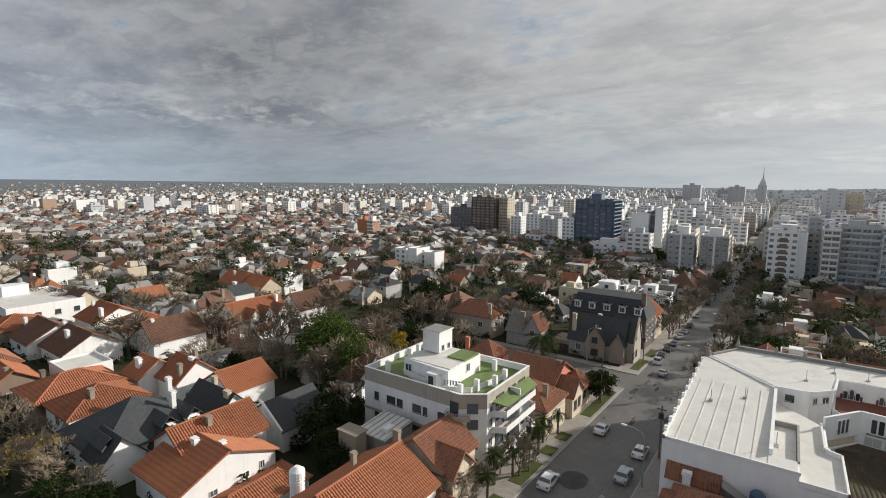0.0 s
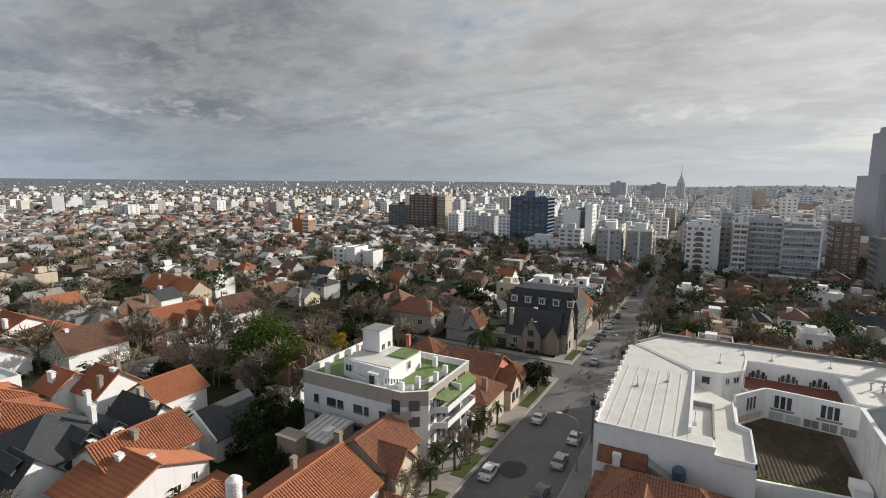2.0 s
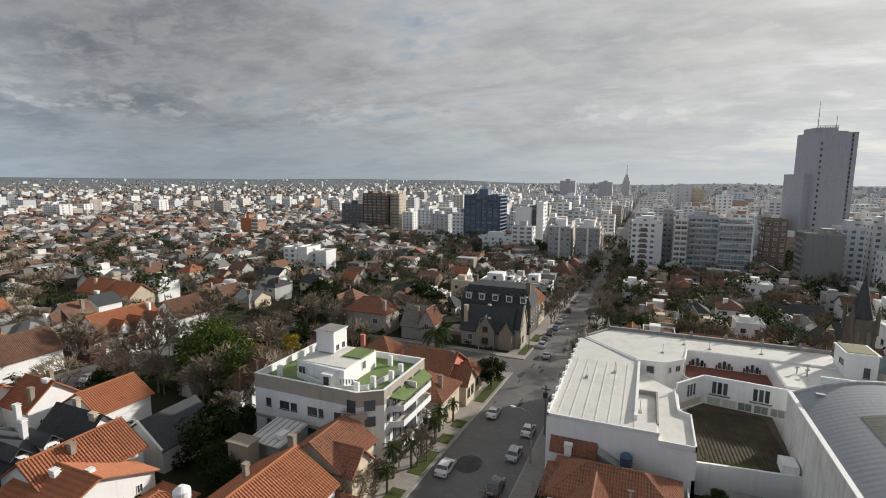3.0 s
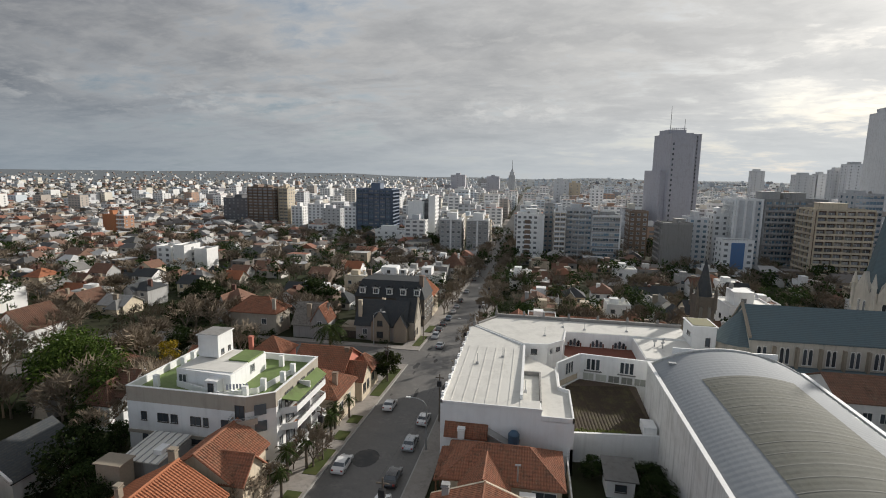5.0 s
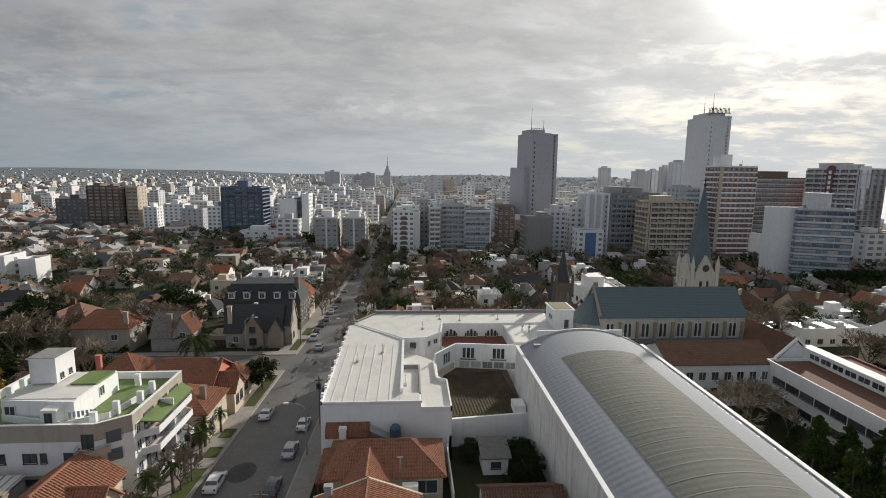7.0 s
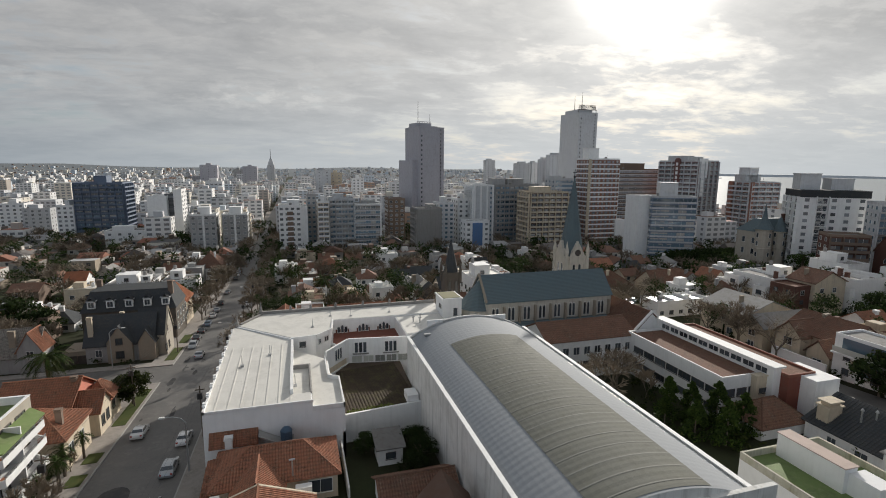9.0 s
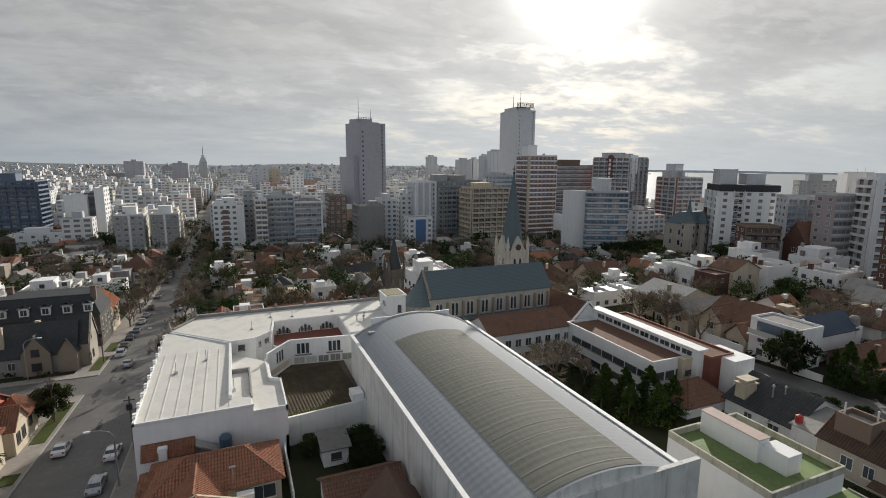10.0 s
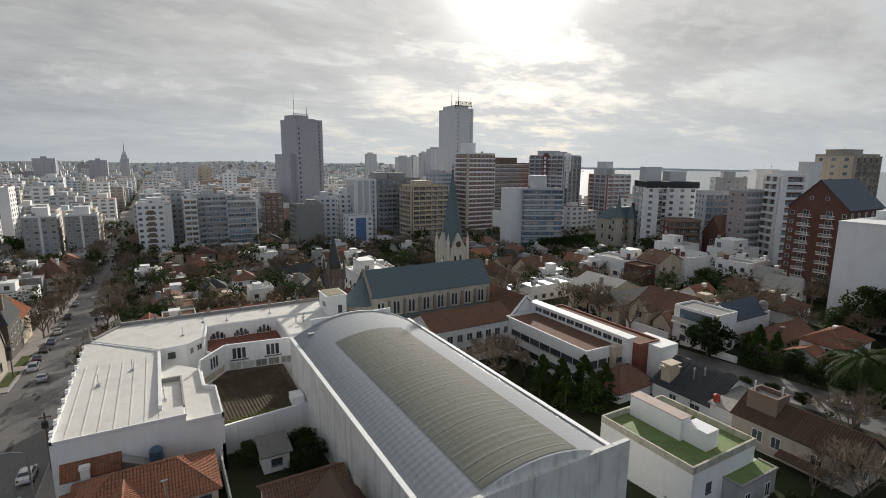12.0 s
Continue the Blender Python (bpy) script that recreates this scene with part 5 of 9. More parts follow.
BARE = [bare_tree("bare_tree", 11 + i, x, y, h, "leafless brown winter tree") for i, (x, y, h) in enumerate(((-92, 66, 11), (-88, 58, 10), (-27.5, 58, 7), (-84, 88, 11)))]
LEAFY = [leafy_tree("evergreen_tree", 31, -79, 70.5, 12.0, 7.6, LEAF_GREEN, "large bright green leafy tree", 120, 0.30, 0.10, 75),
         leafy_tree("evergreen_tree", 32, -53.5, 46.5, 8.0, 4.2, LEAF_DARK, "dark green garden tree between houses", 60, 0.25, 0.08, 64),
         leafy_tree("evergreen_tree", 33, -27.6, 93, 6.0, 3.2, LEAF_OLIVE, "dark olive street tree on the grass verge", 52, 0.24, 0.28, 60),
         leafy_tree("evergreen_tree", 34, -70, 84, 7.5, 3.4, LEAF_YELLOW, "yellow-green autumn garden tree", 30, 0.24, 0.2, 40)]
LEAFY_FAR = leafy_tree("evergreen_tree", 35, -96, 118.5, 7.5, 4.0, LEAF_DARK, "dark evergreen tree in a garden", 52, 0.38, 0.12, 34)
CONE = conifer("cypress", 51, 61.8, 57.5, 7.2, 2.3, "dark green cypress beside the school")
PALM = palm("palm_tree", 61, -42.5, 99.5, 8.8, 4.6, "large feathery palm tree")
SMALLPALM = palm("palm_tree", 62, -28.2, 57.4, 4.2, 1.7, "slim street palm by the pavement", 22)


def plant(proto, x, y, s=1.0, sz=None, yaw=0.0, label=""):
    ob = copy_thing(proto, pose(x, y, ground(y) - 0.05, 0, 0, yaw) @ Matrix.Diagonal((s, s, sz or s, 1)))
    if label:
        ob["label"] = label
    return ob


# ---------------------------------------------------------------- cars


def car(name, x, y, yaw, m, label, z=None):
    c = thing(name, x, y, ground(y) if z is None else z, label, "car", "parked cars", yaw)
    prof = [(-2.1, 0.30), (-2.12, 0.62), (-2.0, 0.88), (-1.75, 0.98), (-1.55, 1.02), (-1.05, 1.42), (-0.3, 1.48), (0.35, 1.42), (1.0, 0.98), (1.75, 0.86), (2.08, 0.66), (2.1, 0.32)]
    b = B()
    n = len(prof)
    inset = lambda z: 0.86 if z < 1.0 else 0.86 - (z - 1.0) * 0.42
    left = [(inset(z), yy, z) for yy, z in prof]
    right = [(-inset(z), yy, z) for yy, z in prof]
    b.v = left + right
    b.f = [tuple(range(n)), tuple(reversed(range(n, 2 * n)))] + [((i + 1) % n, i, n + i, n + (i + 1) % n) for i in range(n)]
    b.m = [0] * len(b.f)
    body = part("body", b, m, c, world=False)
    e = 0.012
    part("windscreen", B().poly([(-0.66, 0.45 + e, 1.38 + e), (-0.76, 0.97 + e, 1.02 + e), (0.76, 0.97 + e, 1.02 + e), (0.66, 0.45 + e, 1.38 + e)]), PANE, c, world=False)
    part("rear_window", B().poly([(0.66, -1.09 - e, 1.38 + e), (0.78, -1.50 - e, 1.06 + e), (-0.78, -1.50 - e, 1.06 + e), (-0.66, -1.09 - e, 1.38 + e)]), PANE, c, world=False)
    for s in (1, -1):
        part("side_window", B().poly([(s * 0.875, -1.40, 1.04), (s * 0.875, 0.82, 1.04), (s * 0.72, 0.30, 1.38), (s * 0.72, -1.0, 1.38)][::s]), PANE, c, world=False)
        for yy in (-1.32, 1.3):
            part("wheel", B().tube((s * 0.70, yy, 0.31), (s * 0.885, yy, 0.31), 0.31, 0.31, 12).tube((s * 0.80, yy, 0.31), (s * 0.895, yy, 0.31), 0.19, 0.19, 10, 1), [TYRE, METAL], c, world=False)
        part("headlight", B().box(s * 0.62 - 0.16, 2.02, 0.60, s * 0.62 + 0.16, 2.105, 0.76), FRAME_WHITE, c, world=False)
        part("tail_light", B().box(s * 0.66 - 0.13, -2.125, 0.66, s * 0.66 + 0.13, -2.04, 0.88), RED, c, world=False)
    return c


PAINT_WHITE = mat("white_car_paint", (0.70, 0.70, 0.70), 0.25, var=0.03, coat=1.0, bump=0.0, dirt_amount=0.1)
PAINT_SILVER = mat("silver_car_paint", (0.36, 0.38, 0.40), 0.3, metal=0.5, var=0.03, coat=1.0, bump=0.0, dirt_amount=0.1)
PAINT_DARK = mat("black_car_paint", (0.025, 0.027, 0.03), 0.25, var=0.03, coat=1.0, bump=0.0, dirt_amount=0.1)
PAINT_BLUE = mat("blue_grey_car_paint", (0.16, 0.21, 0.27), 0.3, metal=0.3, var=0.03, coat=1.0, bump=0.0, dirt_amount=0.1)
CARS = {"w": car("car", -23.6, 58.9, 0, PAINT_WHITE, "white hatchback parked at the kerb"),
        "s": car("car", -15.9, 66.9, 0, PAINT_SILVER, "silver saloon parked at the kerb"),
        "d": car("car", -15.9, 57.2, 0, PAINT_DARK, "black car parked in the shade"),
        "b": car("car", -24.0, 150, 0, PAINT_BLUE, "blue-grey car parked along the street")}


def park(kind, x, y, yaw=0.0):
    sl = math.degrees(math.atan2(ground(y + 2) - ground(y - 2), 4))
    copy_thing(CARS[kind], pose(x, y, ground(y), 0, 0, yaw) @ pose(0, 0, 0, sl if abs(yaw) < 45 or abs(yaw) > 135 else 0))


for kind, x, y, yaw in (("w", -15.7, 75.5, 0), ("w", -22.9, 79.8, 0), ("d", -24.3, 135, 0), ("s", -24.0, 128, 180), ("d", -24.3, 142, 0), ("s", -21, 119, 0),
                        ("w", -24.2, 160, 0), ("s", -24.2, 168, 0), ("d", -24.2, 178, 0), ("w", -15.4, 152, 180), ("w", -15.3, 174, 180), ("s", -24.2, 195, 0),
                        ("d", -24.2, 222, 0), ("w", -24.2, 232, 0), ("s", -24.2, 240, 0), ("w", -15.2, 236, 180), ("b", -15.2, 255, 180), ("w", -24.2, 262, 0), ("d", -24.2, 280, 0),
                        ("w", -15.2, 290, 180), ("w", -100.6, 60, 0), ("s", -100.7, 66, 0), ("w", -15.7, 51, 0), ("d", 107, 60, 90), ("s", 96.5, 29, 0)):
    park(kind, x, y, yaw)
for i in range(7):
    park("wsdbwws"[i], 100 + i * 3.1, 128 + (i % 3) * 1.6, 20)
    park("swwbdsw"[i], 102 + i * 3.1, 136 + (i % 2) * 1.2, 20)

# ---------------------------------------------------------------- nearby houses


def small_window(parent, x, y, z, w, h, face="s", m=None, frame_mat=None, local=True):
    """A far-off window: frame, sill and glass in one piece."""
    m, frame_mat = m or PANE, frame_mat or FRAME_WHITE
    key = ("far", round(w, 1), round(h, 1), m.name, frame_mat.name)
    if key not in SHARED:
        hw = w / 2
        b = B().box(-hw, -0.04, 0, hw, 0.02, h, 1)
        b.box(-hw - 0.1, -0.12, -0.1, hw + 0.1, 0.02, 0).box(-hw - 0.06, -0.09, 0, -hw, 0.02, h).box(hw, -0.09, 0, hw + 0.06, 0.02, h).box(-hw - 0.06, -0.09, h, hw + 0.06, 0.02, h + 0.08)
        SHARED[key] = b.mesh("window", [frame_mat, m])
    off = Vector((0, 0, 0)) if local else top_of(parent).location
    ob = new("window", SHARED[key])
    ob.parent = parent
    ob.matrix_basis = pose(x - off[0], y - off[1], z - off[2], 0, 0, FACING[face])
    return ob


def near_house(x0, x1, y0, y1, ze, zr, kind, axis, wall, roof, label, chimneys=(), wins=(), category="house", cmat=None, over=0.45):
    g = ground((y0 + y1) / 2)
    h = thing("house", (x0 + x1) / 2, (y0 + y1) / 2, g, label, category)
    pitched(h, x0, x1, y0, y1, g - 1.5, ze, zr, kind, axis, wall, roof, over)
    for c in chimneys:
        chimney(h, c[0], c[1], ze - 1, min(c[2], zr + 0.15) - 0.1, m=cmat or (STONE if int(c[0] + c[1]) % 3 == 0 else wall), w=c[3] if len(c) > 3 else 0.8)
    for face, a, z, w, hh in wins:
        if face == "s":
            window(h, a, y0, z, w, hh, "s", FRAME_WHITE)
        elif face == "e":
            window(h, x1, a, z, w, hh, "e", FRAME_WHITE)
        elif face == "w":
            window(h, x0, a, z, w, hh, "w", FRAME_WHITE)
    return h


a2 = near_house(-63, -53, 24.8, 37.6, 5.2, 7.9, "gable", "x", WHITE, TILE_BRIGHT, "white house with orange tiled gable roof", ((-58.5, 30, 8.6, 0.9), (-55.0, 31.6, 8.6, 0.6)),
                (("e", 29, 3.2, 0.9, 0.7), ("e", 33.2, 3.4, 0.9, 0.7), ("e", 35.6, 3.6, 0.6, 0.9)))
pitched(a2, -53, -47.5, 26.5, 38.5, 0, 2.9, 4.0, "hip", "y", WHITE, TILE_BRIGHT, 0.4)
near_house(-66, -57.5, 28.5, 39.5, 6.2, 9.0, "gable", "y", WHITE, TILE, "white house with orange tiled roof and dark gable", ((-60.5, 33, 9.4),))
near_house(-42.4, -31.2, 31.0, 43.6, 5.3, 8.5, "gable", "y", WHITE, TILE_BRIGHT, "house with broad orange tiled gable roof", ((-39.4, 38.5, 8.6, 0.5),), (("e", 38, 3, 1.2, 1.3), ("s", -36.8, 5.4, 0.9, 1.0)))
c1 = near_house(-39.6, -31.6, 45.2, 53.0, 6.0, 8.7, "gable", "y", CREAM, TILE_MID, "cream two-storey house with hipped clay roof", ((-39.0, 45.8, 8.4, 0.9),), (("s", -34, 3.6, 1.4, 1.3), ("e", 48.5, 3.7, 1.3, 1.4), ("e", 46, 0.9, 1.2, 1.4)), cmat=STONE)
pitched(c1, -37.0, -30.2, 45.6, 49.8, 0, 5.6, 7.7, "gable", "x", CREAM, TILE_MID, 0.45, wall_name="wing_wall")
pitched(c1, -35.0, -29.2, 42.4, 45.6, 0, 2.7, 4.0, "hip", "x", CREAM, TILE_MID, 0.4, wall_name="porch_wall")


def metal_roof_house():
    h = thing("house", -44.5, 49.5, ground(49), "low house with white sheet metal roof", "house")
    part("wall", B().box(-47, 46.9, 0, -42, 52.4, 5.7), GREY, h)
    part("roof", B().slab([(-47.2, 46.6, 5.8), (-41.8, 46.6, 5.8), (-41.8, 52.6, 6.3), (-47.2, 52.6, 6.3)], 0.15), MEMBRANE, h)
    for i in range(6):
        x = -46.8 + i * 0.95
        part("roof_seam", B().slab([(x, 46.6, 5.88), (x + 0.1, 46.6, 5.88), (x + 0.1, 52.6, 6.38), (x, 52.6, 6.38)], 0.1), METAL, h)
    part("roof_light", B().box(-43.6, 48.0, 6.0, -42.5, 49.6, 6.6), WHITE, h)
    part("tank_block", B().box(-47.4, 43.6, 0, -44.2, 45.6, 7.0).box(-47.6, 43.4, 7.0, -44.0, 45.8, 7.15), STONE, h)


metal_roof_house()
sl = near_house(-65.5, -57.3, 42.0, 50.6, 4.6, 7.6, "gable", "y", WHITE, SLATE, "house with black slate roof and white verges", ((-64.6, 41.6, 9.0, 0.7),))
part("verge", B().slab([(-65.9, 41.5, 4.75), (-65.9, 41.8, 4.75), (-61.4, 41.8, 8.0), (-61.4, 41.5, 8.0)], 0.35).slab([(-61.4, 41.5, 8.0), (-61.4, 41.8, 8.0), (-56.9, 41.8, 4.75), (-56.9, 41.5, 4.75)], 0.35), WHITE, sl)
s2 = near_house(-81, -68.5, 23.0, 36.5, 5.4, 9.4, "hip", "x", WHITE, SLATE, "large house with dark grey slate roofs and white gables", ((-71.5, 33.8, 9.9, 1.0), (-77, 36, 9.6)), (("e", 30, 3, 1.2, 1.3),))
pitched(s2, -72, -66.5, 22.5, 27.5, 0, 5.2, 7.9, "gable", "x", WHITE, SLATE, 0.3)
pitched(s2, -73.5, -67.5, 29.0, 33.0, 0, 4.6, 6.8, "gable", "x", WHITE, SLATE, 0.3)
for y in (24.2, 31.5, 35.0):
    part("dormer", B().box(-70.2, y - 0.9, 5.0, -68.0, y + 0.9, 6.8), WHITE, s2)
    part("dormer_roof", B().slab([(-72.5, y - 1.2, 6.7), (-67.7, y - 1.2, 6.7), (-67.7, y, 7.9), (-72.5, y, 7.9)], 0.15).slab([(-72.5, y, 7.9), (-67.7, y, 7.9), (-67.7, y + 1.2, 6.7), (-72.5, y + 1.2, 6.7)], 0.15), SLATE, s2)
    window(s2, -68.0, y, 5.4, 0.9, 1.0, "e", FRAME_WHITE)
near_house(-76, -66.8, 37.6, 43.5, 5.2, 8.2, "gable", "x", WHITE, SLATE, "slate-roofed house with stepped white chimneys", ((-67.6, 40, 9.2, 1.2), (-74.5, 42, 8.8, 0.9)), (), cmat=CREAM)
near_house(-83.5, -74.8, 45.0, 53.5, 4.6, 7.2, "gable", "y", WHITE, TILE_BRIGHT, "white gabled house with orange roof", (), ())
near_house(-90.5, -83.8, 40.5, 48.0, 5.5, 8.6, "gable", "x", WHITE, TILE, "white house with stepped gable and many chimneys", ((-85, 44, 8.8, 1.4), (-88.6, 46.5, 9.0, 1.0), (-84.4, 41.5, 8.4, 0.8)), ())
near_house(-92.3, -83.0, 24.6, 35.6, 5.6, 8.0, "hip", "x", WHITE, TILE, "white house with red tiled hip roof", ((-85.5, 28.5, 8.2, 1.1),), (("s", -87.5, 3.5, 1.4, 1.4), ("e", 29, 3.5, 1.2, 1.3)), cmat=STONE)
near_house(-103, -93.0, 23.6, 36.2, 5.6, 7.8, "hip", "y", BROWN, TILE, "half-timbered house with orange tiled roof", ((-101, 27, 8.0, 1.0),), (("e", 28, 3.3, 1.5, 1.2),))
near_house(-97, -91, 37.5, 44.5, 5.5, 8.0, "gable", "x", WHITE, TILE_BRIGHT, "white house with orange tiles and tall white chimney", ((-94, 39, 10.2, 1.5), (-91.6, 43.5, 8.6)), ())


def flat_house(x0, x1, y0, y1, zt, label, wall=None, roof=None, wins=True, extra=(), z0=None, stripe=None):
    g = ground((y0 + y1) / 2) if z0 is None else z0
    h = thing("flat_house", (x0 + x1) / 2, (y0 + y1) / 2, g, label, "house")
    part("wall", B().box(x0, y0, g - 2, x1, y1, zt - 0.5), wall or WHITE, h)
    p = B()
    parapet(p, x0, y0, x1, y1, zt - 0.5, zt, 0.2)
    part("parapet", p, wall or WHITE, h)
    part("roof", B().box(x0 + .2, y0 + .2, zt - 0.5, x1 - .2, y1 - .2, zt - 0.42), roof or MEMBRANE, h)
    if wins:
        n = max(1, int((x1 - x0) / 3.2))
        lev = max(1, int((zt - g) / 3))
        side, sx = ("e", x1) if x0 < 0 else ("w", x0)
        for k in range(lev):
            for i in range(n):
                window(h, x0 + (x1 - x0) * (i + 0.5) / n, y0, g + 1.0 + 2.9 * k, 1.3, 1.2, "s", FRAME_DARK if (i + k) % 2 else FRAME_WHITE)
            for i in range(max(1, int((y1 - y0) / 3.6))):
                window(h, sx, y0 + (y1 - y0) * (i + 0.5) / max(1, int((y1 - y0) / 3.6)), g + 1.0 + 2.9 * k, 1.2, 1.2, side, FRAME_DARK)
    for (a, b, c, d, t) in extra:
        part("roof_block", B().box(a, c, zt - 0.5, b, d, t).box(a - 0.1, c - 0.1, t, b + 0.1, d + 0.1, t + 0.12), wall or WHITE, h)
        window(h, (a + b) / 2, c, zt + 0.4, 1.2, 1.1, "s", FRAME_DARK)
        part("roof_tank", B().lathe(a + 0.9, d - 0.9, [(0.6, t + 0.1), (0.62, t + 1.2), (0.4, t + 1.5), (0.1, t + 1.6)], 10), CONCRETE, h)
    if x1 - x0 > 10 and x0 > 60:
        terraced(h, x0, x1, y0, y1, zt, wall or WHITE, g)
    return h


def terraced(h, x0, x1, y0, y1, zt, wall, g):
    """Set-backs, party walls, a lower front range and roof clutter of a stepped white house."""
    rng = random.Random(int(x0 * 7 + y0))
    n = max(2, int((y1 - y0) / 4.5))
    for i in range(n):
        a, c = y0 + (y1 - y0) * i / n + 0.3, y0 + (y1 - y0) * (i + 1) / n - 0.3
        out, top = rng.uniform(1.4, 3.4), zt - rng.choice((2.6, 3.0, 4.4, 1.2))
        if top < g + 2.4:
            top = g + 2.6
        b = B().box(x0 - out, a, g - 2, x0 - 0.005, c, top - 0.8)
        b.box(x0 - out, a, top - 0.8, x0 - out + 0.18, c, top).box(x0 - out + 0.18, a, top - 0.8, x0 - 0.005, a + 0.18, top).box(x0 - out + 0.18, c - 0.18, top - 0.8, x0 - 0.005, c, top)
        part("front_range", b, rng.choice((wall, WHITE, CREAM)), h)
        part("terrace_floor", B().box(x0 - out + 0.18, a + 0.18, top - 0.8, x0 - 0.01, c - 0.18, top - 0.74), rng.choice((TILE_OLD, ROOFGREY, TILE_MID)), h, "red or grey terrace floor")
        window(h, x0 - out, (a + c) / 2, max(g + 0.8, top - 2.7), 1.8, 1.3, "w", FRAME_DARK)
    m = max(2, int((x1 - x0) / 5))
    for i in range(1, m):
        x = x0 + (x1 - x0) * i / m
        part("party_wall", B().box(x - 0.12, y0 + 0.21, zt - 0.5, x + 0.12, y1 - 0.21, zt + rng.uniform(0.1, 0.7)), wall, h)
    for i in range(4):
        x, y = rng.uniform(x0 + 1, x1 - 1), rng.uniform(y0 + 1, y1 - 1)
        chimney(h, x, y, zt - 0.5, zt + rng.uniform(0.6, 1.8), rng.uniform(0.6, 1.4), rng.uniform(0.6, 1.2), rng.choice((wall, CONCRETE, BRICK, WHITE)))


flat_house(-112, -103.5, 31, 38.5, 6.2, "white flat-roofed modern house with ribbon window")
wb = flat_house(-182, -157, 36, 53, 8.2, "long white flat-roofed building with dark red panels", extra=((-181, -176, 40, 46, 10.5),))
for x in (-161, -166):
    part("panel", B().box(x - 2, 35.9, 4.0, x + 2, 35.95, 6.0), RED, wb)
near_house(-143, -131, 33, 44, 5.0, 8.2, "gable", "x", WHITE, TILE_OLD, "terraced house with brown tiled roof and white party walls", ((-142.5, 36, 9.0), (-131.5, 40, 8.8)), (("s", -137, 2.8, 2.2, 1.2),))
near_house(-130.5, -118, 35, 46, 4.8, 8.0, "gable", "x", WHITE, TILE_OLD, "terraced house with brown tiled roof and white party walls", ((-124, 38, 8.8, 1.4),), ())
near_house(-156, -144.5, 30, 42, 5.6, 8.0, "hip", "x", STONE, TILE, "stone and white house with clay tiled roof", ((-151, 33, 8.8, 1.0),), (("s", -150, 3, 1.4, 1.3), ("e", 34, 3, 1.4, 1.3)))
near_house(-150, -138, 48, 60, 5.0, 8.0, "gable", "x", WHITE, TILE, "orange tiled house behind white chimney stacks", ((-139, 50, 9.0, 1.6), (-149, 52, 8.6)), ())
near_house(-136, -124, 50, 61, 5.0, 7.8, "hip", "x", WHITE, TILE, "orange tiled house with white chimneys", ((-126, 52, 8.6, 1.2),), ())
near_house(-122, -112.5, 50, 62, 4.6, 8.4, "gable", "y", WHITE, TILE_OLD, "white gabled house with brown roof behind bare trees", ((-117, 52, 9.0),), ())
near_house(-122, -112.5, 90, 100, 3.6, 7.6, "gable", "y", WHITE, TILE_OLD, "pale house with steep pointed gables", (), (("s", -117, 1, 1.2, 1.4),))
rc = near_house(-123, -112.6, 70.5, 86, 4.4, 8.4, "gable", "y", WHITE, TILE_BRIGHT, "brick and white corner house with orange roof", ((-116, 84.5, 9.2, 1.0),), (("e", 73, 1.0, 1.2, 1.4), ("e", 79, 1.0, 1.2, 1.4), ("e", 82, 1.0, 1.2, 1.4), ("e", 73, -0.6, 1.4, 1.2)))
part("brick_wing", B().box(-121.5, 66.8, -3, -111.8, 70.4, 4.6).box(-121.7, 66.6, 4.6, -111.6, 70.45, 4.9), BRICK, rc, "red brick wing with flat top")
for x in (-119.5, -116.5, -113.5):
    window(rc, x, 66.8, 1.4, 1.0, 1.8, "s", FRAME_WHITE)
window(rc, -111.8, 68.6, 1.4, 1.2, 1.8, "e", FRAME_WHITE)
for y in (75.0, 79.2, 83.4):
    pitched(rc, -117, -111.6, y - 1.6, y + 1.6, -3, 4.8, 6.9, "gable", "x", WHITE, TILE_BRIGHT, 0.3, wall_name="gable_wall")
    window(rc, -111.6, y, 2.6, 1.0, 1.2, "e", FRAME_DARK)
pitched(rc, -112.6, -110.9, 75, 80.5, -3, 1.6, 2.8, "hip", "y", WHITE, TILE_MID, 0.3, wall_name="porch_wall")
near_house(-176, -163.2, 103, 113, 2.4, 6.2, "gable", "x", CREAM, TILE_BRIGHT, "long house with orange tiled gable roof", ((-170, 106, 7.2, 0.9),), (("s", -172, -0.6, 1.4, 1.3), ("s", -167, -0.6, 1.4, 1.3)))
near_house(-163, -151, 104, 112.5, 2.4, 5.8, "gable", "x", CREAM, TILE_BRIGHT, "long house with orange tiled gable roof", (), (("s", -159, -0.6, 1.4, 1.3), ("s", -154, -0.6, 1.4, 1.3)))

# red and salmon houses beyond the apartment building
near_house(-39.5, -29.2, 70.6, 79.0, 4.3, 7.0, "hip", "x", CREAM, TILE_MID, "cream house with old red tiled hip roof", ((-30.6, 73.5, 7.6, 0.8),), (("e", 72.5, 1.2, 1.3, 1.5), ("e", 76, 1.2, 1.3, 1.5), ("s", -33, 1.2, 1.2, 1.3)), cmat=BROWN)
d2 = near_house(-42, -32.2, 80.4, 90.5, 4.2, 7.2, "gable", "x", SALMON, TILE_MID, "salmon-red house with clay tiled roofs", ((-32.8, 84.8, 8.4, 0.8),), (("s", -38, 1.4, 1.2, 1.3),), cmat=BROWN)
pitched(d2, -33.4, -28.6, 81.0, 86.0, -3, 3.0, 5.4, "gable", "x", CREAM, TILE_MID, 0.4, wall_name="wing_wall")
pitched(d2, -33.0, -29.0, 86.6, 91.6, -3, 2.6, 4.8, "hip", "y", CREAM, TILE_MID, 0.4, wall_name="wing_wall")
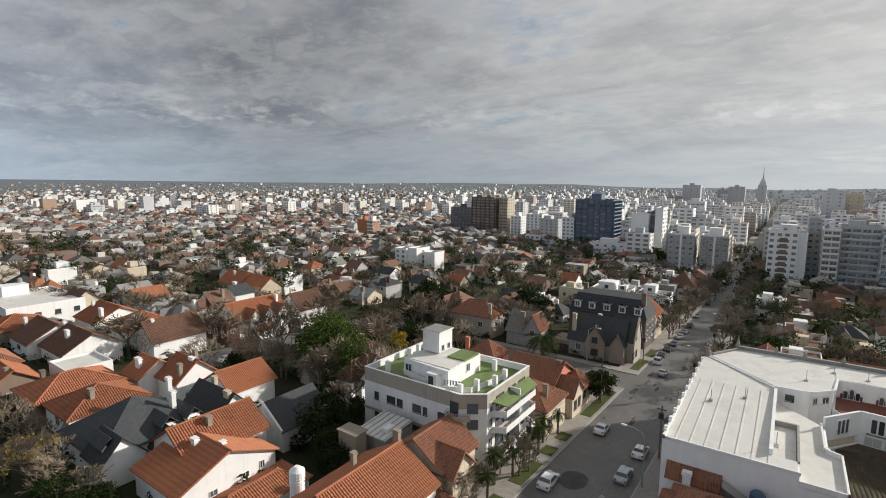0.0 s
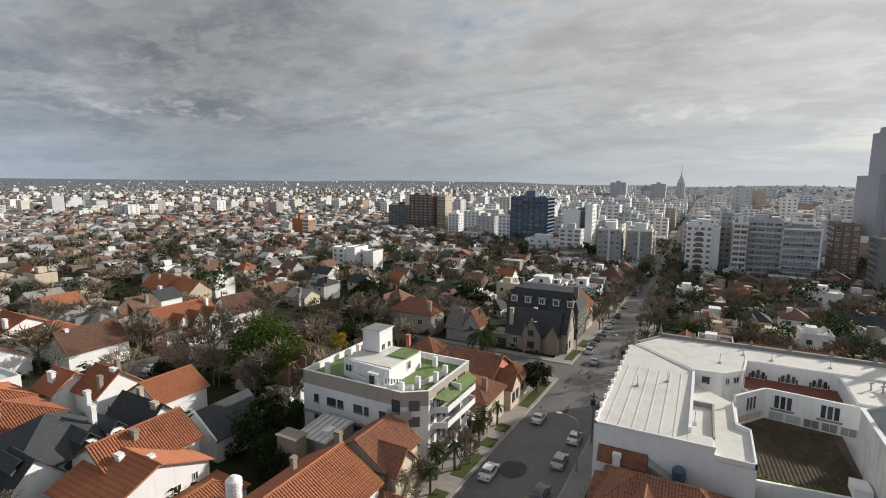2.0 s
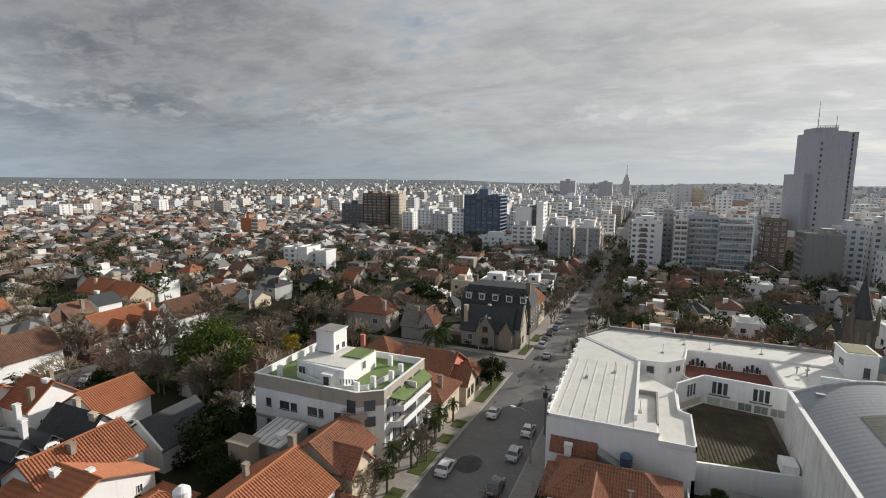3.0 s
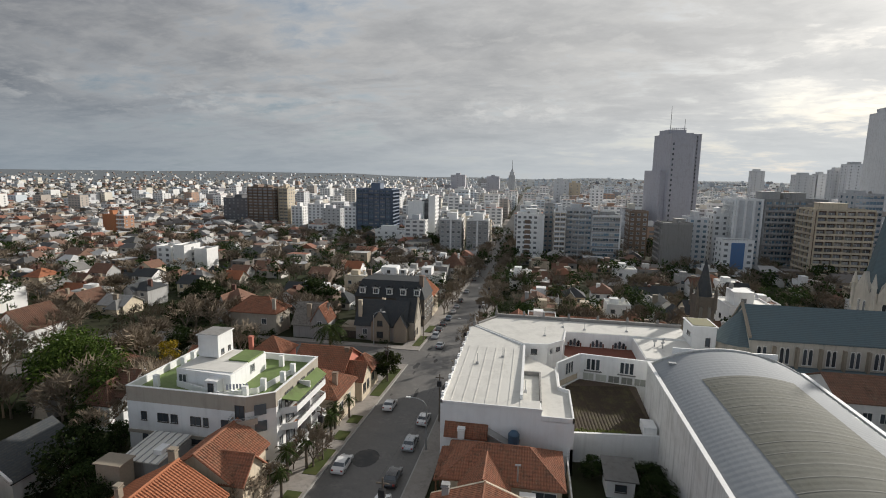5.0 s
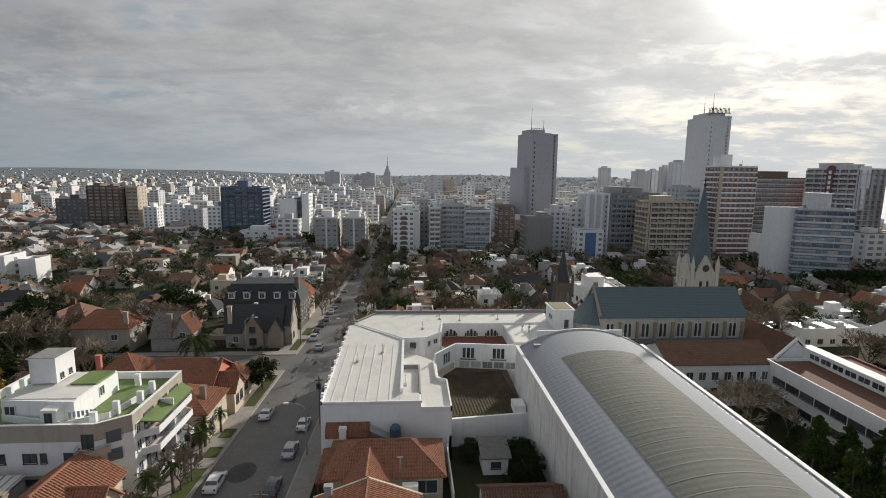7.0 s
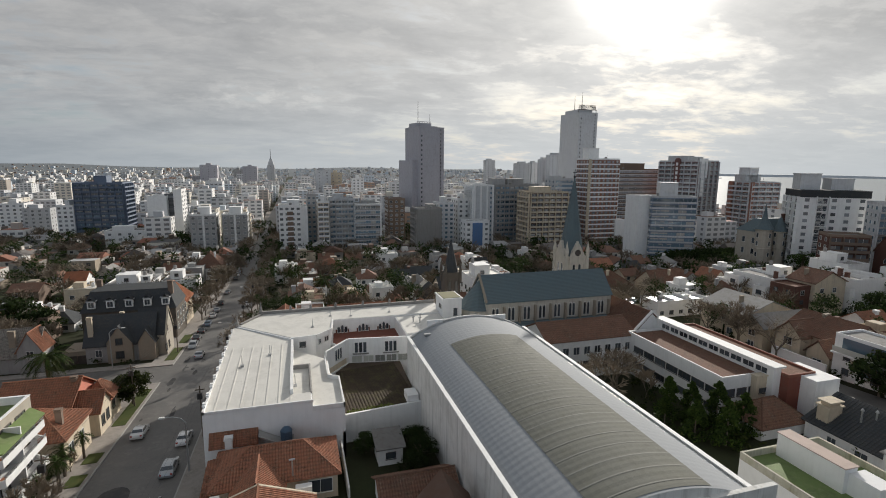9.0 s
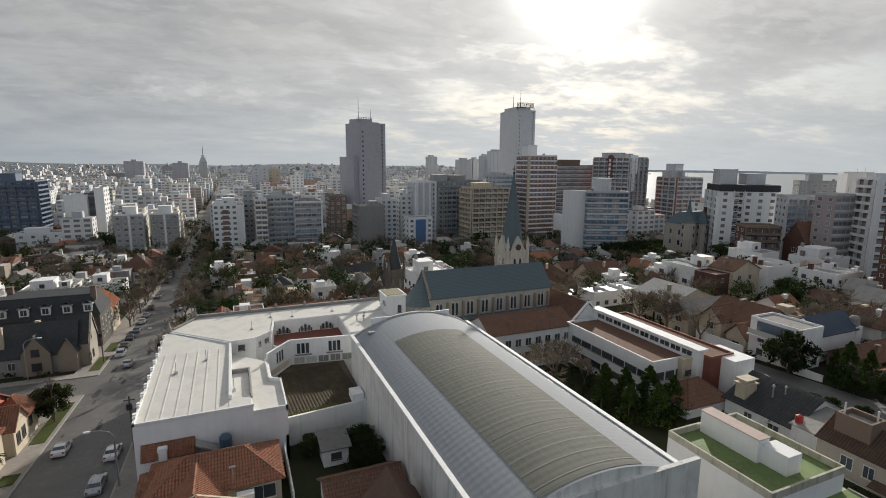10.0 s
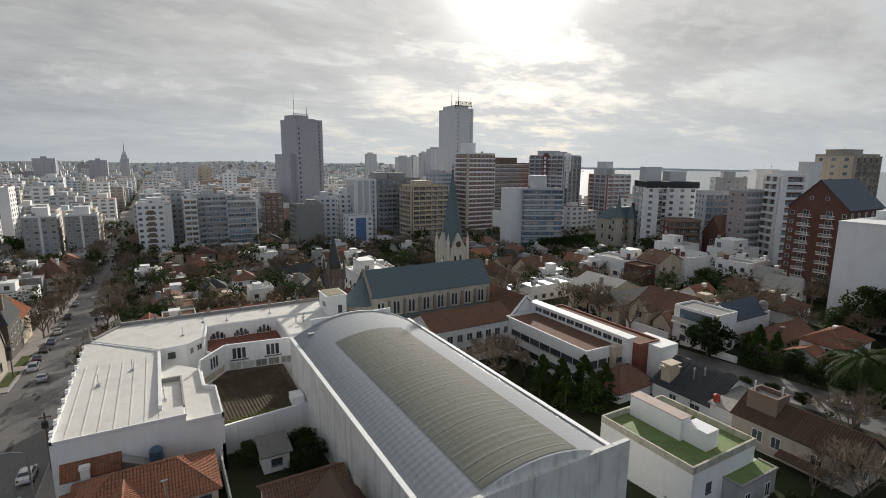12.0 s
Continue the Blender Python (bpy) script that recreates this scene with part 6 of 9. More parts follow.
for y in (82.4, 84.4, 88.4):
    window(d2, -28.6 if y < 86 else -29.0, y, 0.2, 1.1, 1.6, "e", FRAME_DARK)
near_house(-55.4, -48.6, 88.6, 95.0, 3.4, 6.0, "hip", "x", SALMON, TILE_MID, "small salmon house with red tiled hip roof", ((-56.0, 90, 6.4, 0.9),), ())
near_house(-66, -59, 82, 89, 2.8, 5.0, "gable", "x", WHITE, TILE_MID, "low house with small red gabled roof", (), ())
near_house(-80, -66.5, 119.0, 127, 2.6, 5.8, "hip", "x", BEIGE, TILE_MID, "house with broad red-brown tiled roof", ((-67.4, 120, 6.6, 0.9),), (("s", -70, -0.6, 1.4, 1.4), ("e", 122, -0.6, 1.3, 1.4)))
ml = near_house(-61.5, -53.0, 119.0, 127.5, 0.2, 5.0, "gable", "x", GREY, mat("lichened_grey_tile", (0.33, 0.31, 0.28), 0.9, var=0.5, scale=2.2, fine=9, dirt=(0.09, 0.08, 0.07), dirt_amount=0.9, bands=1.25), "house with pale lichened tile roof", ((-57.4, 120.5, 5.6, 1.2),), ())
pitched(ml, -56.0, -51.5, 118.6, 124, -5, 1.4, 5.2, "gable", "y", GREY, TILE_MID, 0.3, wall_name="gable_wall")
window(ml, -53.7, 118.6, -0.2, 1.2, 1.4, "s", FRAME_WHITE)

# dark slate corner mansion


def slate_mansion():
    g = ground(122)
    h = near_house(-44.5, -31.0, 121.2, 129.0, 0.8, 6.4, "gable", "x", GREY, SLATE, "grey stone corner mansion with steep black slate roofs", ((-43.6, 122.4, 7.4, 1.0), (-38.0, 125.5, 7.6, 0.8)), (("s", -33.0, -2.2, 1.2, 1.5), ("s", -36.0, -2.2, 1.6, 1.5), ("s", -42.0, -2.2, 1.2, 1.5)), "mansion", CREAM)
    pitched(h, -40.0, -35.0, 120.2, 125.0, g - 2, 1.2, 4.9, "gable", "y", STONE, SLATE, 0.25, wall_name="gable_wall")
    pitched(h, -34.6, -28.6, 123.0, 129.6, g - 2, 1.6, 7.0, "gable", "x", BEIGE, SLATE, 0.2, wall_name="gable_wall")
    pitched(h, -33.8, -30.4, 120.4, 124, g - 2, 0.8, 3.6, "gable", "y", STONE, SLATE, 0.25, wall_name="gable_wall")
    part("gable_coping", B().slab([(-28.75, 122.7, 1.6), (-28.35, 122.7, 1.6), (-28.35, 126.3, 7.4), (-28.75, 126.3, 7.4)], 0.35).slab([(-28.75, 126.3, 7.4), (-28.35, 126.3, 7.4), (-28.35, 129.9, 1.6), (-28.75, 129.9, 1.6)], 0.35), CREAM, h)
    window(h, -37.5, 120.2, 0.6, 1.3, 1.4, "s", FRAME_DARK)
    window(h, -37.5, 120.2, -2.6, 1.6, 1.6, "s", FRAME_DARK)
    for y in (122.6, 125.2):
        window(h, -28.6, y, -2.4, 1.1, 1.6, "e", FRAME_DARK)
    window(h, -28.6, 124.4, 2.0, 1.0, 1.5, "e", FRAME_DARK)
    for x in (-47.4, -45.6):
        part("garage_arch", B().box(x - 0.85, 121.9, g - 0.6, x + 0.85, 122.02, g + 1.9), FRAME_DARK, h)
    part("garage", B().box(-49.0, 122.03, g - 2, -44.503, 128, g + 2.8).box(-49.2, 121.7, g + 2.8, -44.503, 128.2, g + 3.0), STONE, h)
    m = thing("mansion", -40, 140, ground(140), "long dark mansard building with white dormers", "mansion")
    x0, x1, y0, y1 = -51, -29.6, 138.4, 150
    part("wall", B().box(x0, y0, ground(147) - 1, x1, y1, 3.6), DARKSTONE, m)
    t = 1.7
    mans = B()
    low = [(x0 - .3, y0 - .3, 3.6), (x1 + .3, y0 - .3, 3.6), (x1 + .3, y1 + .3, 3.6), (x0 - .3, y1 + .3, 3.6)]
    hi = [(x0 + t, y0 + t, 8.3), (x1 - t, y0 + t, 8.3), (x1 - t, y1 - t, 8.3), (x0 + t, y1 - t, 8.3)]
    for i in range(4):
        j = (i + 1) % 4
        mans.poly([low[i], low[j], hi[j], hi[i]])
    mans.poly(hi)
    part("mansard_roof", mans, SLATE, m)
    part("roof", B().box(x0 + t, y0 + t, 8.3, x1 - t, y1 - t, 8.6), SLATE, m)
    for i in range(5):
        x = x0 + 2.4 + i * 4.2
        part("dormer", B().box(x - 0.9, y0 - 0.2, 4.6, x + 0.9, y0 + 2, 6.5).prism([(x - 1.1, y0 - 0.5), (x + 1.1, y0 - 0.5), (x + 1.1, y0 + 2.5), (x - 1.1, y0 + 2.5)], 6.5, lambda u, v, x=x: 6.6), WHITE, m)
        part("dormer_roof", B().slab([(x - 1.2, y0 - 0.5, 6.4), (x, y0 - 0.5, 7.5), (x, y0 + 2.6, 7.5), (x - 1.2, y0 + 2.6, 6.4)][::-1], 0.12).slab([(x, y0 - 0.5, 7.5), (x + 1.2, y0 - 0.5, 6.4), (x + 1.2, y0 + 2.6, 6.4), (x, y0 + 2.6, 7.5)][::-1], 0.12), SLATE, m)
        window(m, x, y0 - 0.2, 4.9, 1.2, 1.3, "s", FRAME_WHITE)
    for k in range(2):
        for i in range(4):
            window(m, x1, y0 + 2 + i * 3.2, -2.6 + 3 * k, 1.2, 1.6, "e", FRAME_WHITE)
    chimney(m, x1 - 1.2, y0 + 2, 7, 10.2, 1.2, 1.0, BROWN)
    chimney(m, x0 + 2, y0 + 8, 7, 10.0, 1.2, 1.0, BROWN)


slate_mansion()
near_house(-39.5, -30, 152.5, 162, 1.6, 5.6, "gable", "y", CREAM, TILE_BRIGHT, "house with bright orange roof and dormers", ((-32, 152, 6.4),), (("s", -35, -2.6, 1.2, 1.4), ("e", 154, -2.6, 1.2, 1.4)))
flat_house(-60, -46, 182, 194, 1.2, "white stepped flat-roofed house with terraces", roof=ROOFGREY, extra=((-57, -51, 184, 190, 3.8), (-50, -47, 185, 188, 2.8)))
flat_house(-44, -33, 186, 196, 0.8, "white flat-roofed house with roof terrace", roof=ROOFGREY, extra=((-42, -38, 190, 195, 3.2),))
near_house(-41, -29.5, 225, 240, -2.6, 2.8, "hip", "y", WHITE, TILE_OLD, "white house with broad pale brown hip roof", ((-33, 230, 3.6),), (("s", -35, -6, 1.4, 1.4),))

# front houses under the white complex
f1 = near_house(-8.6, 5.7, 54.5, 62.4, 3.7, 6.1, "hip", "x", CREAM, TILE_MID, "low house with mottled hipped clay roof", (), (("s", 3.6, 1.2, 2.8, 1.7),))
pitched(f1, -6.3, -0.7, 51.5, 57.0, 0, 3.5, 5.7, "gable", "y", CREAM, TILE_MID, 0.4, wall_name="wing_wall")
cp = B().slab([(-9.9, 54.2, 3.1), (-6.4, 54.2, 3.5), (-6.4, 60.4, 4.4), (-9.9, 60.4, 4.0)], 0.14)
tile_slope(cp, (-9.9, 54.2, 3.12), (-6.4, 54.2, 3.52), (-6.4, 60.4, 4.42), (-9.9, 60.4, 4.02))
part("carport_roof", cp, TILE_MID, f1)
for x, y in ((-9.6, 54.5), (-9.6, 57.4), (-9.6, 60.0)):
    part("carport_post", B().box(x - 0.1, y - 0.1, 0, x + 0.1, y + 0.1, 3.6), WOOD, f1)
part("vent_pipe", B().tube((0.4, 54.6, 3.6), (0.4, 54.6, 6.0), 0.1, 0.1, 8).tube((0.05, 54.6, 6.0), (0.75, 54.6, 6.05), 0.12, 0.12, 8), METAL, f1)
part("air_unit", B().box(0.7, 52.6, 2.6, 2.6, 53.5, 3.4), FRAME_WHITE, f1, "white rooftop air conditioner")
h2 = near_house(-9.0, 2.6, 40.0, 50.4, 3.6, 5.7, "gable", "y", WHITE, TILE_MID, "low house with broad clay tiled gable roof", ((-7.6, 50.0, 5.4, 0.8),), (), cmat=GREY)
part("verge", B().slab([(-9.5, 50.7, 3.62), (-3.2, 50.7, 5.95), (-3.2, 51.0, 5.95), (-9.5, 51.0, 3.62)], 0.3).slab([(-3.2, 50.7, 5.95), (3.1, 50.7, 3.62), (3.1, 51.0, 3.62), (-3.2, 51.0, 5.95)], 0.3), CREAM, h2, "pale verge boards")
k1 = thing("outbuilding", -6.8, 62.4, ground(62), "small outbuilding with red tiled lean-to roof", "outbuilding")
part("wall", B().box(-9.8, 62.7, -2, -4.3, 63.6, 4.2), WHITE, k1)
part("ramp_roof", B().slab([(-3.9, 61.9, 5.6), (-3.9, 63.6, 5.6), (-0.8, 63.6, 4.0), (-0.8, 61.9, 4.0)][::-1], 0.15), ROOFGREY, k1, "grey sloping stair roof")
kb = B().slab([(-10.1, 62.5, 4.3), (-4.0, 62.5, 4.3), (-4.0, 63.65, 6.0), (-10.1, 63.65, 6.0)], 0.15)
tile_slope(kb, (-10.1, 62.5, 4.32), (-4.0, 62.5, 4.32), (-4.0, 63.65, 6.02), (-10.1, 63.65, 6.02))
part("roof", kb, TILE_MID, k1)
chimney(k1, -7.6, 62.4, 2, 5.5, 0.9, 0.7, WHITE, pot=False)
k2 = thing("shed", 13.4, 61.5, ground(61), "small white garden shed with grey roof", "shed")
part("wall", B().box(11.6, 59.6, -1, 15.0, 63.4, 2.6), WHITE, k2)
part("roof", B().slab([(11.2, 59.2, 2.6), (15.4, 59.2, 2.6), (15.4, 63.8, 3.3), (11.2, 63.8, 3.3)], 0.15), ROOFGREY, k2)
window(k2, 13.3, 59.6, 0.9, 1.3, 0.9, "s", FRAME_DARK)
near_house(10.2, 19.0, 46.5, 53.5, 2.6, 4.6, "gable", "x", WHITE, TILE_OLD, "low outbuilding with dark red tiled roof", (), ())
near_house(13.5, 19.2, 38.5, 45.0, 4.6, 7.6, "gable", "y", WHITE, mat("rusty_brown_roof", (0.12, 0.07, 0.05), 0.8), "outbuilding with pointed dark brown roof", (), ())
for x, y, s, yaw in ((10.4, 63.8, 0.42, 0), (16.6, 62.4, 0.5, 90), (17.4, 58.6, 0.55, 30), (15.8, 55.0, 0.5, 200), (18.2, 63.6, 0.4, 140)):
    plant(LEAFY[1], x, y, s, s * 0.9, yaw, "dark garden shrub beside the shed")
wall_t = B().box(7.2, 63.7, -2, 7.6, 67.8, 3.6).box(6.8, 52.5, -2, 7.0, 63.7, 2.4)
structure("wall_garden", wall_t, STAINED, "stained white garden wall", "wall")

# houses beyond the sports hall
e1 = near_house(75.4, 88.4, 38.4, 49.0, 3.4, 6.6, "gable", "y", WHITE, SLATE, "white house with dark ribbed slate roof", (), (("w", 41, 1.0, 1.6, 1.4), ("w", 45, 1.0, 1.2, 1.4), ("s", 80, 1.2, 1.4, 1.4)))
for i in range(22):
    y = 38.2 + i * 0.5
    part("roof_rib", B().slab([(75.1, y, 3.52), (81.8, y, 6.82), (81.8, y + 0.1, 6.82), (75.1, y + 0.1, 3.52)][::-1], 0.08), SLATE, e1)
part("chimney", B().box(76.0, 46.2, 3, 78.6, 48.0, 6.2).box(75.8, 46.0, 6.2, 78.8, 48.2, 6.4).box(76.3, 46.4, 6.4, 78.3, 47.8, 6.9).box(75.9, 46.1, 6.9, 78.7, 48.1, 7.1), CREAM, e1, "broad pale chimney stack with two slabs")
for x, y in ((78.6, 43.6), (80.0, 42.6)):
    part("vent_pipe", B().tube((x, y, 4.6), (x, y, 6.9), 0.12, 0.12, 8).lathe(x, y, [(0.25, 6.9), (0.2, 7.1), (0.05, 7.25)], 8), METAL, e1)
lean = thing("lean_to", 78.5, 36, ground(36), "lean-to with pale rusty sheet roof between houses", "outbuilding")
part("wall", B().box(74.6, 34.6, 0, 82.6, 38.0, 4.4), WHITE, lean)
part("roof", B().slab([(74.2, 34.3, 4.5), (83.0, 34.3, 5.2), (83.0, 38.3, 5.2), (74.2, 38.3, 4.5)], 0.12), ROOFGREY, lean)
part("red_tank", B().lathe(75.4, 37.6, [(0.5, 4.6), (0.5, 5.6), (0.1, 5.8)], 10), RED, lean, "red drum")
BROWNTILE = mat("brown_roof_tile", (0.115, 0.072, 0.053), 0.85, var=0.3, bands=3.2, spec=0.12, mottle=[((0.20, 0.11, 0.07), 2.0, 0.5), ((0.05, 0.04, 0.035), 1.2, 0.5)])
e2 = near_house(72.0, 79.4, 18.2, 33.2, 5.7, 8.1, "gable", "y", BEIGE, BROWNTILE, "beige house with long brown gabled roof", (), (("w", 27.2, 3.2, 1.1, 1.5), ("w", 29.6, 3.2, 1.3, 1.5), ("w", 22.4, 3.2, 1.2, 1.5), ("w", 28.2, 0.2, 2.2, 1.6), ("s", 74.5, 3, 1.2, 1.5)), over=0.25)
part("roof_stack", parapet(B(), 73.4, 28.2, 76.6, 32.2, 5, 9.4, 0.3), BROWN, e2, "broad hollow brown roof stack")
part("stack_floor", B().box(73.7, 28.5, 8.5, 76.3, 31.9, 8.7), CONCRETE, e2)
part("vent_pipe", B().tube((74.0, 31.6, 8.7), (74.0, 31.6, 10.8), 0.12, 0.12, 8).tube((76.0, 28.9, 8.7), (76.0, 28.9, 10.4), 0.12, 0.12, 8), FRAME_WHITE, e2)
part("porch_roof", B().slab([(70.6, 21.0, 3.0), (72.0, 21.0, 3.5), (72.0, 26.6, 3.5), (70.6, 26.6, 3.0)][::-1], 0.12), BROWNTILE, e2)
for x, y, w_ in ((71.3, 20.2, 0.9), (69.4, 16.6, 0.9), (73.0, 14.4, 0.8), (67.6, 20.6, 0.6)):
    plant(BARE[int(x) % 3], x, y, w_, None, x * 29, "grey leafless garden tree")
near_house(67.5, 76.5, 49.5, 56.0, 2.8, 5.4, "hip", "x", WHITE, TILE_OLD, "low annexe with brown tiled roof", (), ())
p1 = flat_house(104.5, 111.5, 55.5, 66, 8.9, "white modern house with large balcony glazing", roof=ROOFGREY)
part("balcony_glass", B().box(103.2, 56, 5.4, 103.3, 65.5, 6.5), FROSTED, p1)
part("balcony", B().box(103.1, 55.8, 5.0, 104.5, 65.7, 5.35), WHITE, p1)
part("glazed_wall", B().box(104.44, 57, 5.6, 104.5, 64.5, 8.2).box(104.44, 57, 1.8, 104.5, 60.5, 4.4), BLUEPANE, p1)
part("corner_pier", B().box(103.4, 55.3, -1, 104.5, 55.9, 8.9), STONE, p1)
structure("wall_front", B().box(103.0, 66, -1, 103.25, 78, 1.9).box(102.9, 66, 1.9, 103.35, 78, 2.05).box(103.0, 50, -1, 103.25, 55.3, 1.9), COURT_WHITE, "pale garden wall along the pavement", "wall")
near_house(113.0, 126, 57, 63.6, 6.2, 9.2, "gable", "x", WHITE, BLUESLATE_DARK, "white house with steep dark blue roof", (), ())
tk = thing("water_tank", 126.8, 58, ground(58), "pale water tank on a white stand", "water tank")
part("stand", B().box(125.6, 56.8, -1, 128.0, 59.2, 6.4), WHITE, tk)
part("tank", B().lathe(126.8, 58, [(1.0, 6.4), (1.05, 8.0), (0.7, 8.5), (0.2, 8.7)], 12), CONCRETE, tk)
near_house(117.5, 130, 37.6, 45.4, 5.0, 7.2, "hip", "x", WHITE, TILE_MID, "white house with orange-brown tiled roof", ((124, 42, 8.6, 1.1),), (("w", 40, 3.0, 1.3, 1.3), ("s", 121, 3.0, 1.5, 1.3), ("s", 126, 3.0, 1.5, 1.3), ("s", 123, 0.4, 1.2, 1.6)))
near_house(113, 117.3, 39, 46, 2.8, 4.4, "gable", "x", WHITE, TILE_MID, "low wing with mossy tiled roof", (), ())
near_house(114, 131, 48.5, 55.6, 3.0, 5.2, "gable", "x", BROWN, TILE_OLD, "long house with low brown tiled roofs", ((120, 50, 5.8, 0.9),), (("w", 52, 0.8, 1.4, 1.4),))
near_house(108.5, 120, 66.6, 80, 5.4, 8.8, "gable", "y", CREAM, TILE_OLD, "house with brown roof and front gables", ((114.2, 75, 10.8, 1.8),), (("w", 69, 2.4, 1.4, 1.3), ("w", 71.5, 2.4, 1.4, 1.3)))
near_house(105.6, 113, 73.6, 79.4, 5.0, 7.8, "gable", "x", CREAM, TILE_OLD, "brown tiled front gable over a garage", (), (("w", 76.5, 2.6, 1.8, 1.5), ("w", 76.5, -0.8, 2.6, 2.1)))
near_house(105.4, 111, 67.2, 72.0, 3.0, 5.6, "gable", "x", CREAM, TILE_OLD, "low brown tiled porch wing", (), (("w", 69.6, 0.2, 1.8, 1.5),))
near_house(104.5, 119, 81.6, 88, 4.6, 7.0, "gable", "x", CREAM, ROOFGREY, "cream house with pale grey sheet roof", (), (("w", 84.6, 2.0, 1.6, 1.3), ("w", 84.6, -1.0, 1.6, 1.6)))
near_house(108, 123.5, 89.6, 103.6, 5.0, 8.0, "gable", "y", CREAM, ROOFGREY, "pale house with worn grey gabled roof", ((112, 95, 8.6, 1.0),), (("w", 92, 2.0, 1.3, 1.3), ("w", 96, 2.0, 1.3, 1.3), ("w", 100, 2.0, 1.3, 1.3), ("w", 94, -1.2, 1.6, 1.6)))
flat_house(104, 128, 116, 124, 1.6, "long low white pavilion with shiny roof", roof=METAL)
flat_house(144, 158, 112.8, 128, 7.0, "white house with long blank parapet wall", roof=ROOFGREY, wins=False, extra=((150, 155, 116, 121, 9.6),))
near_house(149, 161.5, 103.6, 112.4, 7.4, 10.4, "gable", "y", CREAM, TILE_OLD, "cream house with dark brown tiled gable", ((152, 109, 11.2, 1.2),), (("w", 105.6, 4.0, 1.3, 1.4), ("s", 152, 4.2, 1.4, 1.4), ("s", 157, 4.2, 1.4, 1.4), ("s", 154, 1.0, 1.6, 1.6)))
flat_house(142.5, 148.7, 104.6, 112.6, 6.6, "brick-fronted house with brown tiled terrace", wall=BRICK, roof=TILE_OLD)
flat_house(164, 180, 102.3, 114, 8.0, "tall white flat-roofed house with blank walls", roof=ROOFGREY, wins=False)
flat_house(181, 191, 116.6, 130, 9.0, "white flat-roofed house with stair tower", roof=ROOFGREY, wins=False, extra=((183, 188, 122, 128, 11.6),))
flat_house(172.5, 186, 86.6, 98.2, 8.0, "white flat-roofed house with terraces and vents", roof=ROOFGREY, extra=((181, 184, 93, 96, 9.4),))
flat_house(188, 203, 99.6, 111.4, 9.2, "white stepped house above terraces", roof=ROOFGREY, wins=False, extra=((190.5, 200, 102.6, 110, 12.0),))
near_house(208, 219, 118, 126.4, 11.5, 18.6, "gable", "x", BRICK, TILE_OLD, "red brick house with steep brown roof", (), (("w", 122, 7.0, 1.6, 1.6),))
near_house(136, 148, 57, 68, 4.6, 7.6, "hip", "x", WHITE, TILE_OLD, "white house with mossy brown hip roof", ((140, 60, 8.6, 1.2),), (("w", 62, 1.2, 1.3, 1.3), ("s", 140, 1.2, 1.3, 1.3)))
# behind the church
flat_house(54, 66, 140, 152, 6.4, "tall white flat-roofed house", extra=((56, 61, 143, 149, 9.6),))
flat_house(58, 68, 122, 134, 2.8, "low white house with roof tanks", extra=((60, 63, 124, 128, 4.8),))
near_house(44, 54, 128, 138, 0.6, 3.8, "gable", "x", WHITE, TILE_OLD, "brown tiled house behind the wing", ((50, 132, 4.8, 1.0),), ())
near_house(9, 26, 117.5, 129, 0.8, 5.4, "gable", "x", BROWN, TILE_MID, "long house with mossy brown tiled roof", ((14, 121, 5.2), (23, 124, 5.0)), ())
near_house(-9.5, 6, 119, 131, -0.6, 4.4, "gable", "y", WHITE, TILE_MID, "house with steep orange-brown gables and tall chimney", ((4.5, 122, 7.6, 1.2),), (("s", -2, -2.6, 1.4, 1.4),))
near_house(27, 40, 118.5, 131, 0.8, 5.0, "hip", "x", WHITE, TILE_MID, "house with old brown hip roof", ((30, 126, 5),), ())
near_house(84, 96, 140, 152, -0.5, 4.0, "gable", "x", CREAM, TILE, "cream house with orange gable behind the steeple", ((90, 144, 5),), (("s", 88, -2.5, 1.2, 1.4), ("s", 93, -2.5, 1.2, 1.4)))
near_house(106, 118, 146, 158, -1, 3.6, "hip", "x", CREAM, TILE_OLD, "cream chalet with brown hip roof", ((110, 150, 4.8),), ())
near_house(122, 136, 138, 150, -0.6, 4.4, "gable", "x", CREAM, TILE_OLD, "chalet with long brown roof", ((130, 142, 5.4),), ())

yt = bare_tree("bare_tree", 91, -75.5, 17.6, 8.5, "leafless tree with a few yellow leaves")
ylv = B()
yr = random.Random(92)
for i in range(26):
    a = yr.uniform(0, 6.28)
    leaves(ylv, Vector((math.cos(a) * yr.uniform(1, 3.6), math.sin(a) * yr.uniform(1, 3.6), yr.uniform(3.0, 6.4))), 0.6, 16, 0.16, yr)
part("crown", ylv, LEAF_YELLOW, yt, world=False)
for x, y in ((-71.5, 18.6), (-79.5, 19.0), (-83.5, 21.6), (-68.5, 18.4), (-78, 16), (-86, 20), (-92, 20.5), (-74.5, 20.5), (-65, 20), (-98, 19.5)):
    plant(BARE[int(-x) % 2], x, y, 0.62, None, x * 9)
wt = thing("water_tank", -43.2, 33.4, 6.2, "white plastic water tank on a roof", "water tank")
part("tank", B().lathe(0, 0, [(0.85, -2.0), (0.85, 1.4), (0.9, 1.45), (0.85, 1.6), (0.4, 1.95), (0.3, 2.05)], 16), WHITE, wt, world=False)
for i in range(4):
    part("hoop", B().lathe(0, 0, [(0.87, 0.1 + i * 0.35), (0.9, 0.14 + i * 0.35), (0.87, 0.2 + i * 0.35)], 16), WHITE, wt, world=False)


